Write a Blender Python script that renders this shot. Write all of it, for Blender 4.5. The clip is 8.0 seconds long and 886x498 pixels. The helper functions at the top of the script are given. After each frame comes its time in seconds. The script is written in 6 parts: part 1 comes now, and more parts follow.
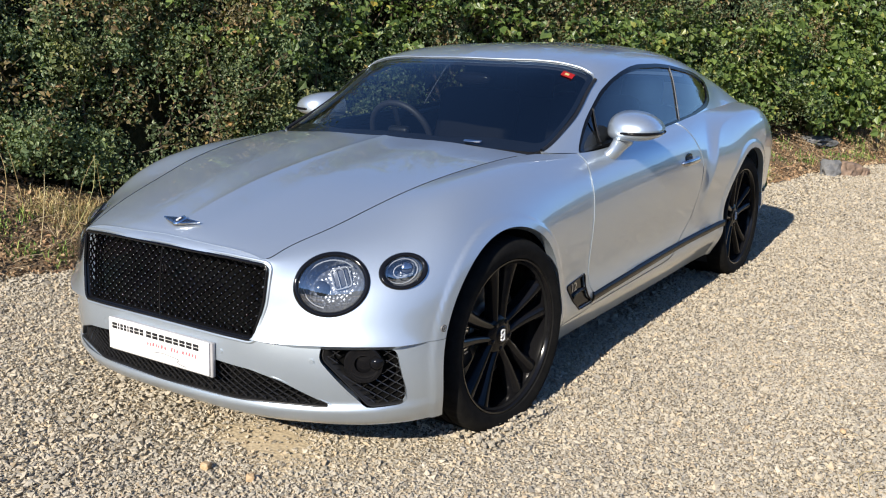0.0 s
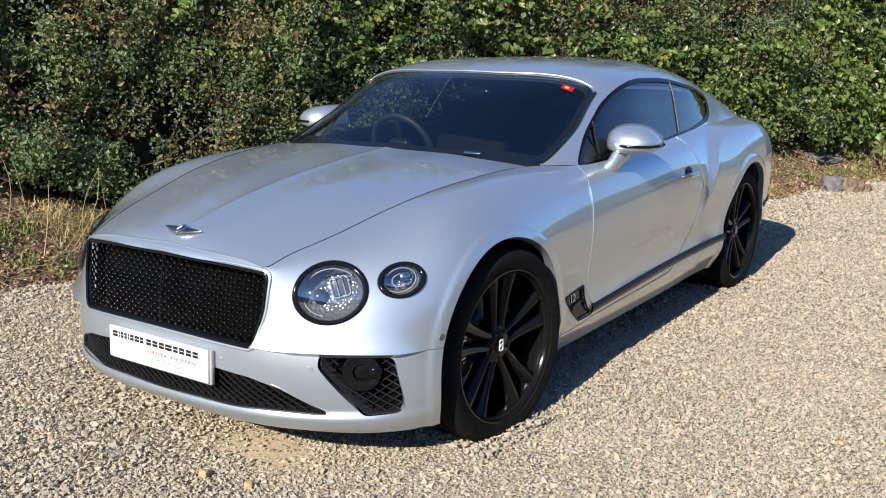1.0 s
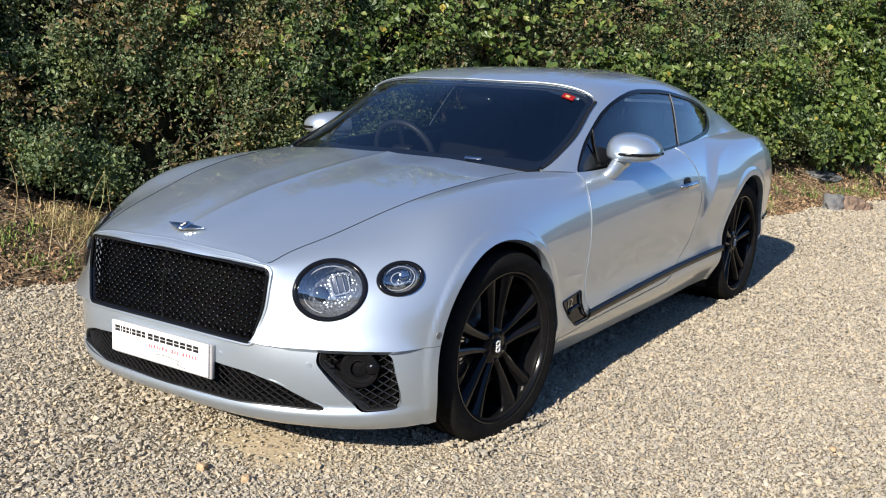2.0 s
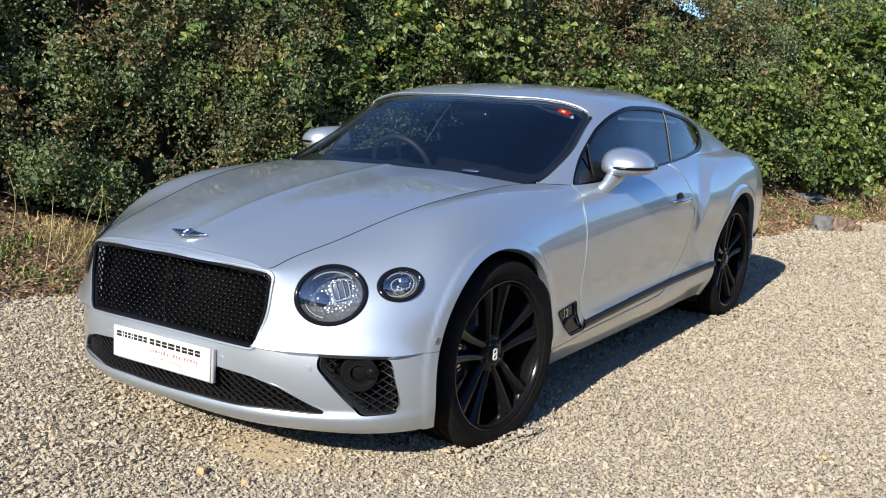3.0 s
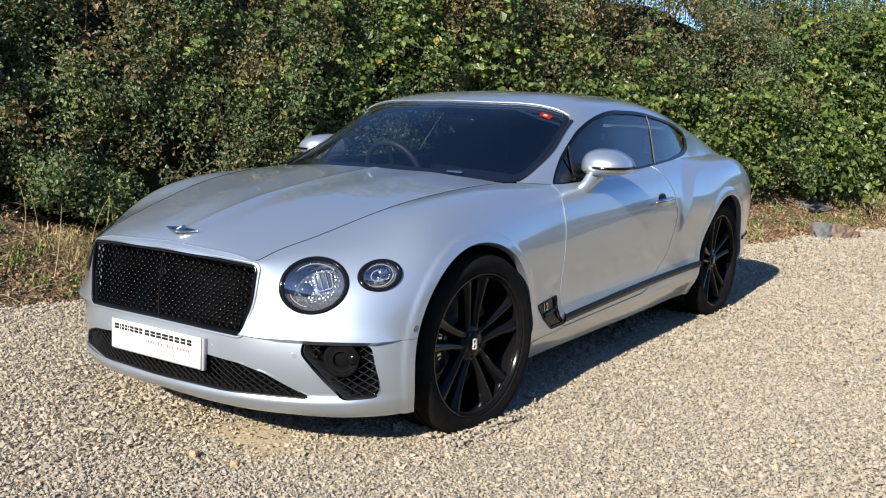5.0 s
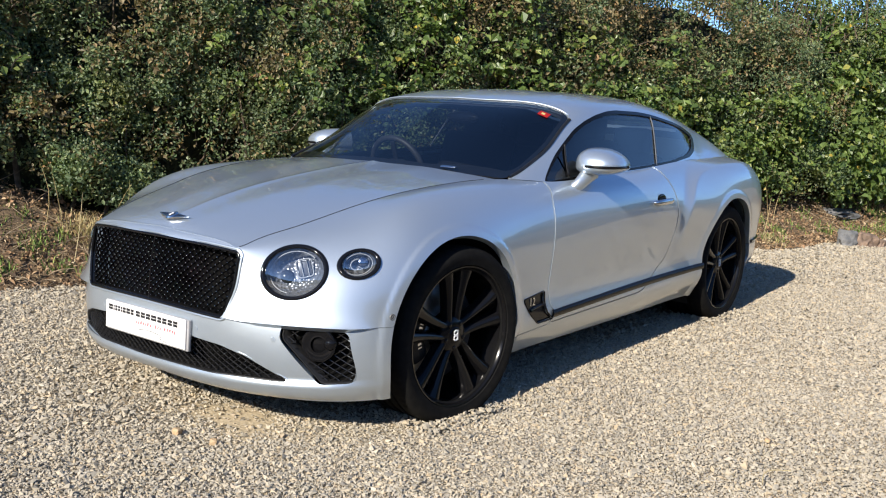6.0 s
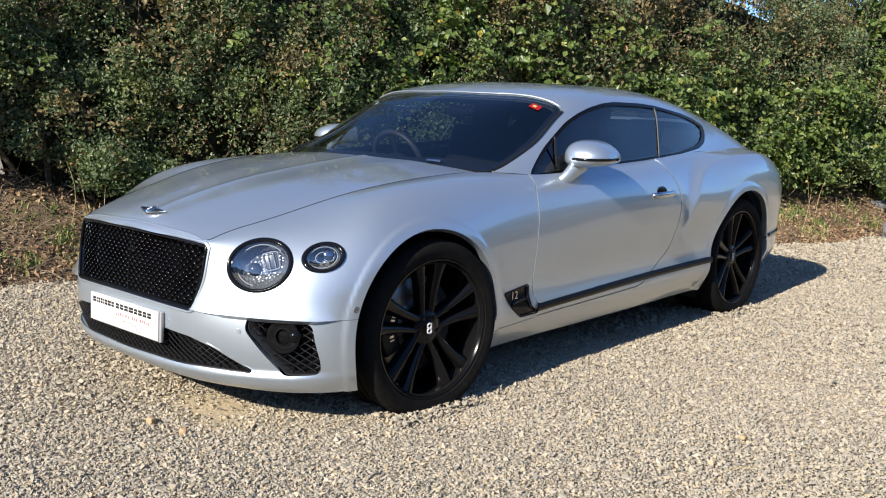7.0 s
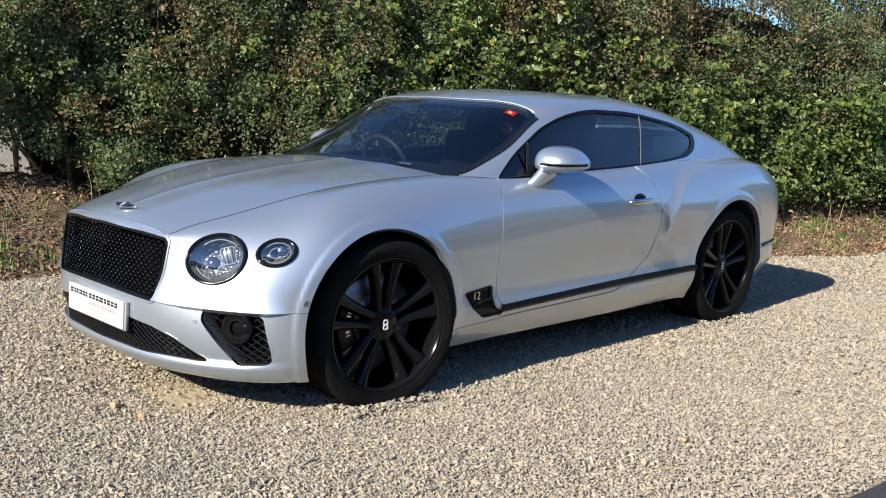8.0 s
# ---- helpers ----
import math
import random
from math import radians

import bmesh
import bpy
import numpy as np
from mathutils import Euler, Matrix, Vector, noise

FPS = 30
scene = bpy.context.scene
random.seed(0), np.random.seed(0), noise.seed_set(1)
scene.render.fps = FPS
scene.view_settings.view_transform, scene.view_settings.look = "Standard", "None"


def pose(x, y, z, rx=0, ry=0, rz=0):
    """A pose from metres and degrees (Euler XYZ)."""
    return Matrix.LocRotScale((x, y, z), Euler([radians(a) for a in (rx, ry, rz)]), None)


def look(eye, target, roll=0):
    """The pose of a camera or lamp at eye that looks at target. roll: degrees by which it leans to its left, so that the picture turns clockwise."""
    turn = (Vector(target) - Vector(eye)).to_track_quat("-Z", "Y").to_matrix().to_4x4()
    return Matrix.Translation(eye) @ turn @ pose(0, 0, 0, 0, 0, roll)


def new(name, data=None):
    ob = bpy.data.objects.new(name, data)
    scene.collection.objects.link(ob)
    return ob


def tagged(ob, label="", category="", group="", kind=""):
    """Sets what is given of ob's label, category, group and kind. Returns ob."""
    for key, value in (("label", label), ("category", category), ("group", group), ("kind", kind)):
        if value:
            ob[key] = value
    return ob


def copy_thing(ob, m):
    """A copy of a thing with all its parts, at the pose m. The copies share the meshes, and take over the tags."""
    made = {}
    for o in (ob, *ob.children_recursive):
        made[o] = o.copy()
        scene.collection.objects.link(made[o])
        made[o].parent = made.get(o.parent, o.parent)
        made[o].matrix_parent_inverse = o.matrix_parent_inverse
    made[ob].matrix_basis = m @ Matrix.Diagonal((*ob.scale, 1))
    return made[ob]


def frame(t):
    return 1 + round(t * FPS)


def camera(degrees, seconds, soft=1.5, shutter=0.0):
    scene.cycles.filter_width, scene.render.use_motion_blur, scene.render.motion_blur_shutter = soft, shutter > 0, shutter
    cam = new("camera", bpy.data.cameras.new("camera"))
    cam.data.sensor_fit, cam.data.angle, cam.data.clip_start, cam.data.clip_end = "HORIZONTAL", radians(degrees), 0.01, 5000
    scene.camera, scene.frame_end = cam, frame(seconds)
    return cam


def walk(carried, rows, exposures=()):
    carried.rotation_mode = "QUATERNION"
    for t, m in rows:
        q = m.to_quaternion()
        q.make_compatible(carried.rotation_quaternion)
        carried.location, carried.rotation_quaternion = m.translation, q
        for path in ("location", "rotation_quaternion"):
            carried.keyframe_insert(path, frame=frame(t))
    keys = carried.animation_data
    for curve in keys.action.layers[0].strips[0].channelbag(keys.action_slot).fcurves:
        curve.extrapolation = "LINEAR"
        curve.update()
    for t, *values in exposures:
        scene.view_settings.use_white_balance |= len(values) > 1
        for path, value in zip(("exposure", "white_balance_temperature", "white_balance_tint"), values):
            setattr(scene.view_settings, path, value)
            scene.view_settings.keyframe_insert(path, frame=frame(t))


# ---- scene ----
cam = camera(50.4, 8.0, soft=1.1)
PATH = [
    (0, (-2.925, -2.603, 1.451), (-1.306, -1.517, 1.007), -0.0),
    (0.5, (-2.926, -2.617, 1.444), (-1.306, -1.526, 1.016), 0.1),
    (1, (-2.936, -2.635, 1.431), (-1.316, -1.537, 1.022), 0.2),
    (1.5, (-2.953, -2.664, 1.412), (-1.332, -1.56, 1.02), 0.7),
    (3, (-3.049, -2.697, 1.339), (-1.409, -1.599, 1.014), 1.6),
    (3.5, (-3.095, -2.711, 1.322), (-1.435, -1.634, 1.032), 1.5),
    (4, (-3.126, -2.727, 1.297), (-1.457, -1.661, 1.022), 1.2),
    (4.5, (-3.123, -2.789, 1.283), (-1.468, -1.702, 1.0), 0.7),
    (4.7, (-3.127, -2.844, 1.279), (-1.485, -1.737, 0.994), 0.6),
    (5.8, (-3.11, -3.112, 1.268), (-1.522, -1.932, 0.978), 2.2),
    (6, (-3.053, -3.169, 1.261), (-1.482, -1.965, 0.973), 2.1),
    (6.5, (-2.913, -3.301, 1.268), (-1.387, -2.042, 0.972), 1.8),
    (7, (-2.805, -3.48, 1.267), (-1.329, -2.164, 0.964), 1.4),
    (7.5, (-2.705, -3.735, 1.278), (-1.272, -2.371, 0.981), 2.1),
    (8, (-2.606, -3.873, 1.258), (-1.211, -2.468, 0.971), 2.1),
]
walk(cam, [(t, look(e, g, r)) for t, e, g, r in PATH])

# ---- daylight ----
world = bpy.data.worlds.new("daylight")
scene.world = world
world.use_nodes = True
wt = world.node_tree
sky = wt.nodes.new("ShaderNodeTexSky")
sky.sky_type = "NISHITA"
sky.sun_disc = False
SUN_FROM = Vector((-1.0, -0.10, 0.0)).normalized()
SUN_UP = radians(29.5)
sky.sun_elevation = SUN_UP
sky.sun_rotation = math.atan2(SUN_FROM.x, SUN_FROM.y)
sky.altitude, sky.air_density, sky.dust_density, sky.ozone_density = 60, 0.85, 0.1, 5.5
deep = wt.nodes.new("ShaderNodeMix")
deep.data_type, deep.blend_type = "RGBA", "MULTIPLY"
deep.inputs[0].default_value = 1.0
deep.inputs[7].default_value = (0.905, 0.985, 1.085, 1)
wt.links.new(sky.outputs[0], deep.inputs[6])
wt.links.new(deep.outputs[2], wt.nodes["Background"].inputs["Color"])
wt.nodes["Background"].inputs["Strength"].default_value = 0.108
sun = bpy.data.lights.new("sun", "SUN")
sun.energy, sun.angle, sun.color = 5.0, radians(0.53), (0.99, 0.905, 0.785)
sun_ob = new("sun", sun)
sun_ob.matrix_world = look(SUN_FROM * 30 + Vector((0, 0, 30 * math.tan(SUN_UP))), (0, 0, 0))


scene.view_settings.exposure = 0.65

# ---- materials ----
def material(name, base=(0.5, 0.5, 0.5), rough=0.5, metal=0.0, coat=0.0, spec=0.5, trans=0.0, ior=1.45):
    m = bpy.data.materials.new(name)
    m.use_nodes = True
    b = m.node_tree.nodes["Principled BSDF"]
    b.inputs["Base Color"].default_value = (*base, 1)
    b.inputs["Roughness"].default_value = rough
    b.inputs["Metallic"].default_value = metal
    b.inputs["Coat Weight"].default_value = coat
    b.inputs["Coat Roughness"].default_value = 0.03
    b.inputs["Specular IOR Level"].default_value = spec
    b.inputs["Transmission Weight"].default_value = trans
    b.inputs["IOR"].default_value = ior
    return m


def bsdf(m):
    return m.node_tree.nodes["Principled BSDF"]


def node(m, kind, **values):
    n = m.node_tree.nodes.new(kind)
    for k, v in values.items():
        n.inputs[k.replace("_", " ")].default_value = v
    return n


def link(m, a, b):
    m.node_tree.links.new(a, b)


def noise_tex(m, scale, detail=3.0, rough=0.55):
    c = m.node_tree.nodes.new("ShaderNodeTexCoord")
    n = node(m, "ShaderNodeTexNoise", Scale=scale, Detail=detail, Roughness=rough)
    link(m, c.outputs["Object"], n.inputs["Vector"])
    return n


def ramp(m, fac, stops):
    r = m.node_tree.nodes.new("ShaderNodeValToRGB")
    els = r.color_ramp.elements
    while len(els) < len(stops):
        els.new(0.5)
    for e, (p, c) in zip(els, stops):
        e.position, e.color = p, (*c, 1)
    link(m, fac, r.inputs["Fac"])
    return r.outputs["Color"]


def mixed(m, fac, a, b, how="MIX"):
    x = m.node_tree.nodes.new("ShaderNodeMix")
    x.data_type, x.blend_type = "RGBA", how
    for sock, v in ((x.inputs[0], fac), (x.inputs[6], a), (x.inputs[7], b)):
        if isinstance(v, (int, float)):
            sock.default_value = v
        elif isinstance(v, tuple):
            sock.default_value = (*v, 1)
        else:
            link(m, v, sock)
    return x.outputs[2]


def bumpy(m, height, strength, distance):
    b = node(m, "ShaderNodeBump", Strength=strength, Distance=distance)
    link(m, height, b.inputs["Height"])
    link(m, b.outputs["Normal"], bsdf(m).inputs["Normal"])


def vary(m, scale, a, b, bump=0.0, distance=0.002, detail=4.0):
    n = noise_tex(m, scale, detail)
    link(m, ramp(m, n.outputs["Fac"], [(0.3, a), (0.7, b)]), bsdf(m).inputs["Base Color"])
    if bump:
        bumpy(m, n.outputs["Fac"], bump, distance)
    return m


PAINT = material("silver_paint", (0.55, 0.61, 0.67), 0.38, 0.71, 1.0)
bsdf(PAINT).inputs["Coat Roughness"].default_value = 0.028
bsdf(PAINT).inputs["Coat IOR"].default_value = 1.6
flake = noise_tex(PAINT, 900.0, 1.0)
link(PAINT, ramp(PAINT, flake.outputs["Fac"], [(0.3, (0.458, 0.530, 0.602)), (0.7, (0.533, 0.605, 0.677))]), bsdf(PAINT).inputs["Base Color"])
dust = noise_tex(PAINT, 3.0, 5.0)
link(PAINT, ramp(PAINT, dust.outputs["Fac"], [(0.3, (0.35, 0.35, 0.35)), (0.75, (0.41, 0.41, 0.41))]), bsdf(PAINT).inputs["Roughness"])
TRIM_BLACK = material("trim_black", (0.005, 0.005, 0.0055), 0.22, 0.0, 0.0, 0.18)
GRILLE_BLACK = material("grille_black", (0.004, 0.004, 0.0045), 0.16, 0.0, 0.0, 0.14)
STUD_GLINT = material("stud_glint", (0.75, 0.75, 0.76), 0.16, 1.0)
MESH_BLACK = material("mesh_black", (0.02, 0.02, 0.021), 0.22, 0.0, 0.0, 0.6)
GLOSS_BLACK = material("gloss_black", (0.006, 0.006, 0.007), 0.12, 0.0, 0.0, ior=1.32)
RIM_BLACK = material("rim_black", (0.006, 0.006, 0.0068), 0.17, 0.0, 0.0, 0.5, ior=1.34)
SATIN_BLACK = vary(material("satin_black", (0.01, 0.01, 0.011), 0.45), 40, (0.008, 0.008, 0.009), (0.014, 0.014, 0.014))
LINER = vary(material("liner_felt", (0.012, 0.012, 0.012), 0.9), 60, (0.008, 0.008, 0.008), (0.02, 0.019, 0.018), 0.4)
RUBBER = vary(material("tyre_rubber", (0.018, 0.018, 0.018), 0.85, spec=0.12), 35, (0.006, 0.006, 0.0063), (0.012, 0.0118, 0.0112), 0.15)
# almost no colour: stands in for the shade deep behind the openings
DEEP_BLACK = vary(material("recess_shade_black", (0.003, 0.003, 0.003), 0.9, spec=0.1), 90, (0.0015, 0.0015, 0.0015), (0.005, 0.005, 0.005))
CHROME = material("chrome", (0.75, 0.76, 0.78), 0.06, 1.0)
DULL_METAL = vary(material("brake_steel", (0.32, 0.31, 0.30), 0.35, 0.9), 25, (0.28, 0.27, 0.26), (0.42, 0.41, 0.39))
REFLECTOR = material("lamp_reflector", (0.55, 0.57, 0.60), 0.12, 1.0)
LAMP_INNER = material("lamp_inner", (0.05, 0.055, 0.065), 0.12, 0.5)
LEATHER = vary(material("dark_leather", (0.012, 0.012, 0.014), 0.5), 120, (0.022, 0.022, 0.025), (0.038, 0.037, 0.038), 0.2)
SEAT_HIDE = vary(material("seat_leather", (0.008, 0.008, 0.009), 0.75, spec=0.15), 90, (0.005, 0.005, 0.006), (0.010, 0.010, 0.011), 0.2)
WHITE = vary(material("white_plastic", (0.78, 0.78, 0.77), 0.35), 8, (0.74, 0.74, 0.73), (0.80, 0.80, 0.80))
RED = material("red_print", (0.28, 0.015, 0.018), 0.9, spec=0.05)
PALE_RED = material("pale_red_print", (0.72, 0.16, 0.18), 0.4)
YELLOW = material("yellow_print", (0.45, 0.40, 0.16), 0.9, spec=0.05)
INK = material("black_print", (0.012, 0.012, 0.014), 0.4)
SENSOR = vary(material("sensor_grey", (0.12, 0.125, 0.13), 0.5), 50, (0.09, 0.092, 0.095), (0.14, 0.142, 0.145))
SILVER_TRIM = material("silver_trim", (0.62, 0.63, 0.64), 0.22, 1.0)


def glass_material(name, tint, base=1.5):
    m = bpy.data.materials.new(name)
    m.use_nodes = True
    nt = m.node_tree
    nt.nodes.remove(nt.nodes["Principled BSDF"])
    clear = nt.nodes.new("ShaderNodeBsdfTransparent")
    clear.inputs["Color"].default_value = (*tint, 1)
    gloss = nt.nodes.new("ShaderNodeBsdfGlossy")
    gloss.inputs["Roughness"].default_value = 0.01
    f0 = ((base - 1) / (base + 1)) ** 2
    lw = nt.nodes.new("ShaderNodeLayerWeight")
    lw.inputs["Blend"].default_value = 0.5
    pw = nt.nodes.new("ShaderNodeMath")
    pw.operation = "POWER"
    pw.inputs[1].default_value = 5.0
    nt.links.new(lw.outputs["Facing"], pw.inputs[0])
    f = nt.nodes.new("ShaderNodeMath")
    f.operation = "MULTIPLY_ADD"
    f.inputs[1].default_value, f.inputs[2].default_value = 1 - f0, f0
    nt.links.new(pw.outputs[0], f.inputs[0])
    mx = nt.nodes.new("ShaderNodeMixShader")
    nt.links.new(f.outputs[0], mx.inputs[0])
    nt.links.new(clear.outputs[0], mx.inputs[1])
    nt.links.new(gloss.outputs[0], mx.inputs[2])
    nt.links.new(mx.outputs[0], nt.nodes["Material Output"].inputs["Surface"])
    return m


SCREEN_GLASS = glass_material("screen_glass", (0.66, 0.71, 0.74), 2.35)
SIDE_GLASS = glass_material("tinted_glass", (0.52, 0.57, 0.60), 2.35)
REAR_GLASS = glass_material("dark_rear_glass", (0.22, 0.25, 0.26), 1.7)
LENS_GLASS = glass_material("lens_glass", (0.85, 0.88, 0.92), 3.0)


# ---- mesh helpers ----
def mesh_ob(name, verts, faces, mat, parent=None, label="", normals=None, smooth=True):
    me = bpy.data.meshes.new(name)
    me.from_pydata([tuple(map(float, v)) for v in verts], [], [tuple(map(int, q)) for q in faces])
    me.materials.append(mat)
    me.polygons.foreach_set("use_smooth", [smooth] * len(me.polygons))
    me.update()
    if normals is not None:
        me.normals_split_custom_set_from_vertices([tuple(map(float, n)) for n in normals])
    ob = new(name, me)
    ob.parent = parent
    return tagged(ob, label)


def part(name, bm, mat, parent, label="", smooth=True):
    me = bpy.data.meshes.new(name)
    bm.to_mesh(me)
    bm.free()
    me.materials.append(mat)
    me.polygons.foreach_set("use_smooth", [smooth] * len(me.polygons))
    me.update()
    ob = new(name, me)
    ob.parent = parent
    return tagged(ob, label)


def empty(name, parent=None, label="", category="", group="", kind=""):
    ob = new(name)
    ob.parent = parent
    ob.empty_display_size = 0.1
    return tagged(ob, label, category, group, kind)


def box(bm, size, m, bevel=0.0):
    made = bmesh.ops.create_cube(bm, size=1.0, matrix=m @ Matrix.Diagonal((*size, 1)))
    if bevel:
        edges = list({e for v in made["verts"] for e in v.link_edges})
        bmesh.ops.bevel(bm, geom=edges, offset=bevel, segments=2, affect="EDGES", profile=0.6)


def lathe(profile, count, arc=math.tau, closed=False):
    """Rings of (radius, y) turned about the y axis."""
    pr = np.array(profile, float)
    full = abs(arc - math.tau) < 1e-6
    a = np.linspace(0, arc, count, endpoint=not full)
    v = np.stack([np.outer(np.cos(a), pr[:, 0]), np.broadcast_to(pr[:, 1], (count, len(pr))), np.outer(np.sin(a), pr[:, 0])], -1)
    faces = []
    k = len(pr)
    for i in range(count if full else count - 1):
        j = (i + 1) % count
        for p in range(k if closed else k - 1):
            q = (p + 1) % k
            faces.append((j * k + p, j * k + q, i * k + q, i * k + p))
    return v.reshape(-1, 3), faces


def tube(points, radius, sides=6, closed=False):
    """A round bar along a polyline; radius may be a list."""
    p = np.array(points, float)
    n = len(p)
    rad = np.broadcast_to(np.array(radius, float), (n,))
    t = np.roll(p, -1, 0) - np.roll(p, 1, 0)
    if not closed:
        t[0], t[-1] = p[1] - p[0], p[-1] - p[-2]
    t /= np.linalg.norm(t, axis=1)[:, None] + 1e-12
    up = np.array([0.0, 0.0, 1.0]) if abs(t[:, 2]).mean() < 0.9 else np.array([0.0, 1.0, 0.0])
    a = np.cross(t, up)
    a /= np.linalg.norm(a, axis=1)[:, None] + 1e-12
    b = np.cross(a, t)
    ang = np.linspace(0, math.tau, sides, endpoint=False)
    v = p[:, None] + rad[:, None, None] * (np.cos(ang)[None, :, None] * a[:, None] + np.sin(ang)[None, :, None] * b[:, None])
    faces = []
    for i in range(n if closed else n - 1):
        j = (i + 1) % n
        for s in range(sides):
            r = (s + 1) % sides
            faces.append((j * sides + s, j * sides + r, i * sides + r, i * sides + s))
    if not closed:
        faces.append(tuple(reversed(range(sides))))
        faces.append(tuple((n - 1) * sides + s for s in range(sides)))
    return v.reshape(-1, 3), faces


def joined(pieces):
    vs, fs, k = [], [], 0
    for v, f in pieces:
        vs.append(np.asarray(v, float))
        fs += [tuple(i + k for i in q) for q in f]
        k += len(v)
    return np.concatenate(vs), fs


def spline(ts, ps, at):
    """Natural cubic spline through ps (k, ...) at parameters ts, evaluated at `at`."""
    ts, ps, at = np.array(ts, float), np.array(ps, float), np.array(at, float)
    n = len(ts)
    flat = ps.reshape(n, -1)
    h = np.diff(ts)
    A = np.eye(n)
    rhs = np.zeros_like(flat)
    for i in range(1, n - 1):
        A[i, i - 1], A[i, i], A[i, i + 1] = h[i - 1], 2 * (h[i - 1] + h[i]), h[i]
        rhs[i] = 6 * ((flat[i + 1] - flat[i]) / h[i] - (flat[i] - flat[i - 1]) / h[i - 1])
    m = np.linalg.solve(A, rhs)
    k = np.clip(np.searchsorted(ts, at) - 1, 0, n - 2)
    d, e, hh = (at - ts[k])[:, None], (ts[k + 1] - at)[:, None], h[k][:, None]
    out = m[k] * e ** 3 / (6 * hh) + m[k + 1] * d ** 3 / (6 * hh) + (flat[k] / hh - m[k] * hh / 6) * e + (flat[k + 1] / hh - m[k + 1] * hh / 6) * d
    return out.reshape(len(at), *ps.shape[1:])


def curve_through(pts, count, closed=False):
    p = np.array(pts, float)
    if closed:
        k = len(p)
        p = np.concatenate([p[-3:], p, p[:4]])
        t = np.concatenate([[0], np.cumsum(np.linalg.norm(np.diff(p, axis=0), axis=1) ** 0.5)])
        return spline(t, p, np.linspace(t[3], t[3 + k], count, endpoint=False))
    t = np.concatenate([[0], np.cumsum(np.linalg.norm(np.diff(p, axis=0), axis=1) ** 0.5)])
    return spline(t, p, np.linspace(0, t[-1], count))


def rounded(pts, r, count=6):
    """Corners of a polygon rounded by radius r, as a dense closed contour."""
    p = np.array(pts, float)
    out = []
    for i in range(len(p)):
        a, b, c = p[i - 1], p[i], p[(i + 1) % len(p)]
        rr = min(r, 0.45 * np.linalg.norm(a - b), 0.45 * np.linalg.norm(c - b))
        s, e = b + (a - b) / np.linalg.norm(a - b) * rr, b + (c - b) / np.linalg.norm(c - b) * rr
        for u in np.linspace(0, 1, count):
            out.append((1 - u) ** 2 * s + 2 * u * (1 - u) * b + u * u * e)
    return np.array(out)


def inside(contour, q):
    """Signed distance of points q (n, 2) to a closed contour, positive inside."""
    a, b = np.asarray(contour, float), np.roll(np.asarray(contour, float), -1, 0)
    best = np.full(len(q), 1e9)
    odd = np.zeros(len(q), bool)
    for s, e in zip(a, b):
        d = e - s
        w = q - s
        t = np.clip((w @ d) / (d @ d + 1e-15), 0, 1)
        best = np.minimum(best, np.linalg.norm(w - t[:, None] * d, axis=1))
        cross = ((s[1] <= q[:, 1]) & (q[:, 1] < e[1])) | ((e[1] <= q[:, 1]) & (q[:, 1] < s[1]))
        with np.errstate(divide="ignore", invalid="ignore"):
            xs = s[0] + (q[:, 1] - s[1]) / (e[1] - s[1]) * d[0]
        odd ^= cross & (q[:, 0] < xs)
    return np.where(odd, best, -best)


def grid_patch(P):
    """Vertices, outward normals and quads of a grid of points (nu, nv, 3)."""
    nu, nv = P.shape[:2]
    N = np.cross(np.gradient(P, axis=1), np.gradient(P, axis=0))
    N /= np.linalg.norm(N, axis=2)[..., None] + 1e-12
    i = np.arange(nu * nv).reshape(nu, nv)
    quads = np.stack([i[:-1, :-1], i[:-1, 1:], i[1:, 1:], i[1:, :-1]], -1).reshape(-1, 4)
    return P.reshape(-1, 3), N.reshape(-1, 3), [tuple(q) for q in quads]


def clip(patch, g):
    """The part of a patch where the field g(points) is positive, cut along its zero line."""
    V, N, faces = patch
    val = g(V)
    V2, N2, made, out = list(V), list(N), {}, []
    pos = val > 0

    def mid(i, j):
        key = (i, j) if i < j else (j, i)
        if key not in made:
            t = val[i] / (val[i] - val[j])
            made[key] = len(V2)
            V2.append(V[i] + t * (V[j] - V[i]))
            n = N[i] + t * (N[j] - N[i])
            N2.append(n / (np.linalg.norm(n) + 1e-12))
        return made[key]

    for q in faces:
        s = [pos[i] for i in q]
        if all(s):
            out.append(q)
        elif any(s):
            poly = []
            for k in range(len(q)):
                i, j = q[k - 1], q[k]
                if pos[i] != pos[j]:
                    poly.append(mid(i, j))
                if pos[j]:
                    poly.append(j)
            if len(poly) > 2:
                out.append(tuple(poly))
    used = sorted({i for q in out for i in q})
    back = {i: k for k, i in enumerate(used)}
    return np.array([V2[i] for i in used]).reshape(-1, 3), np.array([N2[i] for i in used]).reshape(-1, 3), [tuple(back[i] for i in q) for q in out]


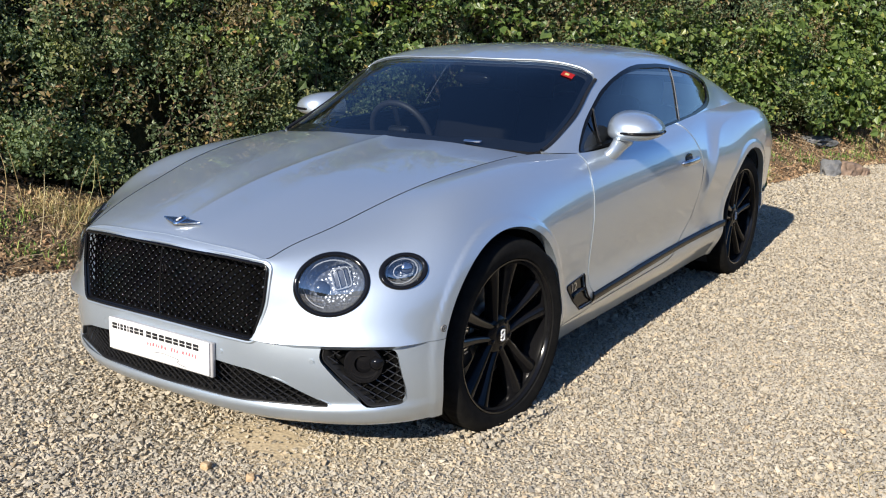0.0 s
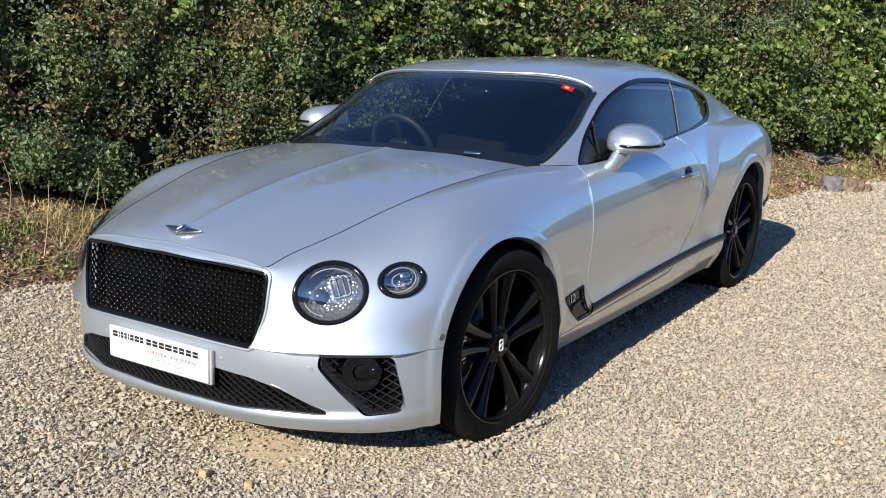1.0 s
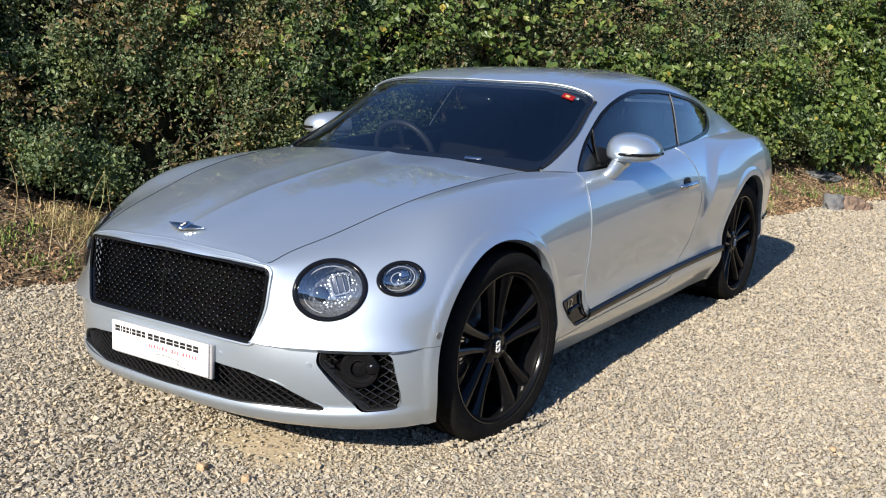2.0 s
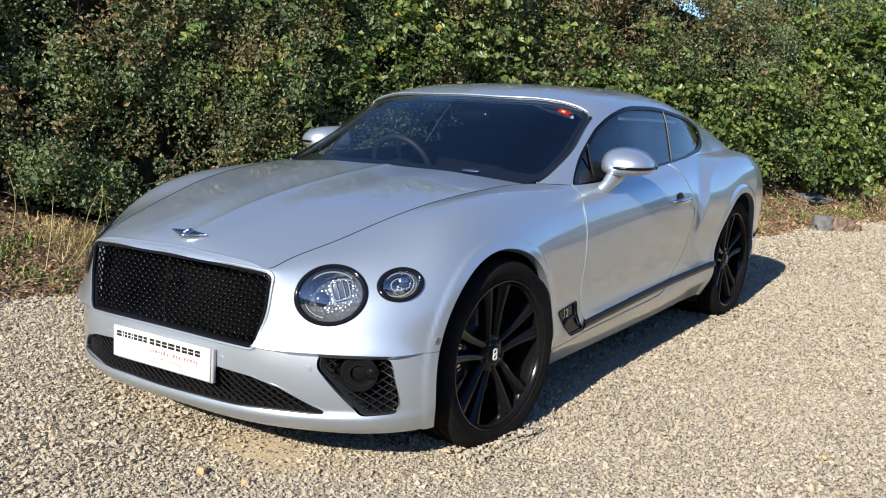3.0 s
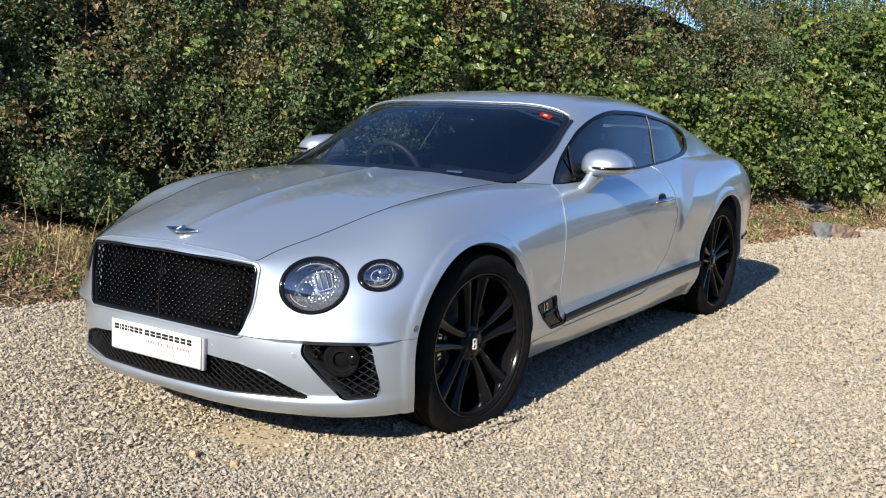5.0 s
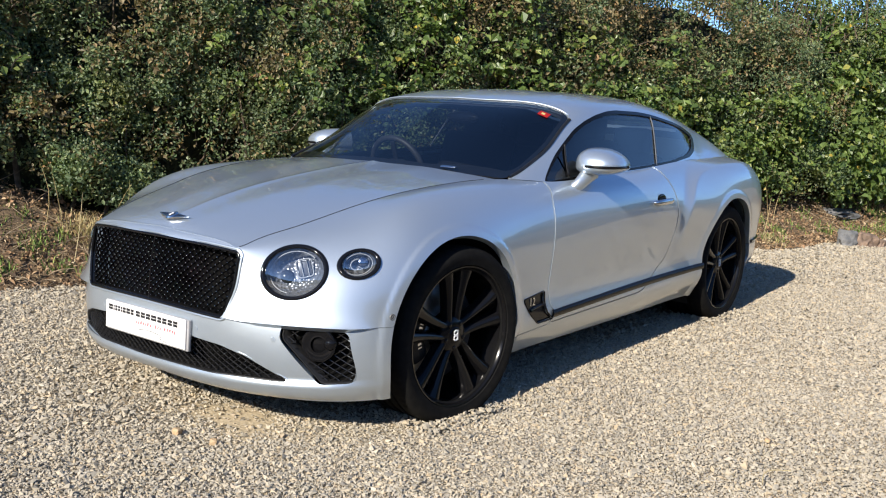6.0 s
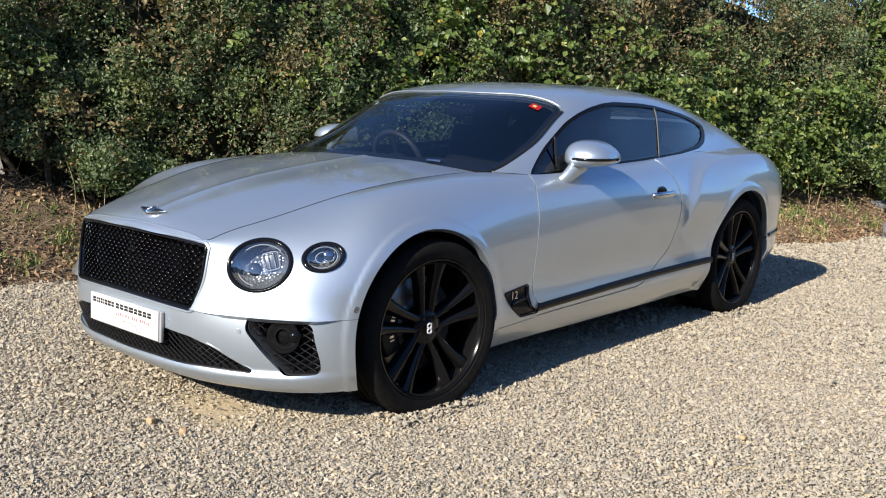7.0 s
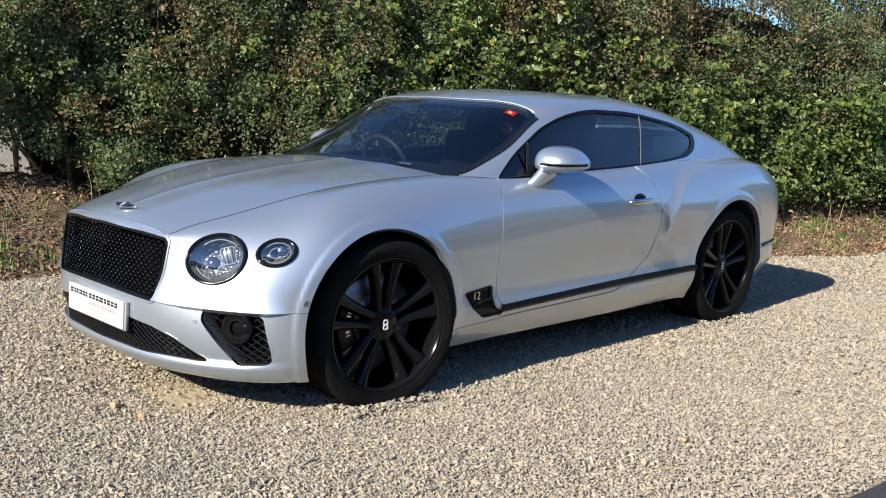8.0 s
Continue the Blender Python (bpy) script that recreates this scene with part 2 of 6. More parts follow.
def edged(patch, depth=0.012, skip_middle=True):
    """Adds a return flange along the open edges of a patch, turned inwards by depth."""
    V, N, faces = patch
    count = {}
    for q in faces:
        for k in range(len(q)):
            e = (q[k - 1], q[k])
            key = (min(e), max(e))
            count[key] = None if key in count else e
    V2, N2, F2, low = list(V), list(N), list(faces), {}
    rim, side = [], {}
    for e in count.values():
        if e is None or (skip_middle and abs(V[e[0]][1]) < 1e-3 and abs(V[e[1]][1]) < 1e-3):
            continue
        rim.append(e)
        n = np.cross(V[e[0]] - V[e[1]], -N[e[0]])
        for i in e:
            side[i] = side.get(i, 0) + n
    for e in rim:
        ids = []
        for i in e:
            if i not in low:
                low[i] = len(V2)
                n = side[i] / (np.linalg.norm(side[i]) + 1e-12)
                V2 += [V[i], V[i] - N[i] * depth]
                N2 += [n, n]
            ids.append(low[i])
        F2.append((ids[1], ids[0], ids[0] + 1, ids[1] + 1))
    return np.array(V2), np.array(N2), F2


def flipped(patch):
    V, N, faces = patch
    s = np.array([1.0, -1.0, 1.0])
    return V * s, N * s, [tuple(reversed(q)) for q in faces]


def both(patch):
    a, b = patch, flipped(patch)
    k = len(a[0])
    return np.concatenate([a[0], b[0]]), np.concatenate([a[1], b[1]]), a[2] + [tuple(i + k for i in q) for q in b[2]]


def panel(name, patch, mat, parent, label="", depth=0.012):
    V, N, F = edged(patch, depth) if depth else patch
    return mesh_ob(name, V, F, mat, parent, label, N)


# ---- the car: x runs from the front axle to the tail, y to its far side ----
HUB_Z, WHEELBASE, TYRE_R = 0.357, 2.851, 0.374
car = empty("car", None, "silver metallic two-door coupe parked on the gravel", "car")
SIDES = (-1, 1)

# Stations of the lower body, from the middle of the nose round the side to the middle of the tail;
# each runs from the bottom edge up to the bonnet line or the waist line.
stations = []


def station(*pts):
    stations.append(pts)


station((-0.800, 0.000, 0.206), (-0.837, 0, 0.250), (-0.849, 0, 0.455), (-0.840, 0, 0.590), (-0.826, 0, 0.690), (-0.812, 0, 0.748), (-0.784, 0, 0.772))
station((-0.790, 0.230, 0.197), (-0.828, 0.23, 0.246), (-0.844, 0.23, 0.455), (-0.834, 0.23, 0.588), (-0.820, 0.23, 0.684), (-0.807, 0.23, 0.738), (-0.783, 0.23, 0.764))
station((-0.750, 0.450, 0.188), (-0.786, 0.455, 0.244), (-0.820, 0.450, 0.460), (-0.805, 0.455, 0.575), (-0.793, 0.460, 0.655), (-0.781, 0.462, 0.716), (-0.766, 0.456, 0.742))
station((-0.655, 0.650, 0.179), (-0.688, 0.660, 0.240), (-0.720, 0.640, 0.462), (-0.698, 0.632, 0.585), (-0.652, 0.634, 0.675), (-0.585, 0.610, 0.762), (-0.560, 0.522, 0.806))
station((-0.514, 0.820, 0.176), (-0.530, 0.848, 0.245), (-0.562, 0.838, 0.463), (-0.545, 0.822, 0.590), (-0.488, 0.800, 0.700), (-0.400, 0.735, 0.806), (-0.340, 0.567, 0.863))
station((-0.385, 0.885, 0.175), (-0.400, 0.916, 0.255), (-0.412, 0.928, 0.466), (-0.395, 0.920, 0.600), (-0.345, 0.888, 0.730), (-0.260, 0.785, 0.862), (-0.180, 0.600, 0.902))
station((-0.200, 0.905, 0.180), (-0.200, 0.940, 0.270), (-0.200, 0.956, 0.470), (-0.195, 0.952, 0.620), (-0.170, 0.925, 0.765), (-0.100, 0.800, 0.906), (-0.020, 0.630, 0.931))
station((0.060, 0.910, 0.185), (0.060, 0.948, 0.280), (0.060, 0.968, 0.475), (0.060, 0.966, 0.640), (0.065, 0.938, 0.785), (0.110, 0.822, 0.924), (0.180, 0.664, 0.955))
station((0.380, 0.880, 0.190), (0.380, 0.936, 0.285), (0.380, 0.946, 0.475), (0.380, 0.948, 0.650), (0.385, 0.930, 0.800), (0.420, 0.850, 0.925), (0.500, 0.720, 0.973))
station((0.780, 0.875, 0.195), (0.780, 0.928, 0.290), (0.780, 0.930, 0.460), (0.780, 0.944, 0.650), (0.780, 0.937, 0.810), (0.780, 0.892, 0.912), (0.780, 0.826, 0.960))
station((1.300, 0.875, 0.195), (1.300, 0.930, 0.290), (1.300, 0.926, 0.450), (1.300, 0.950, 0.650), (1.300, 0.954, 0.810), (1.300, 0.915, 0.925), (1.300, 0.846, 0.978))
station((1.850, 0.878, 0.200), (1.850, 0.934, 0.295), (1.850, 0.930, 0.450), (1.850, 0.954, 0.650), (1.850, 0.958, 0.815), (1.850, 0.912, 0.945), (1.850, 0.836, 1.002))
station((2.350, 0.882, 0.205), (2.350, 0.944, 0.300), (2.350, 0.952, 0.460), (2.350, 0.958, 0.650), (2.350, 0.948, 0.820), (2.350, 0.880, 0.965), (2.350, 0.814, 1.030))
station((2.830, 0.910, 0.210), (2.830, 0.950, 0.300), (2.830, 0.966, 0.470), (2.830, 0.962, 0.660), (2.830, 0.948, 0.822), (2.830, 0.908, 0.958), (2.830, 0.775, 1.030))
station((3.260, 0.860, 0.215), (3.260, 0.912, 0.300), (3.260, 0.938, 0.470), (3.260, 0.938, 0.660), (3.260, 0.934, 0.824), (3.260, 0.888, 0.960), (3.260, 0.745, 1.030))
station((3.560, 0.770, 0.225), (3.590, 0.835, 0.310), (3.590, 0.872, 0.470), (3.590, 0.882, 0.660), (3.585, 0.864, 0.822), (3.575, 0.794, 0.927), (3.545, 0.670, 0.985))
station((3.700, 0.560, 0.235), (3.770, 0.620, 0.315), (3.800, 0.650, 0.470), (3.800, 0.650, 0.660), (3.790, 0.630, 0.800), (3.760, 0.575, 0.915), (3.700, 0.490, 0.960))
station((3.800, 0.000, 0.240), (3.880, 0.000, 0.320), (3.920, 0.000, 0.470), (3.925, 0.000, 0.660), (3.910, 0.000, 0.800), (3.870, 0.000, 0.905), (3.800, 0.000, 0.952))

ST = np.array(stations)
# the bonnet's front corner is crisp: two more stations close beside it
k_at = np.concatenate([[0], np.cumsum(np.linalg.norm(np.diff(ST[:, 1:6].mean(1), axis=0), axis=1) ** 0.75)])
before, after = spline(k_at, ST, [k_at[1] + 0.78 * (k_at[2] - k_at[1]), k_at[2] + 0.25 * (k_at[3] - k_at[2])])
before[6] = ST[1, 6] + 0.80 * (ST[2, 6] - ST[1, 6]) + np.array((-0.001, 0, 0.002))
before[5] = 0.3 * before[5] + 0.7 * (ST[1, 5] + 0.80 * (ST[2, 5] - ST[1, 5]))
after[6] = ST[2, 6] + 0.25 * (ST[3, 6] - ST[2, 6]) + np.array((0, 0.002, 0.003))
after[5] = 0.4 * after[5] + 0.6 * (ST[2, 5] + 0.25 * (ST[3, 5] - ST[2, 5]) + np.array((-0.004, 0.002, 0.004)))
ST = np.concatenate([ST[:2], before[None], ST[2:3], after[None], ST[3:]])
u_at = np.concatenate([[0], np.cumsum(np.linalg.norm(np.diff(ST[:, 1:6].mean(1), axis=0), axis=1) ** 0.75)])
v_at = np.array([0, 0.085, 0.29, 0.42, 0.54, 0.66, 0.79])
u_fine = np.concatenate([np.linspace(a, b, k, endpoint=False) for a, b, k in zip(u_at[:-1], u_at[1:], (16, 14, 6, 8, 14, 18, 14, 14, 14, 16, 18, 20, 36, 40, 24, 16, 12, 10, 10))] + [[u_at[-1]]])
v_fine = np.linspace(0, v_at[-1], 110)
across = np.stack([spline(v_at, s, v_fine) for s in ST])
WRAP = spline(u_at, across, u_fine)
ARCHES = ((-0.025, 0.372, 0.409), (2.848, 0.357, 0.438))


def shaped(P):
    """Wheel-arch lips and the rear haunch, drawn outwards from the plain body side."""
    x, y, z = P[..., 0], P[..., 1], P[..., 2]
    out = np.zeros_like(x)
    side = np.clip((y - 0.80) / 0.08, 0, 1)
    for cx, cz, r in ARCHES:
        d = np.hypot(x - cx, z - cz) - r
        k = np.clip((d - 0.032) / 0.014, 0, 1)
        out += 0.0065 * side * (1 - k * k * (3 - 2 * k)) * (z > 0.15)
    # front: a proud splitter lip
    lip, under = np.clip((0.270 - z) / 0.030, 0, 1), np.clip((0.222 - z) / 0.040, 0, 1)
    out += 0.020 * np.clip((-0.42 - x) / 0.18, 0, 1) * lip * lip * (3 - 2 * lip) * (1 - 0.7 * under * under)
    # the door turns out again above the sill strip
    low = 0.352 + 0.0285 * (x - 0.69)
    out += 0.004 * np.clip((x - 0.45) / 0.2, 0, 1) * np.clip((2.5 - x) / 0.25, 0, 1) * np.exp(-((z - low) / 0.052) ** 2) * (y > 0.5)
    # haunch: rising to a crease that climbs behind the door and runs on over the rear wheel, proud below it
    line = curve_through([(2.03, 0.45), (2.06, 0.58), (2.125, 0.72), (2.21, 0.84), (2.33, 0.918), (2.52, 0.962), (2.90, 0.984), (3.20, 0.984), (3.50, 0.965), (3.80, 0.93)], 60)
    region = np.concatenate([line, [(3.9, 0.2), (2.03, 0.2)]])
    d = inside(region, np.stack([x.ravel(), z.ravel()], 1)).reshape(x.shape)
    strength = np.clip((x - 1.99) / 0.12, 0, 1) * np.clip((3.75 - x) / 0.6, 0, 1) * (x > 1.5)
    k = np.clip(1 + d / 0.085, 0, 1) ** 1.8
    fall = np.clip((z - 0.46) / 0.34, 0, 1)
    out += 0.030 * strength * k * fall * fall * (3 - 2 * fall)
    return out


_, wn, _ = grid_patch(WRAP)
WRAP = WRAP + wn.reshape(WRAP.shape) * shaped(WRAP)[..., None]
wrap = grid_patch(WRAP)
WV = wrap[0]


def depth_on(axis_c, n, e1, e2, ab):
    """Height of the body surface over the plane (c, e1, e2), along n, at local points ab."""
    rel = WV - axis_c
    near = np.linalg.norm(rel, axis=1) < 0.75
    rel = rel[near & (wrap[1] @ n > 0.05)]
    q, h = np.stack([rel @ e1, rel @ e2], 1), rel @ n
    out = []
    for p in np.atleast_2d(ab):
        d2 = ((q - p) ** 2).sum(1)
        k = np.argpartition(d2, 24)[:24]
        w = 1 / (d2[k] + 2e-5)
        A = np.c_[np.ones(24), q[k] - p] * np.sqrt(w)[:, None]
        sol = np.linalg.solve(A.T @ A + np.diag((0, 2e-4, 2e-4)) * w.sum(), A.T @ (h[k] * np.sqrt(w)))
        out.append(sol[0])
    return np.array(out)


# ---- cut lines ----
GRILLE = rounded([(0, 0.484), (0.30, 0.480), (0.435, 0.476), (0.466, 0.600), (0.470, 0.724), (0.30, 0.734), (0, 0.739), (-0.30, 0.734), (-0.470, 0.724), (-0.466, 0.600), (-0.435, 0.476), (-0.30, 0.480)], 0.022)
INTAKE = rounded([(0, 0.252), (0.35, 0.252), (0.668, 0.252), (0.52, 0.342), (0.42, 0.372), (0.25, 0.385), (0, 0.385), (-0.25, 0.385), (-0.42, 0.372), (-0.52, 0.342), (-0.668, 0.252), (-0.35, 0.252)], 0.02)
FOG = rounded([(0.638, 0.456), (0.650, 0.470), (0.798, 0.466), (0.836, 0.446), (0.856, 0.310), (0.852, 0.256), (0.752, 0.249), (0.634, 0.420)], 0.022)
DOOR = rounded([(0.778, 1.10), (0.764, 0.965), (0.700, 0.88), (0.687, 0.76), (0.678, 0.60), (0.672, 0.460), (0.700, 0.362), (1.30, 0.377), (1.76, 0.391), (1.945, 0.50), (2.012, 0.66), (2.018, 0.78), (1.982, 0.88), (1.90, 0.985), (1.86, 1.10)], 0.06)
VENT = rounded([(0.452, 0.450), (0.642, 0.470), (0.640, 0.412), (0.655, 0.366), (0.715, 0.330), (0.575, 0.326), (0.505, 0.378)], 0.016)


def xz(P):
    return P[:, [0, 2]]


def yz(P):
    return P[:, [1, 2]]


def seam(P):
    """Above the crease between front bumper and wing."""
    return P[:, 2] - np.interp(P[:, 0], [-0.83, -0.70, -0.56, -0.42, -0.2], [0.478, 0.470, 0.466, 0.468, 0.468])


def flared(patch, amount, reach):
    """Moves a patch in or out beside the bumper seam, fading with distance from it."""
    V, N, F = patch
    w = np.exp(-np.abs(seam(V)) / reach) * np.clip((-0.47 - V[:, 0]) / 0.10, 0, 1) * np.clip((V[:, 1] - 0.38) / 0.18, 0, 1) * np.clip((V[:, 2] - 0.24) / 0.08, 0, 1)
    up = np.array((0, 0, 1.0)) - N * N[:, 2:]
    n = N + up * (abs(amount) / reach * w)[:, None]
    return V + N * (amount * w)[:, None], n / np.linalg.norm(n, axis=1)[:, None], F


def arch_out(P):
    out = np.full(len(P), 1.0)
    for cx, cz, r in ARCHES:
        d = np.hypot(P[:, 0] - cx, P[:, 2] - cz) - r
        below = np.abs(P[:, 0] - cx) - r + np.where(P[:, 0] > cx, 0.06, -0.006) * np.clip((0.372 - P[:, 2]) / 0.2, 0, 1)
        out = np.minimum(out, np.where(P[:, 2] < cz, np.maximum(below, d), d))
    return out


def lamp_axes(c, n, tilt):
    c, n = np.array(c), np.array(n, float)
    n /= np.linalg.norm(n)
    e1 = np.cross((0, 0, 1.0), n)
    e1 /= np.linalg.norm(e1)
    if e1[1] < 0:
        e1 = -e1
    e2 = np.cross(n, e1)
    if e2[2] < 0:
        e2 = -e2
    t = radians(tilt)
    return c, n, math.cos(t) * e1 + math.sin(t) * e2, -math.sin(t) * e1 + math.cos(t) * e2


BIG = (*lamp_axes((-0.652, 0.633, 0.660), (-0.74, 0.62, 0.25), 14), 0.126, 0.106)
SMALL = (*lamp_axes((-0.488, 0.805, 0.697), (-0.58, 0.77, 0.28), 14), 0.084, 0.060)


def lamp_hole(lamp):
    c, n, e1, e2, a, b = lamp

    def g(P):
        rel = P - c
        r = np.hypot(rel @ e1 / a, rel @ e2 / b)
        return np.where(np.linalg.norm(rel, axis=1) < 0.3, r - 1, 1.0)
    return g


def ring_of(lamp, scale, lift, count=56):
    c, n, e1, e2, a, b = lamp
    t = np.linspace(0, math.tau, count, endpoint=False)
    ab = np.stack([a * scale * np.cos(t), b * scale * np.sin(t)], 1)
    h = depth_on(c, n, e1, e2, ab) + lift
    return c + ab[:, :1] * e1 + ab[:, 1:] * e2 + h[:, None] * n


def strip_faces(rings, count):
    return [(k * count + i, k * count + (i + 1) % count, (k + 1) * count + (i + 1) % count, (k + 1) * count + i) for k in range(rings - 1) for i in range(count)]


# ---- painted panels ----
GAP = 0.0022
body = clip(wrap, arch_out)
front = clip(body, lambda P: 0.66 - P[:, 0] + 0.9 * (P[:, 2] > 2))
nose = clip(front, lambda P: -seam(P) - GAP * 0.4)
nose = clip(nose, lambda P: -0.30 - P[:, 0])
nose = clip(nose, lambda P: -inside(GRILLE, yz(P)))
nose = clip(nose, lambda P: -inside(INTAKE, yz(P)))
nose = clip(nose, lambda P: -inside(FOG, yz(P)))
nose = flared(nose, -0.006, 0.055)
panel("front_bumper", both(nose), PAINT, car, "silver painted front bumper with a body-coloured splitter", 0.03)

def fore_seam(P):
    """Thin seam from the wing vent forward to the arch."""
    return 0.306 + 0.05 * (P[:, 0] - 0.70)


side_all = clip(body, lambda P: np.maximum(seam(P) - GAP * 0.4, P[:, 0] + 0.30))
not_sill = clip(side_all, lambda P: P[:, 2] - np.where(P[:, 0] < 0.70, fore_seam(P) + 0.0018, 0.368 + 0.0285 * (P[:, 0] - 0.69)) + 1.0 * ((P[:, 0] < 0.0) | (P[:, 0] > 2.6)))
wing = clip(not_sill, lambda P: 1.0 - P[:, 0])
wing = clip(wing, lambda P: -inside(DOOR, xz(P)) - GAP)
wing = clip(wing, lambda P: np.where(P[:, 0] < 0.9, 1.0, -1.0))
wing = clip(wing, lambda P: -inside(VENT, xz(P)))
wing = clip(wing, lamp_hole(BIG))
wing = clip(wing, lamp_hole(SMALL))
wing = clip(wing, lambda P: np.where(P[:, 0] < -0.5, -inside(GRILLE, yz(P)), 1.0))
wing = flared(wing, 0.025, 0.045)
door_skin = clip(clip(not_sill, lambda P: inside(DOOR, xz(P)) - GAP), lambda P: np.where((P[:, 0] > 0.4) & (P[:, 0] < 2.2), 1.0, -1.0))
door_skin = clip(door_skin, lambda P: -inside(VENT, xz(P)) - GAP)
quarter = clip(clip(not_sill, lambda P: P[:, 0] - 1.4), lambda P: -inside(DOOR, xz(P)) - GAP)
rear_low = lambda P: 0.455 - P[:, 2] + np.where(P[:, 0] > 3.0, 0, -1)
tail = clip(quarter, lambda P: rear_low(P) - GAP)
quarter = clip(quarter, lambda P: -rear_low(P) - GAP)
sill = clip(side_all, lambda P: np.where(P[:, 0] < 0.70, fore_seam(P) - 0.0018, 0.334 + 0.0285 * (P[:, 0] - 0.69)) - P[:, 2])
sill = clip(sill, lambda P: np.where((P[:, 0] > 0.0) & (P[:, 0] < 2.7), 1.0, -1.0))


def sill_seam(P):
    """Height below the thin seam under the strip, which curves up at its rear end."""
    line = 0.3105 + 0.0285 * (P[:, 0] - 0.69) + 0.05 * np.clip((P[:, 0] - 1.55) / 0.19, 0, 1) ** 3
    return line - P[:, 2]


def sided(patch, s):
    return patch if s > 0 else flipped(patch)


quarter_edge = quarter[0] + quarter[1] * (0.003 * np.clip((quarter[0][:, 2] - 0.66) / 0.15, 0, 1) * np.exp(-np.abs(inside(DOOR, xz(quarter[0]))) / 0.03))[:, None], quarter[1], quarter[2]
for s in SIDES:
    panel("front_wing", sided(wing, s), PAINT, car, depth=0.035)
    panel("rear_quarter_panel", sided(quarter_edge, s), PAINT, car, depth=0.035)
    panel("sill", sided(clip(sill, lambda P: np.maximum(sill_seam(P) - 0.0026, np.where((P[:, 0] > 0.705) & (P[:, 0] < 1.74), -1, 1))), s), PAINT, car, "silver sill with a dark lower edge", depth=0.03)
    panel("door_edge", sided(clip(sill, lambda P: np.minimum(-sill_seam(P) - 0.0026, np.where((P[:, 0] > 0.709) & (P[:, 0] < 1.735), 1, -1))), s), PAINT, car, depth=0.03)
panel("rear_bumper", both(tail), PAINT, car, depth=0.03)


def proud(patch, ahead):
    """Edge beside the door's shut line set a little outwards."""
    V, N, F = patch
    d = np.abs(inside(DOOR, xz(V)))
    w = 0.003 * np.exp(-d / 0.03) * (V[:, 0] < 1.2 if ahead else V[:, 0] > 1.5)
    return V + N * w[:, None], N, F


door_skin = proud(door_skin, True)
doors = {s: panel("door", sided(door_skin, s), PAINT, car, "closed silver coupe door") for s in SIDES}


def side_y(x, z):
    """Outer y of the body side at (x, z)."""
    m = (WV[:, 1] > 0.6) & (np.abs(WV[:, 0] - x) < 0.12) & (np.abs(WV[:, 2] - z) < 0.1)
    q = WV[m]
    d2 = (q[:, 0] - x) ** 2 + (q[:, 2] - z) ** 2
    k = np.argsort(d2)[:5]
    w = 1 / (d2[k] + 1e-7)
    return float((q[k, 1] * w).sum() / w.sum())


# dark bright-line strip along the sill
for s in SIDES:
    xs = np.linspace(0.70, 2.42, 60)
    zs = 0.352 + 0.0285 * (xs - 0.69)
    ys = np.array([side_y(a, b) for a, b in zip(xs, zs)])
    ys = np.convolve(np.pad(ys, 2, "edge"), np.ones(5) / 5, "valid")
    prof = [(-0.004, 0.019), (0.009, 0.016), (0.012, 0.0), (0.009, -0.016), (-0.004, -0.019)]
    v = np.array([(x, s * (y + dy), z + dz) for x, y, z in zip(xs, ys, zs) for dy, dz in prof])
    f = [(i * 5 + k, i * 5 + k + 1, i * 5 + k + 6, i * 5 + k + 5) for i in range(59) for k in range(4)]
    f = f if s < 0 else [tuple(reversed(q)) for q in f]
    mesh_ob("sill_strip", v, f, TRIM_BLACK, car, "thin gloss black strip along the sill")

# ---- bonnet ----
rows = 90
s_at = np.linspace(0, 1, rows)
edge_u = np.linspace(u_at[3], u_at[10], rows)
EDGE = spline(u_at, ST[:, 6], edge_u)
MIDLINE = curve_through([(-0.784, 0, 0.772), (-0.752, 0, 0.790), (-0.52, 0, 0.860), (-0.27, 0, 0.915), (0.0, 0, 0.955), (0.25, 0, 0.984), (0.47, 0, 1.003)], rows)
MIDLINE = np.stack([np.interp(np.linspace(0, 1, rows) ** 1.0, np.linspace(0, 1, rows), MIDLINE[:, k]) for k in range(3)], 1)
b_at = np.linspace(-0.990, 0.990, 201)
BON = np.zeros((rows, 201, 3))
for i in range(rows):
    c, e = MIDLINE[i], EDGE[i]
    ab = np.abs(b_at)
    w = ab ** 2.3
    k0 = 0.30 + 0.16 * s_at[i]
    ridge = 0.0032 * np.clip(s_at[i] * 6, 0, 1) * np.exp(-((ab - k0) / 0.16) ** 2)
    spine = 0.0060 * np.exp(-np.sqrt(ab * ab + 0.005 ** 2) / 0.055) * np.clip((s_at[i] - 0.03) * 5, 0, 1)
    BON[i, :, 0] = c[0] + (e[0] - c[0]) * ab ** 2
    BON[i, :, 1] = e[1] * b_at
    BON[i, :, 2] = c[2] + (e[2] - c[2]) * w + (ridge + spine) * (1 - ab ** 6)
TOP = WRAP[: 37, -1]
for k in (0, 2):
    gap = np.interp(np.abs(BON[0, :, 1]), TOP[:, 1], TOP[:, k]) - BON[0, :, k]
    BON[:, :, k] += gap[None] * ((1 - s_at) ** 14)[:, None]
BON[0, :, 0] -= 0.003
bon = grid_patch(BON.transpose(1, 0, 2))
bonnet = panel("bonnet", bon, PAINT, car, "long silver bonnet with two soft creases", 0.035)

# ---- greenhouse: one smooth shell from the scuttle to the boot, cut into roof, pillars and glass ----
shell = []


def section(*pts):
    shell.append(pts)


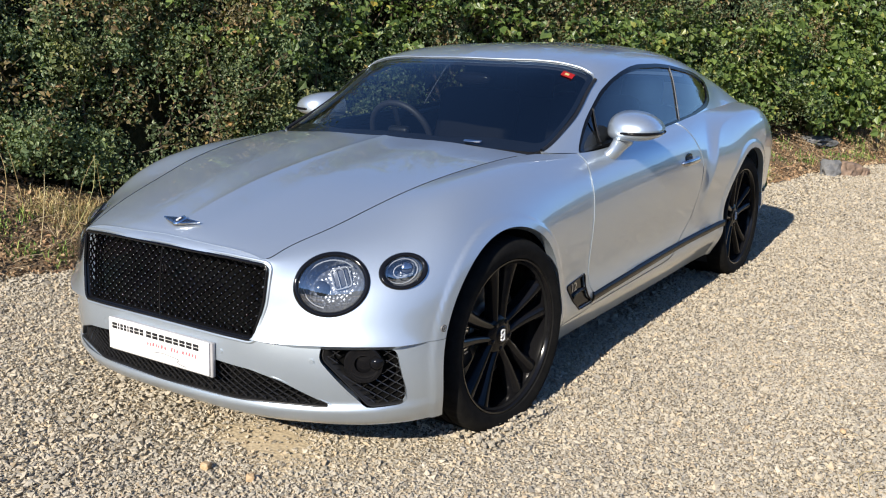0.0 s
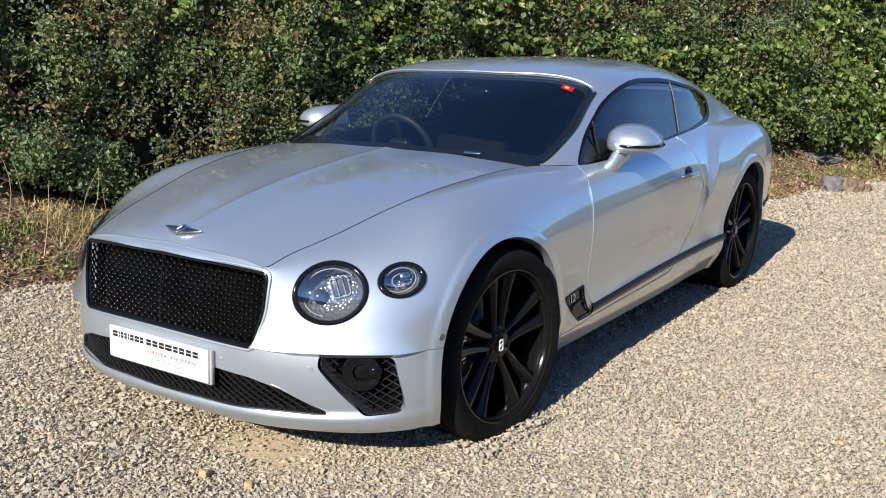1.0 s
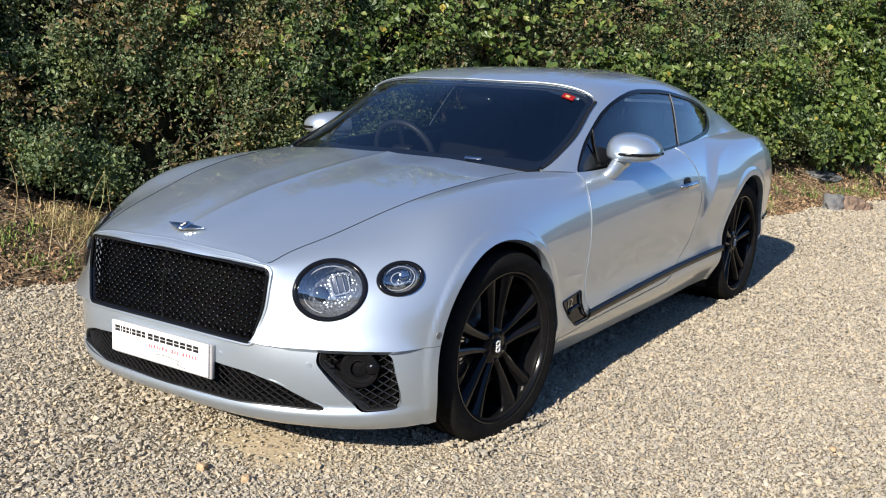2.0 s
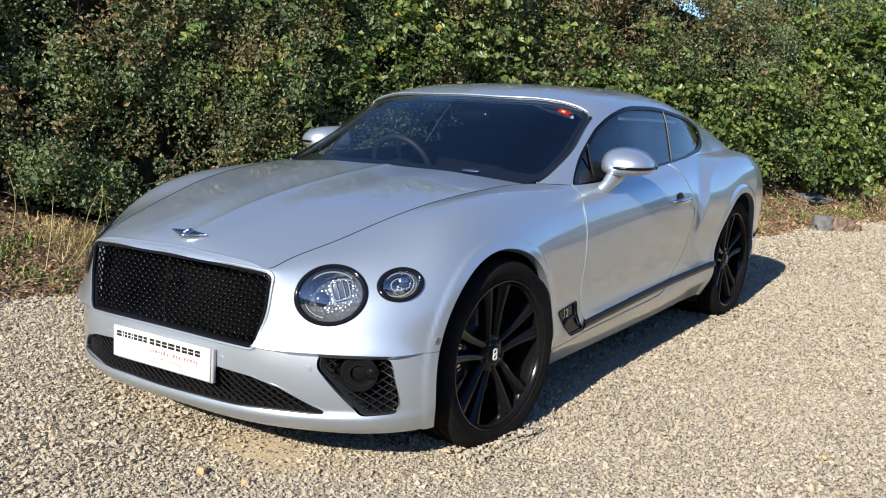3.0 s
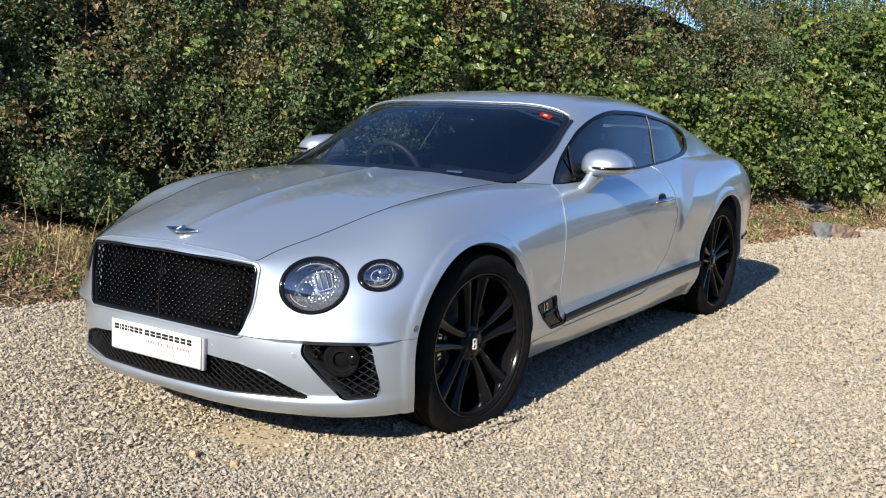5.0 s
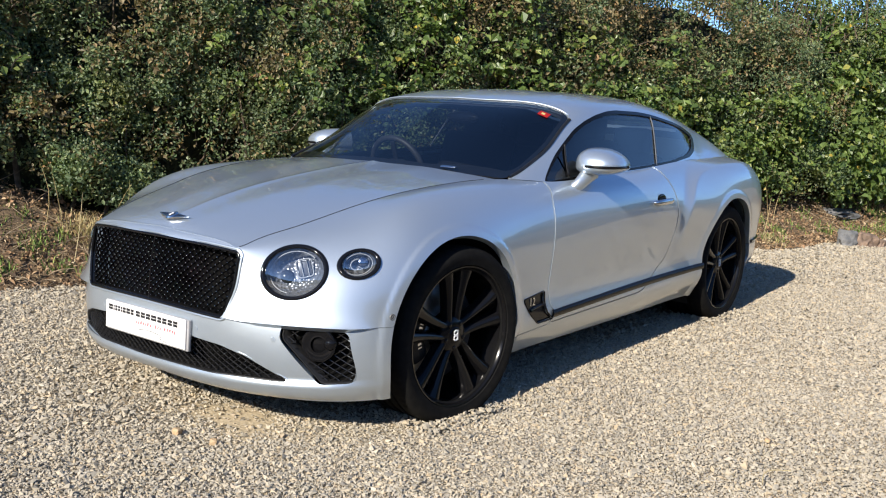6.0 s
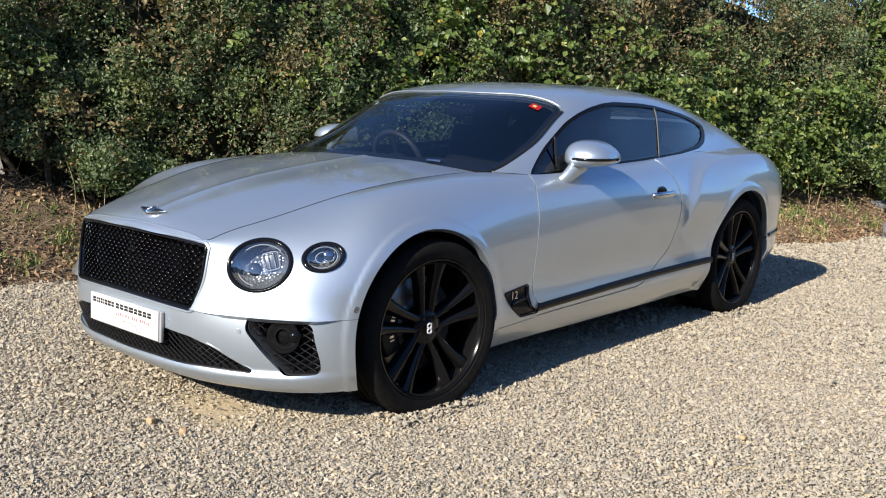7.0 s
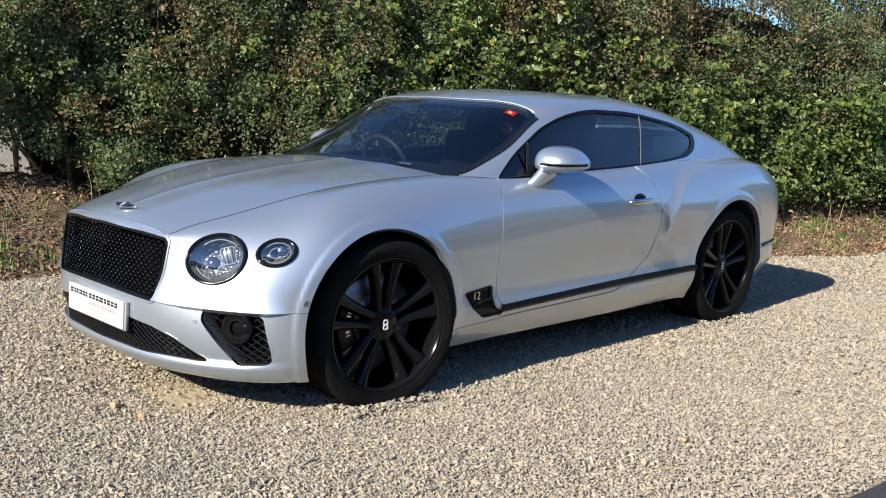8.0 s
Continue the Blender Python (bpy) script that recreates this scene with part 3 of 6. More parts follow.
section((0.440, 0, 0.990), (0.470, 0.35, 0.988), (0.545, 0.62, 0.982), (0.600, 0.738, 0.974), (0.690, 0.790, 0.967), (0.780, 0.826, 0.960))
section((0.750, 0, 1.176), (0.778, 0.35, 1.168), (0.852, 0.60, 1.147), (0.930, 0.705, 1.115), (0.975, 0.772, 1.055), (1.020, 0.838, 0.969))
section((1.088, 0, 1.336), (1.114, 0.35, 1.326), (1.165, 0.58, 1.303), (1.230, 0.690, 1.262), (1.250, 0.760, 1.140), (1.260, 0.845, 0.977))
section((1.420, 0, 1.398), (1.430, 0.35, 1.387), (1.450, 0.58, 1.355), (1.480, 0.700, 1.300), (1.490, 0.772, 1.160), (1.490, 0.847, 0.985))
section((1.780, 0, 1.409), (1.780, 0.35, 1.397), (1.780, 0.58, 1.362), (1.790, 0.698, 1.306), (1.790, 0.770, 1.170), (1.790, 0.840, 0.999))
section((2.150, 0, 1.408), (2.150, 0.35, 1.396), (2.150, 0.58, 1.355), (2.150, 0.692, 1.299), (2.150, 0.765, 1.177), (2.150, 0.826, 1.019))
section((2.500, 0, 1.380), (2.500, 0.35, 1.366), (2.500, 0.57, 1.322), (2.500, 0.683, 1.262), (2.500, 0.752, 1.153), (2.500, 0.803, 1.034))
section((2.860, 0, 1.316), (2.860, 0.35, 1.302), (2.860, 0.555, 1.257), (2.850, 0.652, 1.203), (2.840, 0.716, 1.118), (2.830, 0.775, 1.030))
section((3.240, 0, 1.202), (3.240, 0.33, 1.192), (3.240, 0.526, 1.160), (3.250, 0.618, 1.126), (3.255, 0.684, 1.080), (3.260, 0.745, 1.030))
section((3.560, 0, 1.062), (3.560, 0.30, 1.056), (3.550, 0.475, 1.043), (3.547, 0.555, 1.028), (3.545, 0.614, 1.008), (3.545, 0.670, 0.985))
section((3.800, 0, 0.952), (3.790, 0.20, 0.953), (3.760, 0.34, 0.956), (3.740, 0.40, 0.958), (3.720, 0.45, 0.959), (3.700, 0.490, 0.960))
SH = np.array(shell)
s_nodes = np.concatenate([[0], np.cumsum(np.linalg.norm(np.diff(SH.mean(1), axis=0), axis=1))])
w_nodes = np.array([0, 0.35, 0.60, 0.73, 0.87, 1.05])
s_fine = np.linspace(0, s_nodes[-1], 150)
w_fine = np.linspace(0, w_nodes[-1], 64)
crossing = np.stack([spline(w_nodes, r, w_fine) for r in SH])
HOUSE = spline(s_nodes, crossing, s_fine)
HOUSE[:, 0, 1] = 0
house = grid_patch(HOUSE.transpose(1, 0, 2))
SCREEN = rounded([(0.40, -0.1), (0.43, 0.30), (0.53, 0.62), (0.575, 0.716), (0.64, 0.730), (0.955, 0.712), (1.215, 0.680), (1.155, 0.40), (1.118, 0.20), (1.102, 0), (1.102, -0.1)], 0.035)
DLO = rounded([(0.752, 0.948), (0.960, 1.078), (1.185, 1.205), (1.300, 1.250), (1.410, 1.280), (1.540, 1.302), (1.670, 1.312), (1.940, 1.309), (2.10, 1.298), (2.230, 1.281), (2.41, 1.258), (2.56, 1.231), (2.712, 1.186), (2.700, 1.140), (2.632, 1.086), (2.500, 1.050), (2.20, 1.022), (1.76, 0.999), (1.258, 0.980)], 0.035)
DLO_IN = rounded([(0.783, 0.96), (0.97, 1.068), (1.193, 1.19), (1.305, 1.234), (1.413, 1.263), (1.54, 1.284), (1.67, 1.293), (1.94, 1.29), (2.1, 1.279), (2.23, 1.264), (2.40, 1.240), (2.53, 1.214), (2.655, 1.175), (2.642, 1.142), (2.580, 1.100), (2.455, 1.066), (2.2, 1.036), (1.76, 1.011), (1.258, 0.992)], 0.03)
REAR = rounded([(2.38, -0.1), (2.40, 0.30), (2.45, 0.52), (2.95, 0.50), (3.18, 0.42), (3.21, 0), (3.21, -0.1)], 0.05)


def xy(P):
    return np.stack([P[:, 0], np.abs(P[:, 1])], 1)


upper = lambda P: np.where(P[:, 1] > 0.5, 1.0, -1.0)
shell_paint = clip(house, lambda P: -inside(SCREEN, xy(P)) - 0.001)
shell_paint = clip(shell_paint, lambda P: np.where(P[:, 1] > 0.55, -inside(DLO, xz(P)), 0.5))
shell_paint = clip(shell_paint, lambda P: -inside(REAR, xy(P)))
shell_paint = clip(shell_paint, lambda P: np.where(P[:, 0] < 0.63, P[:, 1] - 0.730, 0.3))
panel("roof", both(shell_paint), PAINT, car, "smooth silver roof with slim pillars", 0.025)
side_glass = clip(clip(house, lambda P: inside(DLO, xz(P))), upper)
surround = clip(side_glass, lambda P: -inside(DLO_IN, xz(P)))
glass_all = clip(side_glass, lambda P: inside(DLO_IN, xz(P)))
pillar = lambda P: np.abs(P[:, 0] - (1.965 + 0.44 * (P[:, 2] - 1.01))) - 0.012


def sunk(patch, d):
    V, N, F = patch
    return V - N * d, N, F


def house_y(x, z):
    """Half width of the cabin's side at (x, z)."""
    q = house[0][(house[0][:, 1] > 0.5) & (np.abs(house[0][:, 0] - x) < 0.1) & (np.abs(house[0][:, 2] - z) < 0.1)]
    d2 = (q[:, 0] - x) ** 2 + (q[:, 2] - z) ** 2
    k = np.argsort(d2)[:6]
    w = 1 / (d2[k] + 1e-6)
    return float((q[k, 1] * w).sum() / w.sum())


DIVIDER = vary(material("grey_divider", (0.13, 0.14, 0.155), 0.5, spec=0.3), 40, (0.10, 0.11, 0.125), (0.15, 0.16, 0.175))
for s in SIDES:
    panel("window_surround", sided(surround, s), TRIM_BLACK, car, "gloss black window surround", 0.02)
    for nm, wide, mat, lab, foot, head in (("window_post", 0.009, SATIN_BLACK, "slim black post behind the quarter light", (0.985, 0.984), (1.070, 1.128)), ("window_divider", 0.0075, DIVIDER, "grey window divider", (1.960, 1.008), (2.088, 1.284))):
        zs = np.linspace(foot[1], head[1], 10)
        xs = np.interp(zs, (foot[1], head[1]), (foot[0], head[0]))
        bar = np.array([(x, s * (house_y(x, z) - 0.001), z) for x, z in zip(xs, zs)])
        bv, bf = tube(bar, wide, 8)
        mid = np.repeat(bar, 8, 0)
        mesh_ob(nm, mid + (bv - mid) * np.array((1, 0.35, 1)), bf, mat, car, lab)
    g = sunk(glass_all, 0.006)
    panel("quarter_light", sided(clip(g, lambda P: 0.979 - P[:, 0]), s), SIDE_GLASS, car, "small dark triangular quarter light", 0.004)
    panel("side_window", sided(clip(clip(g, lambda P: P[:, 0] - 0.992), lambda P: np.minimum(pillar(P), 1) * np.where(P[:, 0] < 1.965 + 0.44 * (P[:, 2] - 1.01), 1, -1)), s), SIDE_GLASS, car, "raised tinted side window", 0.004)
    panel("rear_side_window", sided(clip(clip(g, lambda P: P[:, 0] - 1.5), lambda P: np.minimum(pillar(P), 1) * np.where(P[:, 0] > 1.965 + 0.44 * (P[:, 2] - 1.01), 1, -1)), s), SIDE_GLASS, car, "tinted rear side window", 0.004)
screen_patch = clip(house, lambda P: inside(SCREEN, xy(P)) - 0.004)
screen_patch = clip(screen_patch, lambda P: np.where(P[:, 0] < 1.6, 1.0, -1.0))
SCREEN_IN = rounded([(0.50, -0.1), (0.515, 0.30), (0.60, 0.575), (0.642, 0.688), (0.70, 0.704), (0.95, 0.688), (1.196, 0.655), (1.142, 0.40), (1.105, 0.20), (1.090, 0), (1.090, -0.1)], 0.045)
windscreen = panel("windscreen", both(sunk(screen_patch, 0.003)), SCREEN_GLASS, car, "dark raked windscreen reflecting leaves", 0.0)
band = clip(sunk(screen_patch, 0.006), lambda P: -inside(SCREEN_IN, xy(P)))
panel("screen_border", both(band), SATIN_BLACK, windscreen, "black printed border", 0.0)
panel("rear_window", both(clip(clip(house, lambda P: inside(REAR, xy(P)) - 0.003), lambda P: P[:, 0] - 2.0)), REAR_GLASS, car, "dark tinted rear window", 0.004)

# dark shut line along the bonnet's edges
for s in SIDES:
    seal = EDGE[0:-4] * np.array((1, s, 1)) + np.array((0, -0.0025 * s, 0.0012))
    mesh_ob("bonnet_seal", *tube(seal, 0.0009, 6), SATIN_BLACK, bonnet, "thin dark bonnet shut line")

# ---- grille, intakes and lamps ----
def front_x(q):
    """x of the nose surface over points (y, z)."""
    q = np.atleast_2d(np.array(q, float)).copy()
    q[:, 0] = np.abs(q[:, 0])
    c = np.array((-0.8, 0.4, 0.45))
    h = depth_on(c, np.array((-1.0, 0, 0)), np.array((0, 1.0, 0)), np.array((0, 0, 1.0)), q - c[1:])
    return c[0] - h


def runs_in(contour, margin, start, way, length, step, hole=None):
    t = np.arange(0, length, step)
    q = start + t[:, None] * way
    ok = inside(contour, q) > margin
    if hole is not None:
        ok &= np.hypot(q[:, 0] - hole[0], q[:, 1] - hole[1]) > hole[2]
    out, run = [], []
    for p, k in zip(q, ok):
        if k:
            run.append(p)
        elif run:
            out.append(run)
            run = []
    if run:
        out.append(run)
    return [r for r in out if len(r) > 1]


def lattice(contour, across, up, width, high, sink, step=0.012, hole=None):
    """Crossing ridged bars that fill a contour and follow the nose."""
    lo, hi = contour.min(0) - 0.02, contour.max(0) + 0.02
    pieces = []
    span = hi - lo
    for sgn in (1, -1):
        way = np.array((across, sgn * up))
        way /= np.linalg.norm(way)
        shift = span[1] * across / up
        for c in np.arange(lo[0] - shift - across, hi[0] + shift + across, across):
            start = np.array((c, lo[1] if sgn > 0 else hi[1]))
            for r in runs_in(contour, 0.005, start, way, span[1] / abs(way[1]) + 0.02, step, hole):
                r = np.array(r)
                x = front_x(r) + sink + (0.0016 if sgn > 0 else 0)
                side = np.array((-way[1], way[0])) * width / 2
                v = []
                for (y, z), xx in zip(r, x):
                    v += [(xx + high, y - side[0], z - side[1]), (xx, y, z), (xx + high, y + side[0], z + side[1])]
                k = len(r)
                f = [(i * 3 + j, i * 3 + j + 1, i * 3 + j + 4, i * 3 + j + 3) for i in range(k - 1) for j in range(2)]
                pieces.append((v, f))
    return joined(pieces)


def contour_tube(contour, radius, sink, sides=6):
    x = front_x(contour) + sink
    return tube(np.c_[x, contour], radius, sides, True)


BEZEL = material("lamp_bezel", (0.006, 0.006, 0.007), 0.10, 0.0, 0.0, 0.4)


def collar(contour, inset, near, deep):
    """Black funnel just inside a contour, which hides the painted edge behind it."""
    p = np.asarray(contour, float)
    t = np.roll(p, -1, 0) - np.roll(p, 1, 0)
    t /= np.linalg.norm(t, axis=1)[:, None] + 1e-12
    nrm = np.c_[-t[:, 1], t[:, 0]]
    if inside(p, p + nrm * 0.002).mean() < 0:
        nrm = -nrm
    q = p + nrm * inset
    x = front_x(p)
    n = len(p)
    v = np.concatenate([np.c_[x + near, p + nrm * inset * 0.3], np.c_[x + near + 0.004, q], np.c_[x + deep, q]])
    return v, strip_faces(3, n)


grille = mesh_ob("grille", *contour_tube(GRILLE, 0.0062, 0.0, 8), BEZEL, car, "gloss black diamond-mesh radiator grille")
mesh_ob("grille_mesh", *lattice(GRILLE, 0.036, 0.028, 0.0048, 0.007, 0.013), GRILLE_BLACK, grille, "gloss black diamond mesh", smooth=False)
# rounded studs where the bars cross, bright metal in place of the black bars' glints
bm = bmesh.new()
bmesh.ops.create_icosphere(bm, subdivisions=2, radius=0.0019)
ball = np.array([w.co[:] for w in bm.verts])
ball_f = [tuple(w.index for w in q.verts) for q in bm.faces]
bm.free()
studs = []
for r, z in enumerate(np.arange(GRILLE[:, 1].min() - 0.02, GRILLE[:, 1].max(), 0.014)):
    q = np.c_[GRILLE[:, 0].min() - 0.02 + 0.036 * np.arange(28) + (r % 2) * 0.018, np.full(28, z)]
    q = q[inside(GRILLE, q) > 0.014]
    if len(q):
        studs += [(ball + np.array((xx + 0.003, y, zz)), ball_f) for (y, zz), xx in zip(q, front_x(q) + 0.008)]
tagged(mesh_ob("grille_studs", *joined(studs), STUD_GLINT, grille, "tiny glinting studs on the mesh"), kind="stuff")
bar_z = np.linspace(0.484, 0.742, 12)
bar_x = front_x(np.c_[np.zeros(12), bar_z]) + 0.008
mesh_ob("grille_bar", *tube(np.c_[bar_x, np.zeros(12), bar_z], 0.0035, 6), BEZEL, grille, "slim black upright bar")
bm = bmesh.new()
box(bm, (0.012, 0.036, 0.036), pose(float(front_x([(0, 0.655)])[0]) + 0.022, 0, 0.655, 45, 0, 0), 0.004)
part("radar_cover", bm, GRILLE_BLACK, grille, "small dark square sensor cover")


def recess(contour, sink, mat, name, parent, test=None):
    p = clip(wrap, lambda P: np.where(P[:, 0] < 0, inside(contour, yz(P)), -1))
    return sunk(p, sink)


def outset(contour, d):
    """A closed contour moved outwards by d."""
    q = np.asarray(contour, float)
    t = np.roll(q, -1, 0) - np.roll(q, 1, 0)
    t /= np.linalg.norm(t, axis=1)[:, None] + 1e-12
    n = np.c_[t[:, 1], -t[:, 0]]
    return q + n * (d if inside(q, q + n * 0.002).mean() < 0 else -d)


mesh_ob("grille_bead", *contour_tube(outset(GRILLE, 0.0095), 0.0060, 0.001, 8), PAINT, grille, "thin body-coloured bead round the grille")
mesh_ob("grille_collar", *collar(GRILLE, 0.007, 0.004, 0.076), BEZEL, grille)
# blackened sheet in place of the deep shade behind the mesh
panel("grille_backing", both(recess(GRILLE, 0.075, SATIN_BLACK, "", car)), DEEP_BLACK, grille, "", 0)
intake = mesh_ob("lower_intake", *contour_tube(INTAKE, 0.004, 0.006), SATIN_BLACK, car, "wide black mesh lower air intake")
mesh_ob("intake_mesh", *lattice(INTAKE, 0.036, 0.026, 0.0040, 0.0040, 0.012), MESH_BLACK, intake, "", smooth=False)
# bead added to give the bright highlight along the intake's flange
mesh_ob("intake_highlight_bead", *contour_tube(outset(INTAKE, 0.004), 0.0034, 0.003, 6), PAINT, intake, "thin body-coloured bead")
mesh_ob("intake_collar", *collar(INTAKE, 0.005, 0.004, 0.058), SATIN_BLACK, intake)
panel("intake_backing", both(recess(INTAKE, 0.06, SATIN_BLACK, "", car)), DEEP_BLACK, intake, "", 0)


def lamp_mesh(lamp, s, name, mat, rings, parent, label="", count=56, cap=False):
    """Rings of (scale, lift) over the lamp's ellipse joined into one skin."""
    v = np.concatenate([ring_of(lamp, sc, li, count) for sc, li in rings])
    f = strip_faces(len(rings), count)
    if cap:
        f.append(tuple((len(rings) - 1) * count + i for i in range(count)))
    if s < 0:
        v = v * np.array((1, -1, 1))
    else:
        f = [tuple(reversed(q)) for q in f]
    return mesh_ob(name, v, f, mat, parent, label)


MODULE = material("light_module", (0.17, 0.185, 0.21), 0.3, 0.5)
CUT = material("cut_glass_reflector", (0.27, 0.295, 0.335), 0.30, 0.6)
GUIDE = material("pale_light_guide", (0.36, 0.39, 0.43), 0.25)
cells = node(CUT, "ShaderNodeTexVoronoi", Scale=70.0)
co = CUT.node_tree.nodes.new("ShaderNodeTexCoord")
link(CUT, co.outputs["Object"], cells.inputs["Vector"])
bumpy(CUT, cells.outputs["Distance"], 0.8, 0.008)
for s in SIDES:
    for lamp, nm, lab in ((BIG, "headlamp", "large round headlamp with cut-glass reflector"), (SMALL, "outer_lamp", "small oval outer lamp with clear lens")):
        c, n, e1, e2, a, b = lamp
        k_in = 0.865 if nm == "headlamp" else 0.79
        bez = lamp_mesh(lamp, s, nm, BEZEL, [(1.03, -0.006), (1.0, 0.005), (0.97, 0.010), (k_in + 0.03, 0.010), (k_in, 0.004), (k_in - 0.02, -0.02)], car, lab)
        lamp_mesh(lamp, s, "lens", LENS_GLASS, [(k_in + 0.012, 0.005), (0.7, 0.016), (0.5, 0.023), (0.3, 0.027), (0.1, 0.0285)], bez, "clear domed lens", cap=True).visible_shadow = False
        lamp_mesh(lamp, s, "bowl", CUT, [(k_in, -0.012), (k_in - 0.06, -0.030), (0.66, -0.052), (0.45, -0.066), (0.2, -0.072)], bez, "faceted silver bowl", cap=True)
        flip = np.array((1, s, 1))

        def spot(p, q, d):
            return (c + e1 * a * p + e2 * b * q + n * d) * flip

        if nm == "headlamp":
            ax = Matrix((Vector(e1 * flip), Vector(e2 * flip), Vector(n * flip))).transposed().to_4x4()
            bm = bmesh.new()
            box(bm, (0.052, 0.058, 0.012), Matrix.Translation(spot(0.28, 0.10, -0.058)) @ ax, 0.005)
            part("light_module", bm, MODULE, bez, "pale light module")
            loop = rounded([(-0.030, -0.034), (0.030, -0.034), (0.030, 0.034), (-0.030, 0.034)], 0.014)
            base = spot(0.28, 0.10, -0.046)
            side, rise = e1 * flip, e2 * flip
            mesh_ob("module_rim", *tube([base + side * u + rise * w for u, w in loop], 0.0028, 6, True), GUIDE, bez, "pale rounded module rim")
            for u in (-0.010, 0.012):
                mesh_ob("module_rib", *tube([base + side * u + rise * w for w in (-0.030, 0.030)], 0.0018, 6), GUIDE, bez)
            t = np.linspace(0.5, 4.2, 40)
            mesh_ob("light_guide", *tube([spot(0.74 * math.cos(w), 0.74 * math.sin(w), -0.022) for w in t], 0.0026, 6), GUIDE, bez, "thin pale light guide")
            bm = bmesh.new()
            bmesh.ops.create_uvsphere(bm, u_segments=24, v_segments=14, radius=0.030, matrix=Matrix.Translation(spot(-0.30, -0.08, -0.064)) @ ax @ Matrix.Diagonal((1, 1, 0.6, 1)))
            part("projector", bm, LAMP_INNER, bez, "dark projector lens")
        else:
            bm = bmesh.new()
            ax = Matrix((Vector(e1 * flip), Vector(e2 * flip), Vector(n * flip))).transposed().to_4x4()
            bmesh.ops.create_uvsphere(bm, u_segments=24, v_segments=14, radius=0.026, matrix=Matrix.Translation(spot(0.28, 0.05, -0.03)) @ ax @ Matrix.Diagonal((1, 1, 0.5, 1)))
            part("projector", bm, REFLECTOR, bez, "chrome bulb cup")
            for r in (0.34, 0.66):
                t = np.linspace(0, math.tau, 40, endpoint=False)
                mesh_ob("light_guide", *tube([spot(r * math.cos(w), r * math.sin(w), -0.030 + 0.012 * r) for w in t], 0.0022, 5, True), GUIDE, bez)

    # side intake with its round lamp
    cont = FOG * np.array((s, 1))
    side_intake = mesh_ob("side_intake", *contour_tube(cont, 0.004, 0.020), SATIN_BLACK, car, "black mesh side intake with a round fog lamp")
    mesh_ob("intake_mesh", *lattice(cont, 0.034, 0.030, 0.0040, 0.0040, 0.026, 0.006, (s * 0.735, 0.398, 0.062)), MESH_BLACK, side_intake, "", smooth=False)
    mesh_ob("intake_collar", *collar(cont, 0.005, 0.020, 0.064), SATIN_BLACK, side_intake)
    panel("intake_backing", sided(recess(FOG, 0.065, SATIN_BLACK, "", car), s), DEEP_BLACK, side_intake, "", 0)
    fx = float(front_x([(0.735, 0.395)])[0])
    turn = Matrix.Translation((fx + 0.042, s * 0.735, 0.398)) @ pose(0, 0, 0, 0, 0, 90 - s * 28)
    v, f = lathe([(0.030, 0.015), (0.052, 0.012), (0.063, 0.020), (0.066, 0.012), (0.064, -0.02), (0.05, -0.04)], 40)
    ring = mesh_ob("fog_lamp", v, f, BEZEL, side_intake, "round black fog lamp housing")
    ring.data.transform(turn)
    v, f = lathe([(0.0005, 0.006), (0.02, 0.005), (0.04, 0.0), (0.055, -0.006)], 40)
    mesh_ob("lens", v, f, GLOSS_BLACK, ring, "dark glossy lens").data.transform(turn)
    bm = bmesh.new()
    bmesh.ops.create_uvsphere(bm, u_segments=20, v_segments=12, radius=0.027, matrix=Matrix.Translation((fx + 0.060, s * 0.775, 0.404)))
    part("bulb_cover", bm, GLOSS_BLACK, ring, "small glossy black globe")

# parking sensors
for s in SIDES:
    for y, z in ((0.298, 0.415), (0.612, 0.412)):
        x = float(front_x([(y, z)])[0]) + 0.0022 * (y > 0.5)
        v, f = lathe([(0.0005, 0.0006), (0.0088, 0.0005), (0.0098, -0.003), (0.0112, -0.003), (0.0122, 0.0003), (0.0130, -0.004)], 20)
        mesh_ob("parking_sensor", v, f, PAINT, car, "small round parking sensor", smooth=False).data.transform(Matrix.Translation((x, s * y, z)) @ pose(0, 0, 0, 0, 0, 90 - s * 25 * (y > 0.5)))
    v, f = lathe([(0.0005, 0.001), (0.006, 0.001), (0.0075, -0.002), (0.009, 0.0016), (0.0125, 0.0012), (0.0135, -0.004)], 20)
    mesh_ob("parking_sensor", v, f, SENSOR, car, "small round grey side sensor").data.transform(Matrix.Translation((-0.428, s * side_y(-0.428, 0.505), 0.505)) @ pose(0, 0, 0, 0, 0, 12 if s > 0 else 168))

# ---- plate and badges ----
plate = empty("number_plate", car, "white dealer plate with dark and red print")
PM = Matrix.Translation((-0.868, -0.012, 0.388)) @ pose(0, 0, 0, 90, 0, -90) @ pose(0, 0, 0, -2, 0, 0)
bm = bmesh.new()
box(bm, (0.522, 0.116, 0.008), PM @ pose(0, 0, 0), 0.003)
part("plate", bm, WHITE, plate, "white plastic plate")
bm = bmesh.new()
box(bm, (0.530, 0.122, 0.016), PM @ pose(0.005, -0.004, -0.0125), 0.004)
part("plate_holder", bm, vary(material("grey_plastic", (0.35, 0.35, 0.36), 0.5), 30, (0.3, 0.3, 0.31), (0.4, 0.4, 0.41)), plate, "grey plate holder")


def bars(spec, mat, name):
    for x, y, w, h, rot in spec:
        bm = bmesh.new()
        box(bm, (w, h, 0.0012), PM @ pose(x, y, 0.0045, 0, 0, rot))
        part(name, bm, mat, plate, smooth=False)


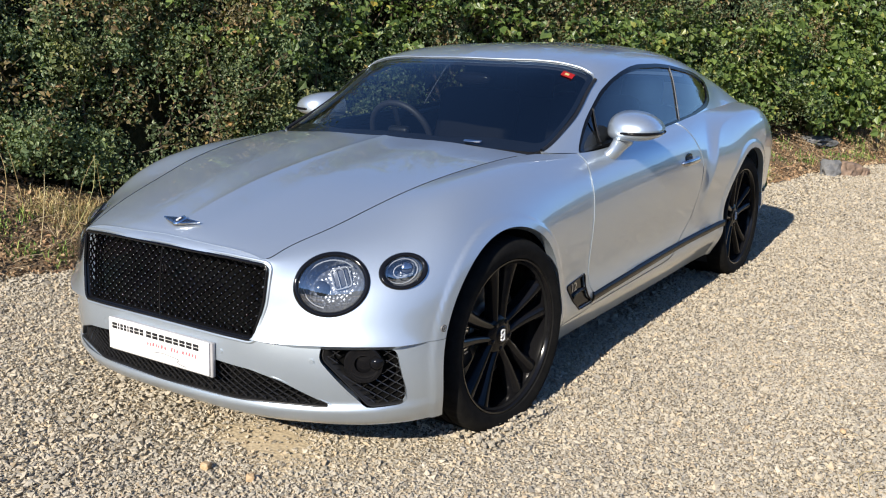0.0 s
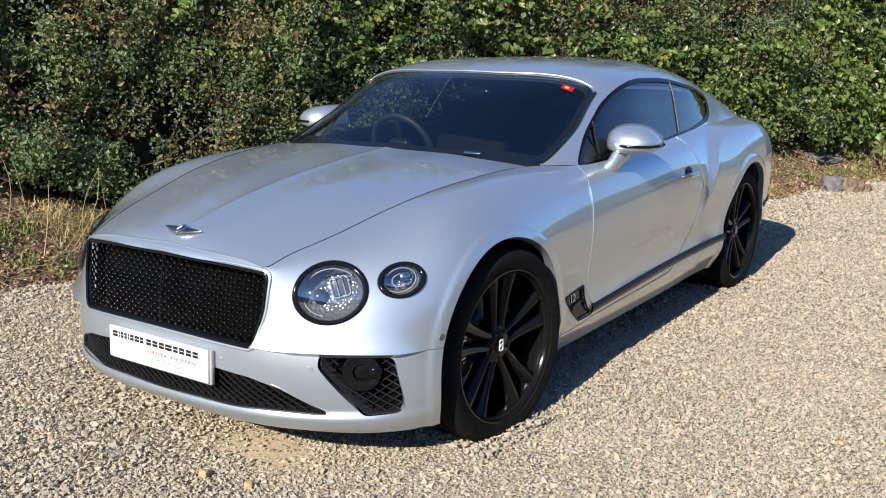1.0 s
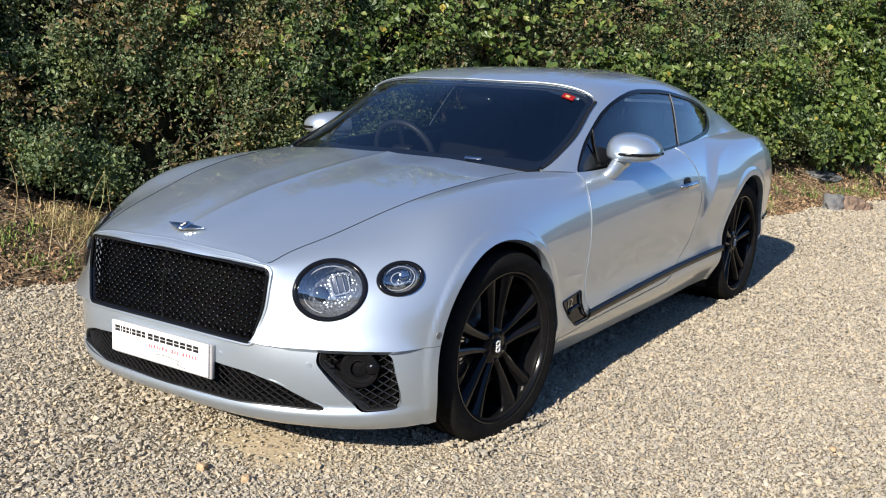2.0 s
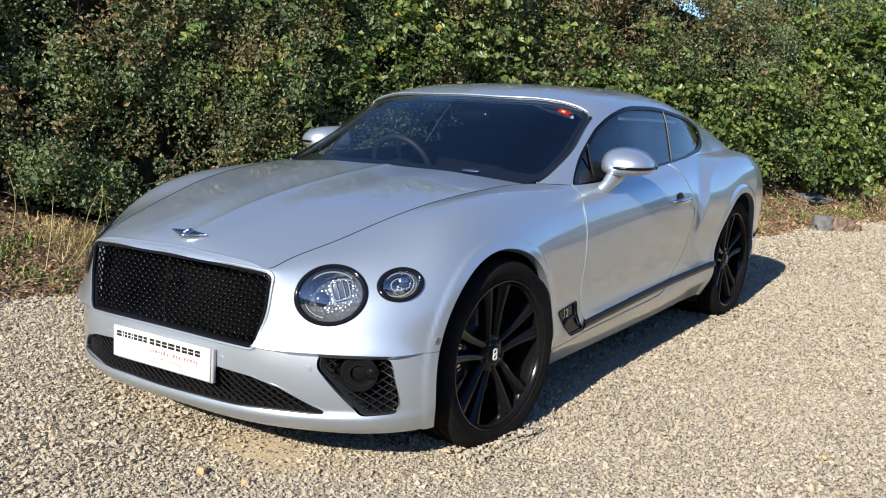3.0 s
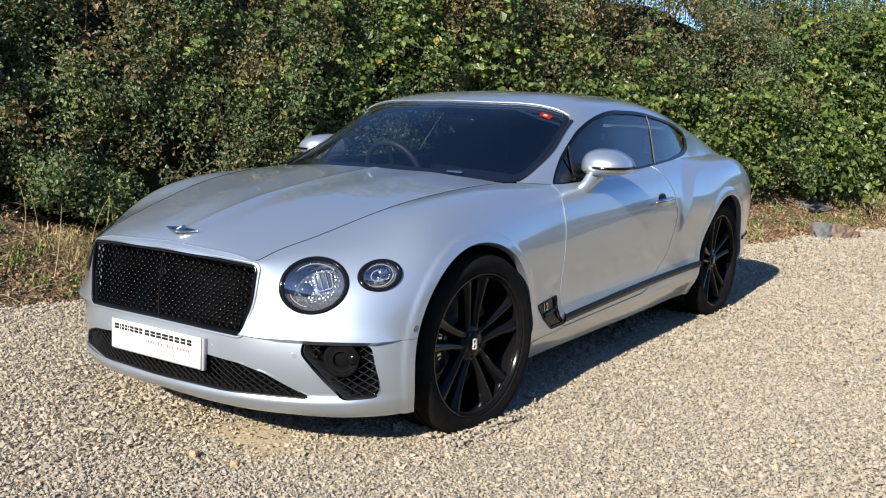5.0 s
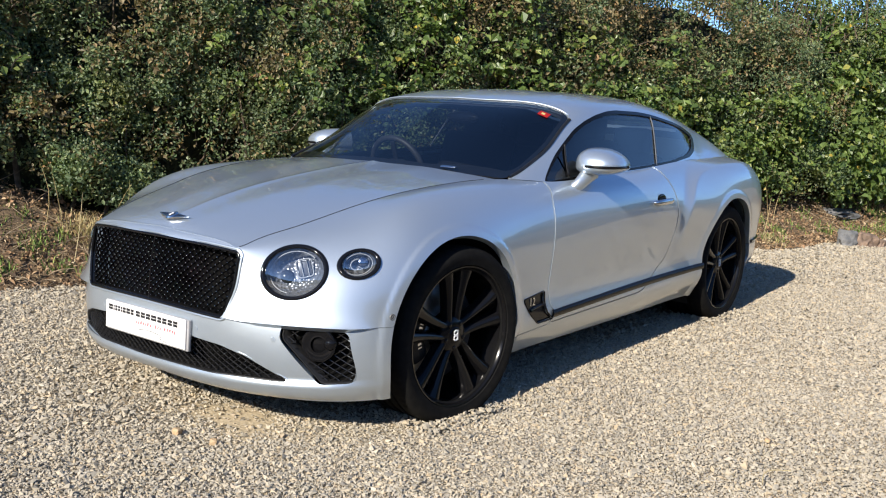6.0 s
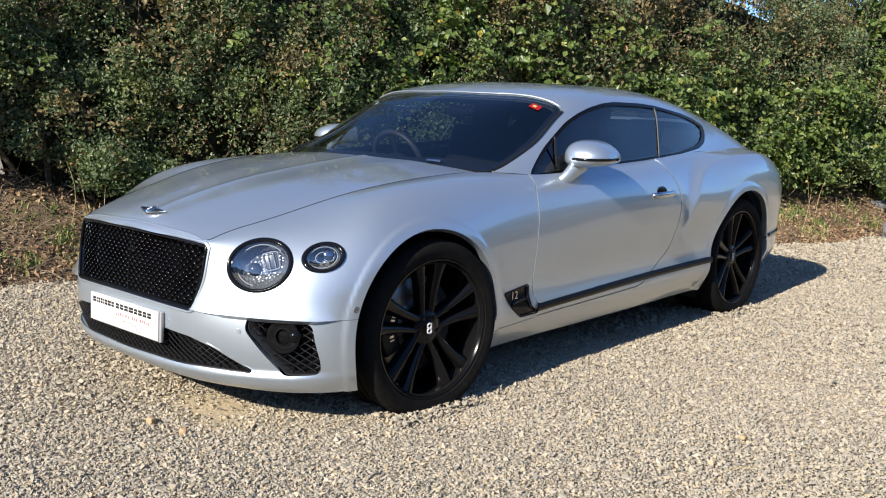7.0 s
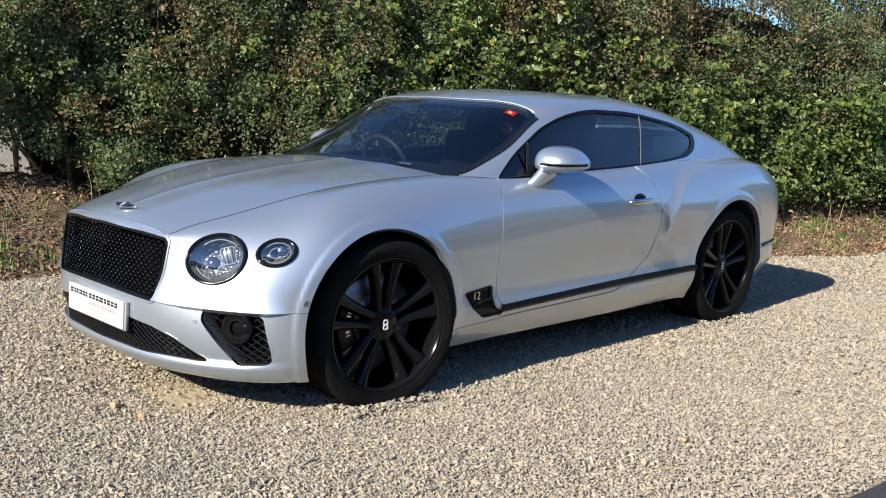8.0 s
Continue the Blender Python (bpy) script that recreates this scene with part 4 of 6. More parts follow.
spec = []
for start, gap, widths in ((-0.240, 0.0055, (0.027, 0.007, 0.014, 0.014, 0.007, 0.020, 0.024, 0.019)), (-0.054, 0.0070, (0.026, 0.027, 0.027, 0.034, 0.024, 0.027, 0.027, 0.027))):
    x = start
    for w in widths:
        for y in (0.0375, 0.0255):
            spec.append((x + w / 2, y, w, 0.0098, 0))
        x += w + gap
bars(spec, INK, "print_bar")
rng = random.Random(4)
spec, x = [], -0.052
for k in range(17):
    w = rng.uniform(0.010, 0.017)
    if k not in (7, 11):
        spec.append((x + w / 2, rng.uniform(-0.003, 0.0), w * 0.5, rng.uniform(0.008, 0.015), -14))
    x += w + 0.0018
bars(spec, PALE_RED, "print_bar")
swoosh = [(-0.03, -0.030), (0.03, -0.024), (0.09, -0.028), (0.115, -0.033), (0.105, -0.040), (0.125, -0.047), (0.15, -0.050)]
sw = curve_through([(a, b) for a, b in swoosh], 40)
pts = [PM @ Vector((a, b, 0.0042)) for a, b in sw]
mesh_ob("print_line", *tube([tuple(p) for p in pts], 0.0011, 5), INK, plate, "thin dark swoosh line")

BM = Matrix.Translation((-0.728, 0, 0.8065)) @ pose(0, 0, 0, 0, -20, 0) @ Matrix.Diagonal((1.4, 1.22, 1.3, 1))
badge = mesh_ob("bonnet_badge", *lathe([(0.0005, 0.007), (0.011, 0.0065), (0.0125, 0.008), (0.0155, 0.007), (0.0165, 0.0)], 28), CHROME, car, "chrome winged badge on the bonnet nose")
badge.data.transform(BM @ pose(0, 0, 0, 90, 0, 0) @ Matrix.Diagonal((1.25, 1, 1, 1)))
v, f = lathe([(0.0005, 0.0078), (0.009, 0.0072), (0.0108, 0.006)], 24)
mesh_ob("badge_enamel", v, f, INK, badge, "black enamel badge field").data.transform(BM @ pose(0, 0, 0, 90, 0, 0) @ Matrix.Diagonal((1.2, 1, 1, 1)))
bm = bmesh.new()
for dx in (-0.0045, 0.0045):
    bmesh.ops.create_cone(bm, cap_ends=True, segments=16, radius1=0.0042, radius2=0.004, depth=0.002, matrix=BM @ pose(dx, 0.001, 0.0085))
part("badge_letter", bm, WHITE, badge, "small pale emblem", smooth=False)
for s in SIDES:
    # each wing: a swept blade with feathers along its rear edge
    bm = bmesh.new()
    lead = [(0.013 - 0.004 * (k / 9) ** 2, 0.014 + 0.062 * k / 9) for k in range(10)]
    trail = [(-0.016 + 0.022 * (k / 9) ** 1.2 + (0.0016 if k % 2 else -0.0010), 0.014 + 0.062 * k / 9) for k in range(10)]
    ring = lead + trail[::-1]
    low = [bm.verts.new(BM @ Vector((x, s * y, 0.0))) for x, y in ring]
    top = [bm.verts.new(BM @ Vector((x * 0.9, s * y, 0.0045 - 0.02 * (y - 0.014)))) for x, y in ring]
    for k in range(9):
        bm.faces.new((top[k], top[k + 1], top[18 - k], top[19 - k]))
    for k in range(20):
        q = (k + 1) % 20
        bm.faces.new((low[k], low[q], top[q], top[k]))
    bmesh.ops.recalc_face_normals(bm, faces=bm.faces)
    part("badge_wing", bm, SILVER_TRIM, badge, "chrome wing", smooth=False)
    for k in range(4):
        y = 0.022 + 0.011 * k
        bm = bmesh.new()
        box(bm, (0.016 - 0.0034 * k, 0.0014, 0.001), BM @ pose(0.002 + 0.0007 * k, s * y, 0.0054 - 0.02 * (y - 0.014), 0, 0, s * 16))
        part("feather", bm, INK, badge, smooth=False)

# ---- wheels ----
def build_wheel(width, name="wheel"):
    h = width / 2
    # rim: barrel and lip
    v1, f1 = lathe([(0.298, h - 0.016), (0.295, h - 0.010), (0.289, h - 0.012), (0.283, h - 0.022), (0.278, h - 0.055), (0.277, 0.0), (0.275, -0.08), (0.300, -h + 0.02)], 72)
    pieces = [(v1, f1)]
    face = h - 0.048
    v2, f2 = lathe([(0.0005, face - 0.004), (0.030, face - 0.004), (0.034, face), (0.062, face - 0.003), (0.074, face - 0.012), (0.078, face - 0.050)], 48)
    pieces.append((v2, f2))
    spoke_list = []
    for k in range(5):
        for d in (-1, 1):
            pts = []
            for u in np.linspace(0, 1, 11):
                r = 0.056 + u * 0.227
                ang = math.radians(90 + 72 * k) + d * math.asin((0.0245 + 0.012 * u + 0.024 * u * u) / r)
                y = face - 0.004 + 0.022 * u ** 1.5
                wdt = 0.0150 + 0.0060 * u + (0.003 if d > 0 else 0) + 0.009 * u ** 6
                pts.append((r, ang, y, wdt))
            v, f = [], []
            for r, ang, y, wdt in pts:
                for off, dy in ((-1.3, -0.045), (-1.0, -0.014), (-0.6, -0.003), (0.0, 0.001), (0.6, -0.003), (1.0, -0.014), (1.3, -0.045)):
                    a2 = ang + off * wdt / r
                    v.append((r * math.cos(a2), y + dy, r * math.sin(a2)))
            for i in range(10):
                for j in range(6):
                    f.append((i * 7 + j, i * 7 + j + 1, i * 7 + j + 8, i * 7 + j + 7))
            spoke_list.append((np.array(v), f))
    wheel = mesh_ob(name, *joined(pieces), RIM_BLACK, None, "black ten-spoke alloy wheel")
    wheel.data.set_sharp_from_angle(angle=radians(38))
    for v, f in spoke_list:
        mesh_ob("spoke", v, f, RIM_BLACK, wheel).data.set_sharp_from_angle(angle=radians(60))
    # tyre
    half = [(0.275, h - 0.030), (0.296, h - 0.014), (0.301, h - 0.006), (0.308, h - 0.006), (0.322, h - 0.001), (0.338, h + 0.001), (0.352, h - 0.003), (0.362, h - 0.010), (0.369, h - 0.020), (0.3725, h - 0.032),
            (TYRE_R, h - 0.048), (TYRE_R, 0.056), (0.367, 0.054), (0.367, 0.044), (TYRE_R, 0.042), (TYRE_R, 0.012), (0.367, 0.010)]
    prof = half + [(r, -y) for r, y in reversed(half)]
    n = 240
    v, f = lathe(prof, n)
    v = v.reshape(n, len(prof), 3)
    for i in range(0, n, 4):
        for k in (8, 9, 10):
            for kk in (k, len(prof) - 1 - k):
                for ii in (i, i + 1):
                    v[ii, kk, [0, 2]] *= 1 - 0.0055 * (1 if k > 8 else 0.5)
    ty = mesh_ob("tyre", v.reshape(-1, 3), f, RUBBER, wheel, "wide low-profile black tyre")
    ty.data.set_sharp_from_angle(angle=radians(50))
    # brake
    v, f = lathe([(0.09, 0.022), (0.095, 0.004), (0.12, 0.002), (0.205, 0.002), (0.208, -0.002), (0.208, -0.030), (0.205, -0.034), (0.10, -0.034)], 64)
    mesh_ob("brake_disc", v, f, DULL_METAL, wheel, "worn steel brake disc")
    v, f = lathe([(0.130, 0.026), (0.150, 0.036), (0.185, 0.036), (0.216, 0.026), (0.224, 0.004), (0.224, -0.06), (0.13, -0.06)], 22, radians(74), True)
    k = 7
    f += [tuple(range(k)), tuple(21 * k + i for i in reversed(range(k)))]
    cal = mesh_ob("brake_caliper", v, f, SATIN_BLACK, wheel, "large black brake caliper", smooth=False)
    cal.data.transform(pose(0, 0, 0, 0, 34, 0) @ Matrix.Diagonal((0.92, 1, 0.92, 1)))
    for i in range(7):
        bm = bmesh.new()
        a = radians(-15 + i * 6.0)
        box(bm, (0.020, 0.002, 0.006 + 0.004 * (i % 2)), Matrix.Translation((0.160 * math.cos(a), 0.0375, 0.160 * math.sin(a))) @ pose(0, 0, 0, 0, -math.degrees(a), 0))
        part("print_bar", bm, SILVER_TRIM, cal, smooth=False)
    v, f = lathe([(0.0005, face + 0.005), (0.030, face + 0.004), (0.035, face + 0.001), (0.037, face - 0.005)], 36)
    cap = mesh_ob("centre_cap", v, f, GLOSS_BLACK, wheel, "round black centre cap")
    ring_t = np.linspace(0, math.tau, 20, endpoint=False)
    emblem = [tube([(0.002 + 0.0105 * math.cos(w), face + 0.006, dz + 0.0100 * math.sin(w)) for w in ring_t], 0.0036, 6, True) for dz in (0.0108, -0.0108)]
    emblem.append(tube([(-0.0085, face + 0.006, -0.021), (-0.0085, face + 0.006, 0.021)], 0.0036, 6))
    mesh_ob("emblem", *joined(emblem), WHITE, cap, "small white emblem")
    for i in range(5):
        a = radians(90 + 36 + 72 * i)
        v, f = lathe([(0.0005, 0.002), (0.007, 0.002), (0.0095, 0.0), (0.0095, -0.02)], 12)
        nut = mesh_ob("wheel_nut", v, f, RIM_BLACK, wheel)
        nut.data.transform(Matrix.Translation((0.055 * math.cos(a), face + 0.0005, 0.055 * math.sin(a))))
    return wheel


front_wheel = build_wheel(0.275)
rear_wheel = build_wheel(0.305)
for w0, x0, yc in ((front_wheel, 0.02, 0.806), (rear_wheel, WHEELBASE, 0.800)):
    steer = -4.5 if x0 < 1 else 0
    far = copy_thing(w0, pose(x0, yc, HUB_Z + 0.008 * (x0 > 1), 0, 0, steer))
    w0.matrix_basis = pose(x0, -yc, HUB_Z + 0.008 * (x0 > 1), 0, 0, 180 + steer)
    for w in (w0, far):
        w.parent = car

for cx, cz, r in ARCHES:
    for s in SIDES:
        v, f = lathe([(r + 0.012, 0.880), (r + 0.014, 0.80), (r + 0.012, 0.60), (0.30, 0.54), (0.02, 0.54)], 40, radians(236))
        ob = mesh_ob("arch_liner", v, f, LINER, car, "dark wheel-arch liner")
        ob.data.transform(Matrix.Translation((cx, 0, cz)) @ pose(0, 0, 0, 0, 28, 0) if s > 0 else Matrix.Diagonal((1, -1, 1, 1)) @ Matrix.Translation((cx, 0, cz)) @ pose(0, 0, 0, 0, 28, 0))

# ---- mirrors, handles, vents ----
for s in SIDES:
    # mirror shell: nose forward, glass to the rear, swept back towards its tip
    rings = []
    for a in np.linspace(0.004, 1, 26) ** 2.2:
        sc = (1 - (1 - a) ** 3.0) ** 0.42
        t = np.linspace(0, math.tau, 40, endpoint=False)
        ex = 2 / 2.5
        yy = np.sign(np.cos(t)) * np.abs(np.cos(t)) ** ex * 0.128 * sc
        zz = np.sign(np.sin(t)) * np.abs(np.sin(t)) ** ex * np.where(np.sin(t) > 0, 0.097, 0.052) * sc
        zz = zz * (1 - 0.20 * (0.5 + 0.5 * yy / 0.128) - 0.22 * np.clip(yy / 0.128, 0, 1) ** 2)
        rings.append(np.stack([np.full(40, -0.142 + 0.217 * a), yy, zz], 1))
    v = np.concatenate(rings)
    f = strip_faces(26, 40) + [tuple(range(40))]
    M = Matrix.Translation((1.092 if s < 0 else 1.150, 0.942 if s < 0 else 0.962, 1.036 if s < 0 else 1.040)) @ pose(0, 0, 0, 0, 0, -16)
    if s < 0:
        M = Matrix.Diagonal((1, -1, 1, 1)) @ M
        f = [tuple(reversed(q)) for q in f]
    shell_ob = mesh_ob("door_mirror", v, f, PAINT, car, "silver door mirror with a slim black line")
    shell_ob.data.transform(M)
    gl = np.c_[np.full(40, 0.070), rings[-1][:, 1:] * 0.93]
    mesh_ob("mirror_glass", gl, [tuple(range(40))], CHROME, shell_ob, "", smooth=False).data.transform(M)
    # the line runs from the nose round the outer half of the shell
    line = []
    for w in np.linspace(-0.40, 0.995, 34):
        a = 1 - (1 - max(abs(w), 0.10) ** (1 / 0.42)) ** (1 / 3)
        line.append((-0.1425 + 0.217 * a, 0.1285 * w, 0.001))
    strip_v, strip_f = tube(line, np.concatenate([[0.003, 0.006], np.full(32, 0.0072)]), 6)
    mesh_ob("mirror_line", strip_v, strip_f, GLOSS_BLACK, shell_ob, "slim black line").data.transform(M)
    foot_pts = curve_through([(1.050, 0.925, 1.012), (1.006, 0.908, 0.976), (0.968, 0.896, 0.944), (0.948, 0.868, 0.922)], 12)
    fv, ff = tube(foot_pts, np.linspace(0.054, 0.032, 12), 14)
    c1 = np.repeat(foot_pts, 14, 0)
    fv = c1 + (fv - c1) * np.array((1, 0.7, 0.85))
    fv[:, 1] *= s
    fv += np.array((0.06, 0, 0) if s > 0 else (0.008, 0.010, 0.0))
    mesh_ob("mirror_foot", fv, ff if s > 0 else [tuple(reversed(q)) for q in ff], PAINT, shell_ob, "silver mirror foot")

    # handle
    hx, hz = 1.80, 0.824
    hy = side_y(hx, hz)
    # flat black oval: the recess's shade and dark reflections put into colour
    bm = bmesh.new()
    bmesh.ops.create_uvsphere(bm, u_segments=28, v_segments=14, radius=1.0, matrix=Matrix.Translation((hx - 0.005, s * (hy - 0.004), hz + 0.004)) @ Matrix.Diagonal((0.062, 0.006, 0.040, 1)))
    part("handle_shade", bm, GLOSS_BLACK, doors[s], "black oval standing in for the recess's shade and reflections")
    hp = curve_through([(hx - 0.105, hy - 0.004, hz - 0.003), (hx - 0.085, hy + 0.020, hz), (hx, hy + 0.030, hz + 0.003), (hx + 0.085, hy + 0.020, hz + 0.004), (hx + 0.105, hy - 0.006, hz + 0.004)], 24)
    hv, hf = tube(hp, np.concatenate([np.linspace(0.011, 0.0165, 6), np.full(12, 0.0165), np.linspace(0.0165, 0.011, 6)]), 12)
    c0 = np.repeat(hp, 12, 0)
    hv = c0 + (hv - c0) * np.array((1, 0.6, 1))
    hv[:, 1] *= s
    mesh_ob("door_handle", hv, hf if s > 0 else [tuple(reversed(q)) for q in hf], SILVER_TRIM, doors[s], "silver door handle")

    # wing vent
    vent = panel("wing_vent", sided(sunk(clip(clip(wrap, lambda P: inside(VENT, xz(P))), lambda P: np.where((P[:, 1] > 0.5) & (P[:, 0] < 1.2), 1.0, -1.0)), 0.008), s), GLOSS_BLACK, car, "gloss black wing vent with a small number twelve", 0)
    rim_pts = np.array([(x, s * (side_y(x, z) + 0.0005), z) for x, z in VENT])
    mesh_ob("vent_rim", *tube(rim_pts, 0.004, 6, True), GLOSS_BLACK, vent)
    fin = np.array([(x, s * (side_y(x, z) - 0.004), z) for x, z in ((0.515, 0.392), (0.56, 0.402), (0.60, 0.406), (0.640, 0.404))])
    mesh_ob("vent_fin", *tube(fin, 0.008, 6), GLOSS_BLACK, vent)
    cu = bpy.data.curves.new("number", "FONT")
    cu.body, cu.size, cu.extrude = "12", 0.052, 0.001
    tmp = new("number", cu)
    bpy.context.view_layer.update()
    me = bpy.data.meshes.new_from_object(tmp.evaluated_get(bpy.context.evaluated_depsgraph_get()))
    bpy.data.objects.remove(tmp)
    me.materials.clear()
    me.materials.append(SILVER_TRIM)
    me.transform(Matrix.Translation((0.512 if s < 0 else 0.570, s * (side_y(0.56, 0.43) - 0.004), 0.413)) @ pose(0, 0, 0, 90, 0, 0 if s < 0 else 180))
    num = new("vent_number", me)
    num.parent = vent
    tagged(num, "small silver figure 12")

# rear reflector strip in the bumper
for s in SIDES:
    pts = np.array([(x, s * (side_y(x, 0.475) + 0.002), 0.466 + 0.05 * (x - 3.2)) for x in np.linspace(3.30, 3.56, 14)])
    mesh_ob("rear_trim", *tube(pts, 0.010, 6), GLOSS_BLACK, car, "dark strip on the rear bumper")

# ---- windscreen fittings ----
HV, HN = house[0], house[1]


def on_shell(x, y):
    k = np.argsort((HV[:, 0] - x) ** 2 + (HV[:, 1] - abs(y)) ** 2)[:4]
    d = 1 / (np.hypot(HV[k, 0] - x, HV[k, 1] - abs(y)) + 1e-4)
    p = (HV[k] * d[:, None]).sum(0) / d.sum()
    n = (HN[k] * d[:, None]).sum(0)
    n /= np.linalg.norm(n)
    if y < 0:
        p, n = p * (1, -1, 1), n * (1, -1, 1)
    return p, n


p, n = on_shell(1.100, -0.590)
q, _ = on_shell(1.094, -0.560)
ex = Vector(q - p).normalized()
ez = Vector(n)
ey = ez.cross(ex).normalized()
ex = ey.cross(ez)
SM = Matrix.Translation(p + n * 0.001) @ Matrix((ex, ey, ez)).transposed().to_4x4()
bm = bmesh.new()
box(bm, (0.058, 0.042, 0.001), SM)
sticker = part("permit_sticker", bm, RED, windscreen, "small red permit sticker", smooth=False)
bm = bmesh.new()
box(bm, (0.020, 0.017, 0.001), SM @ pose(0.004, 0, 0.0012))
part("sticker_print", bm, YELLOW, sticker, "yellow square print", smooth=False)
for s in SIDES:
    seal = []
    for x, y in ((0.60, 0.726), (0.66, 0.731), (0.80, 0.724), (0.955, 0.714), (1.10, 0.698), (1.195, 0.686)):
        p, n = on_shell(x, s * y)
        seal.append(p + n * 0.001)
    mesh_ob("screen_seal", *tube(curve_through(seal, 24), 0.0085, 8), SATIN_BLACK, windscreen, "black rubber seal beside the glass")
top_edge = []
for y in np.linspace(-0.672, 0.672, 30):
    x = float(np.interp(abs(y), (0, 0.20, 0.40, 0.68), (1.102, 1.118, 1.155, 1.213)))
    p, n = on_shell(x + 0.002, y)
    top_edge.append(p + n * 0.0005)
mesh_ob("roof_edge", *tube(curve_through(top_edge, 60), 0.0045, 8), PAINT, car, "bright rounded roof edge above the glass")
bm = bmesh.new()
p, n = on_shell(0.515, -0.44)
box(bm, (0.016, 0.085, 0.007), Matrix.Translation(p + n * 0.010) @ pose(0, 0, 0, 0, -24, 4), 0.004)
part("washer_jet", bm, SILVER_TRIM, car, "grey washer jet cover")

# ---- cabin ----
lining = clip(sunk(house, 0.030), lambda P: np.where(P[:, 1] > 0.55, -inside(DLO_IN, xz(P)), 0.5))
lining = clip(lining, lambda P: -inside(SCREEN_IN, xy(P)))
lining = clip(lining, lambda P: 0.025 - inside(REAR, xy(P)))
lining = clip(lining, lambda P: np.minimum(3.3 - P[:, 0], P[:, 0] - 0.68))
panel("headlining", both(lining), LEATHER, car, "dark headlining", 0)
inner = clip(sunk(clip(wrap, arch_out), 0.045), lambda P: np.minimum(np.minimum(P[:, 0] - 0.62, 3.3 - P[:, 0]), P[:, 2] - 0.28))
for s in SIDES:
    panel("door_trim", sided(inner, s), LEATHER, car, "dark leather door trim", 0)
# underbody tray, which also keeps daylight from leaking through the body
RING = WRAP[:, 1] * np.array((0.985, 0.97, 1))
tray_v, tray_f = [], []
for a in range(len(RING)):
    x, y, z = RING[a]
    tucked = any(abs(x - cx) < r + 0.02 for cx, cz, r in ARCHES)
    w = min(y, 0.56) if tucked else y
    tray_v += [(x, w, 0.205), (x, -w, 0.205)]
    if a:
        tray_f.append((2 * a - 2, 2 * a - 1, 2 * a + 1, 2 * a))
mesh_ob("underbody", tray_v, tray_f, LINER, car, "dark flat underbody", smooth=False)
# unseen boxes added inside the body to stop sunlight passing through
for size, at in (((0.10, 1.30, 0.60), (0.50, 0, 0.62)), ((0.10, 1.30, 0.60), (3.30, 0, 0.60)), ((0.06, 1.06, 0.45), (-0.50, 0, 0.43))):
    bm = bmesh.new()
    box(bm, size, pose(*at), 0.02)
    part("blocking_bulkhead", bm, LINER, car, "", smooth=False)
prof = [(0.50, 0.90), (0.66, 0.945), (0.84, 0.950), (0.94, 0.925), (1.00, 0.86), (1.00, 0.72), (0.92, 0.60), (0.60, 0.55)]
ys = np.linspace(-0.72, 0.72, 25)
v = [(x + 0.05 * (y / 0.72) ** 2, y, z - 0.015 * (y / 0.72) ** 2) for y in ys for x, z in prof]
f = [(i * 8 + k, i * 8 + k + 1, i * 8 + k + 9, i * 8 + k + 8) for i in range(24) for k in range(7)]
mesh_ob("dashboard", v, f, LEATHER, car, "dark leather dashboard")
WM = Matrix.Translation((1.10, 0.37, 0.930)) @ pose(0, 0, 0, 0, 68, 0)
t = np.linspace(0, math.tau, 48, endpoint=False)
v, f = tube([tuple(WM @ Vector((0.185 * math.cos(a), 0.185 * math.sin(a), 0))) for a in t], 0.017, 10, True)
sw_ob = mesh_ob("steering_wheel", v, f, LEATHER, car, "black leather steering wheel")
bm = bmesh.new()
box(bm, (0.11, 0.13, 0.05), WM @ pose(0, 0, -0.01), 0.02)
for a in (0, 180, 270 - 180):
    box(bm, (0.030, 0.15, 0.014), WM @ pose(0.09 * math.cos(radians(a + 90)), 0.09 * math.sin(radians(a + 90)), 0, 0, 0, a), 0.005)
part("wheel_hub", bm, SATIN_BLACK, sw_ob, "padded hub and spokes")
v, f = tube([tuple(WM @ Vector((0.188 * math.cos(a), 0.188 * math.sin(a), 0.014))) for a in t], 0.004, 6, True)
mesh_ob("wheel_trim", v, f, SILVER_TRIM, sw_ob, "thin bright wheel trim")
bm = bmesh.new()
bmesh.ops.create_uvsphere(bm, u_segments=24, v_segments=12, radius=1, matrix=pose(1.16, -0.03, 1.235, 0, 0, 0) @ Matrix.Diagonal((0.025, 0.11, 0.034, 1)))
part("rear_view_mirror", bm, GLOSS_BLACK, car, "black rear-view mirror")


def seat(x, y, w, z):
    st = empty("seat", car, "dark leather sports seat")
    bm = bmesh.new()
    box(bm, (0.52, w, 0.18), pose(x, y, z, 0, -6, 0), 0.06)
    part("seat_cushion", bm, SEAT_HIDE, st)
    bm = bmesh.new()
    box(bm, (0.16, w, 0.66), pose(x + 0.36, y, z + 0.36, 0, 18, 0), 0.06)
    part("backrest", bm, SEAT_HIDE, st)
    bm = bmesh.new()
    box(bm, (0.10, 0.26, 0.20), pose(x + 0.48, y, z + 0.74, 0, 12, 0), 0.045)
    part("headrest", bm, SEAT_HIDE, st)


for y in (-0.37, 0.37):
    seat(1.45, y, 0.50, 0.46)
    seat(2.08, y, 0.46, 0.37)
bm = bmesh.new()
box(bm, (0.9, 0.26, 0.30), pose(1.35, 0, 0.55, 0, -8, 0), 0.05)
part("centre_console", bm, LEATHER, car, "dark centre console")
car.matrix_world = pose(0, 0, 0, 0.6, 0, 0)

# ---- ground, verge and hedge ----
rg = np.random.default_rng(7)


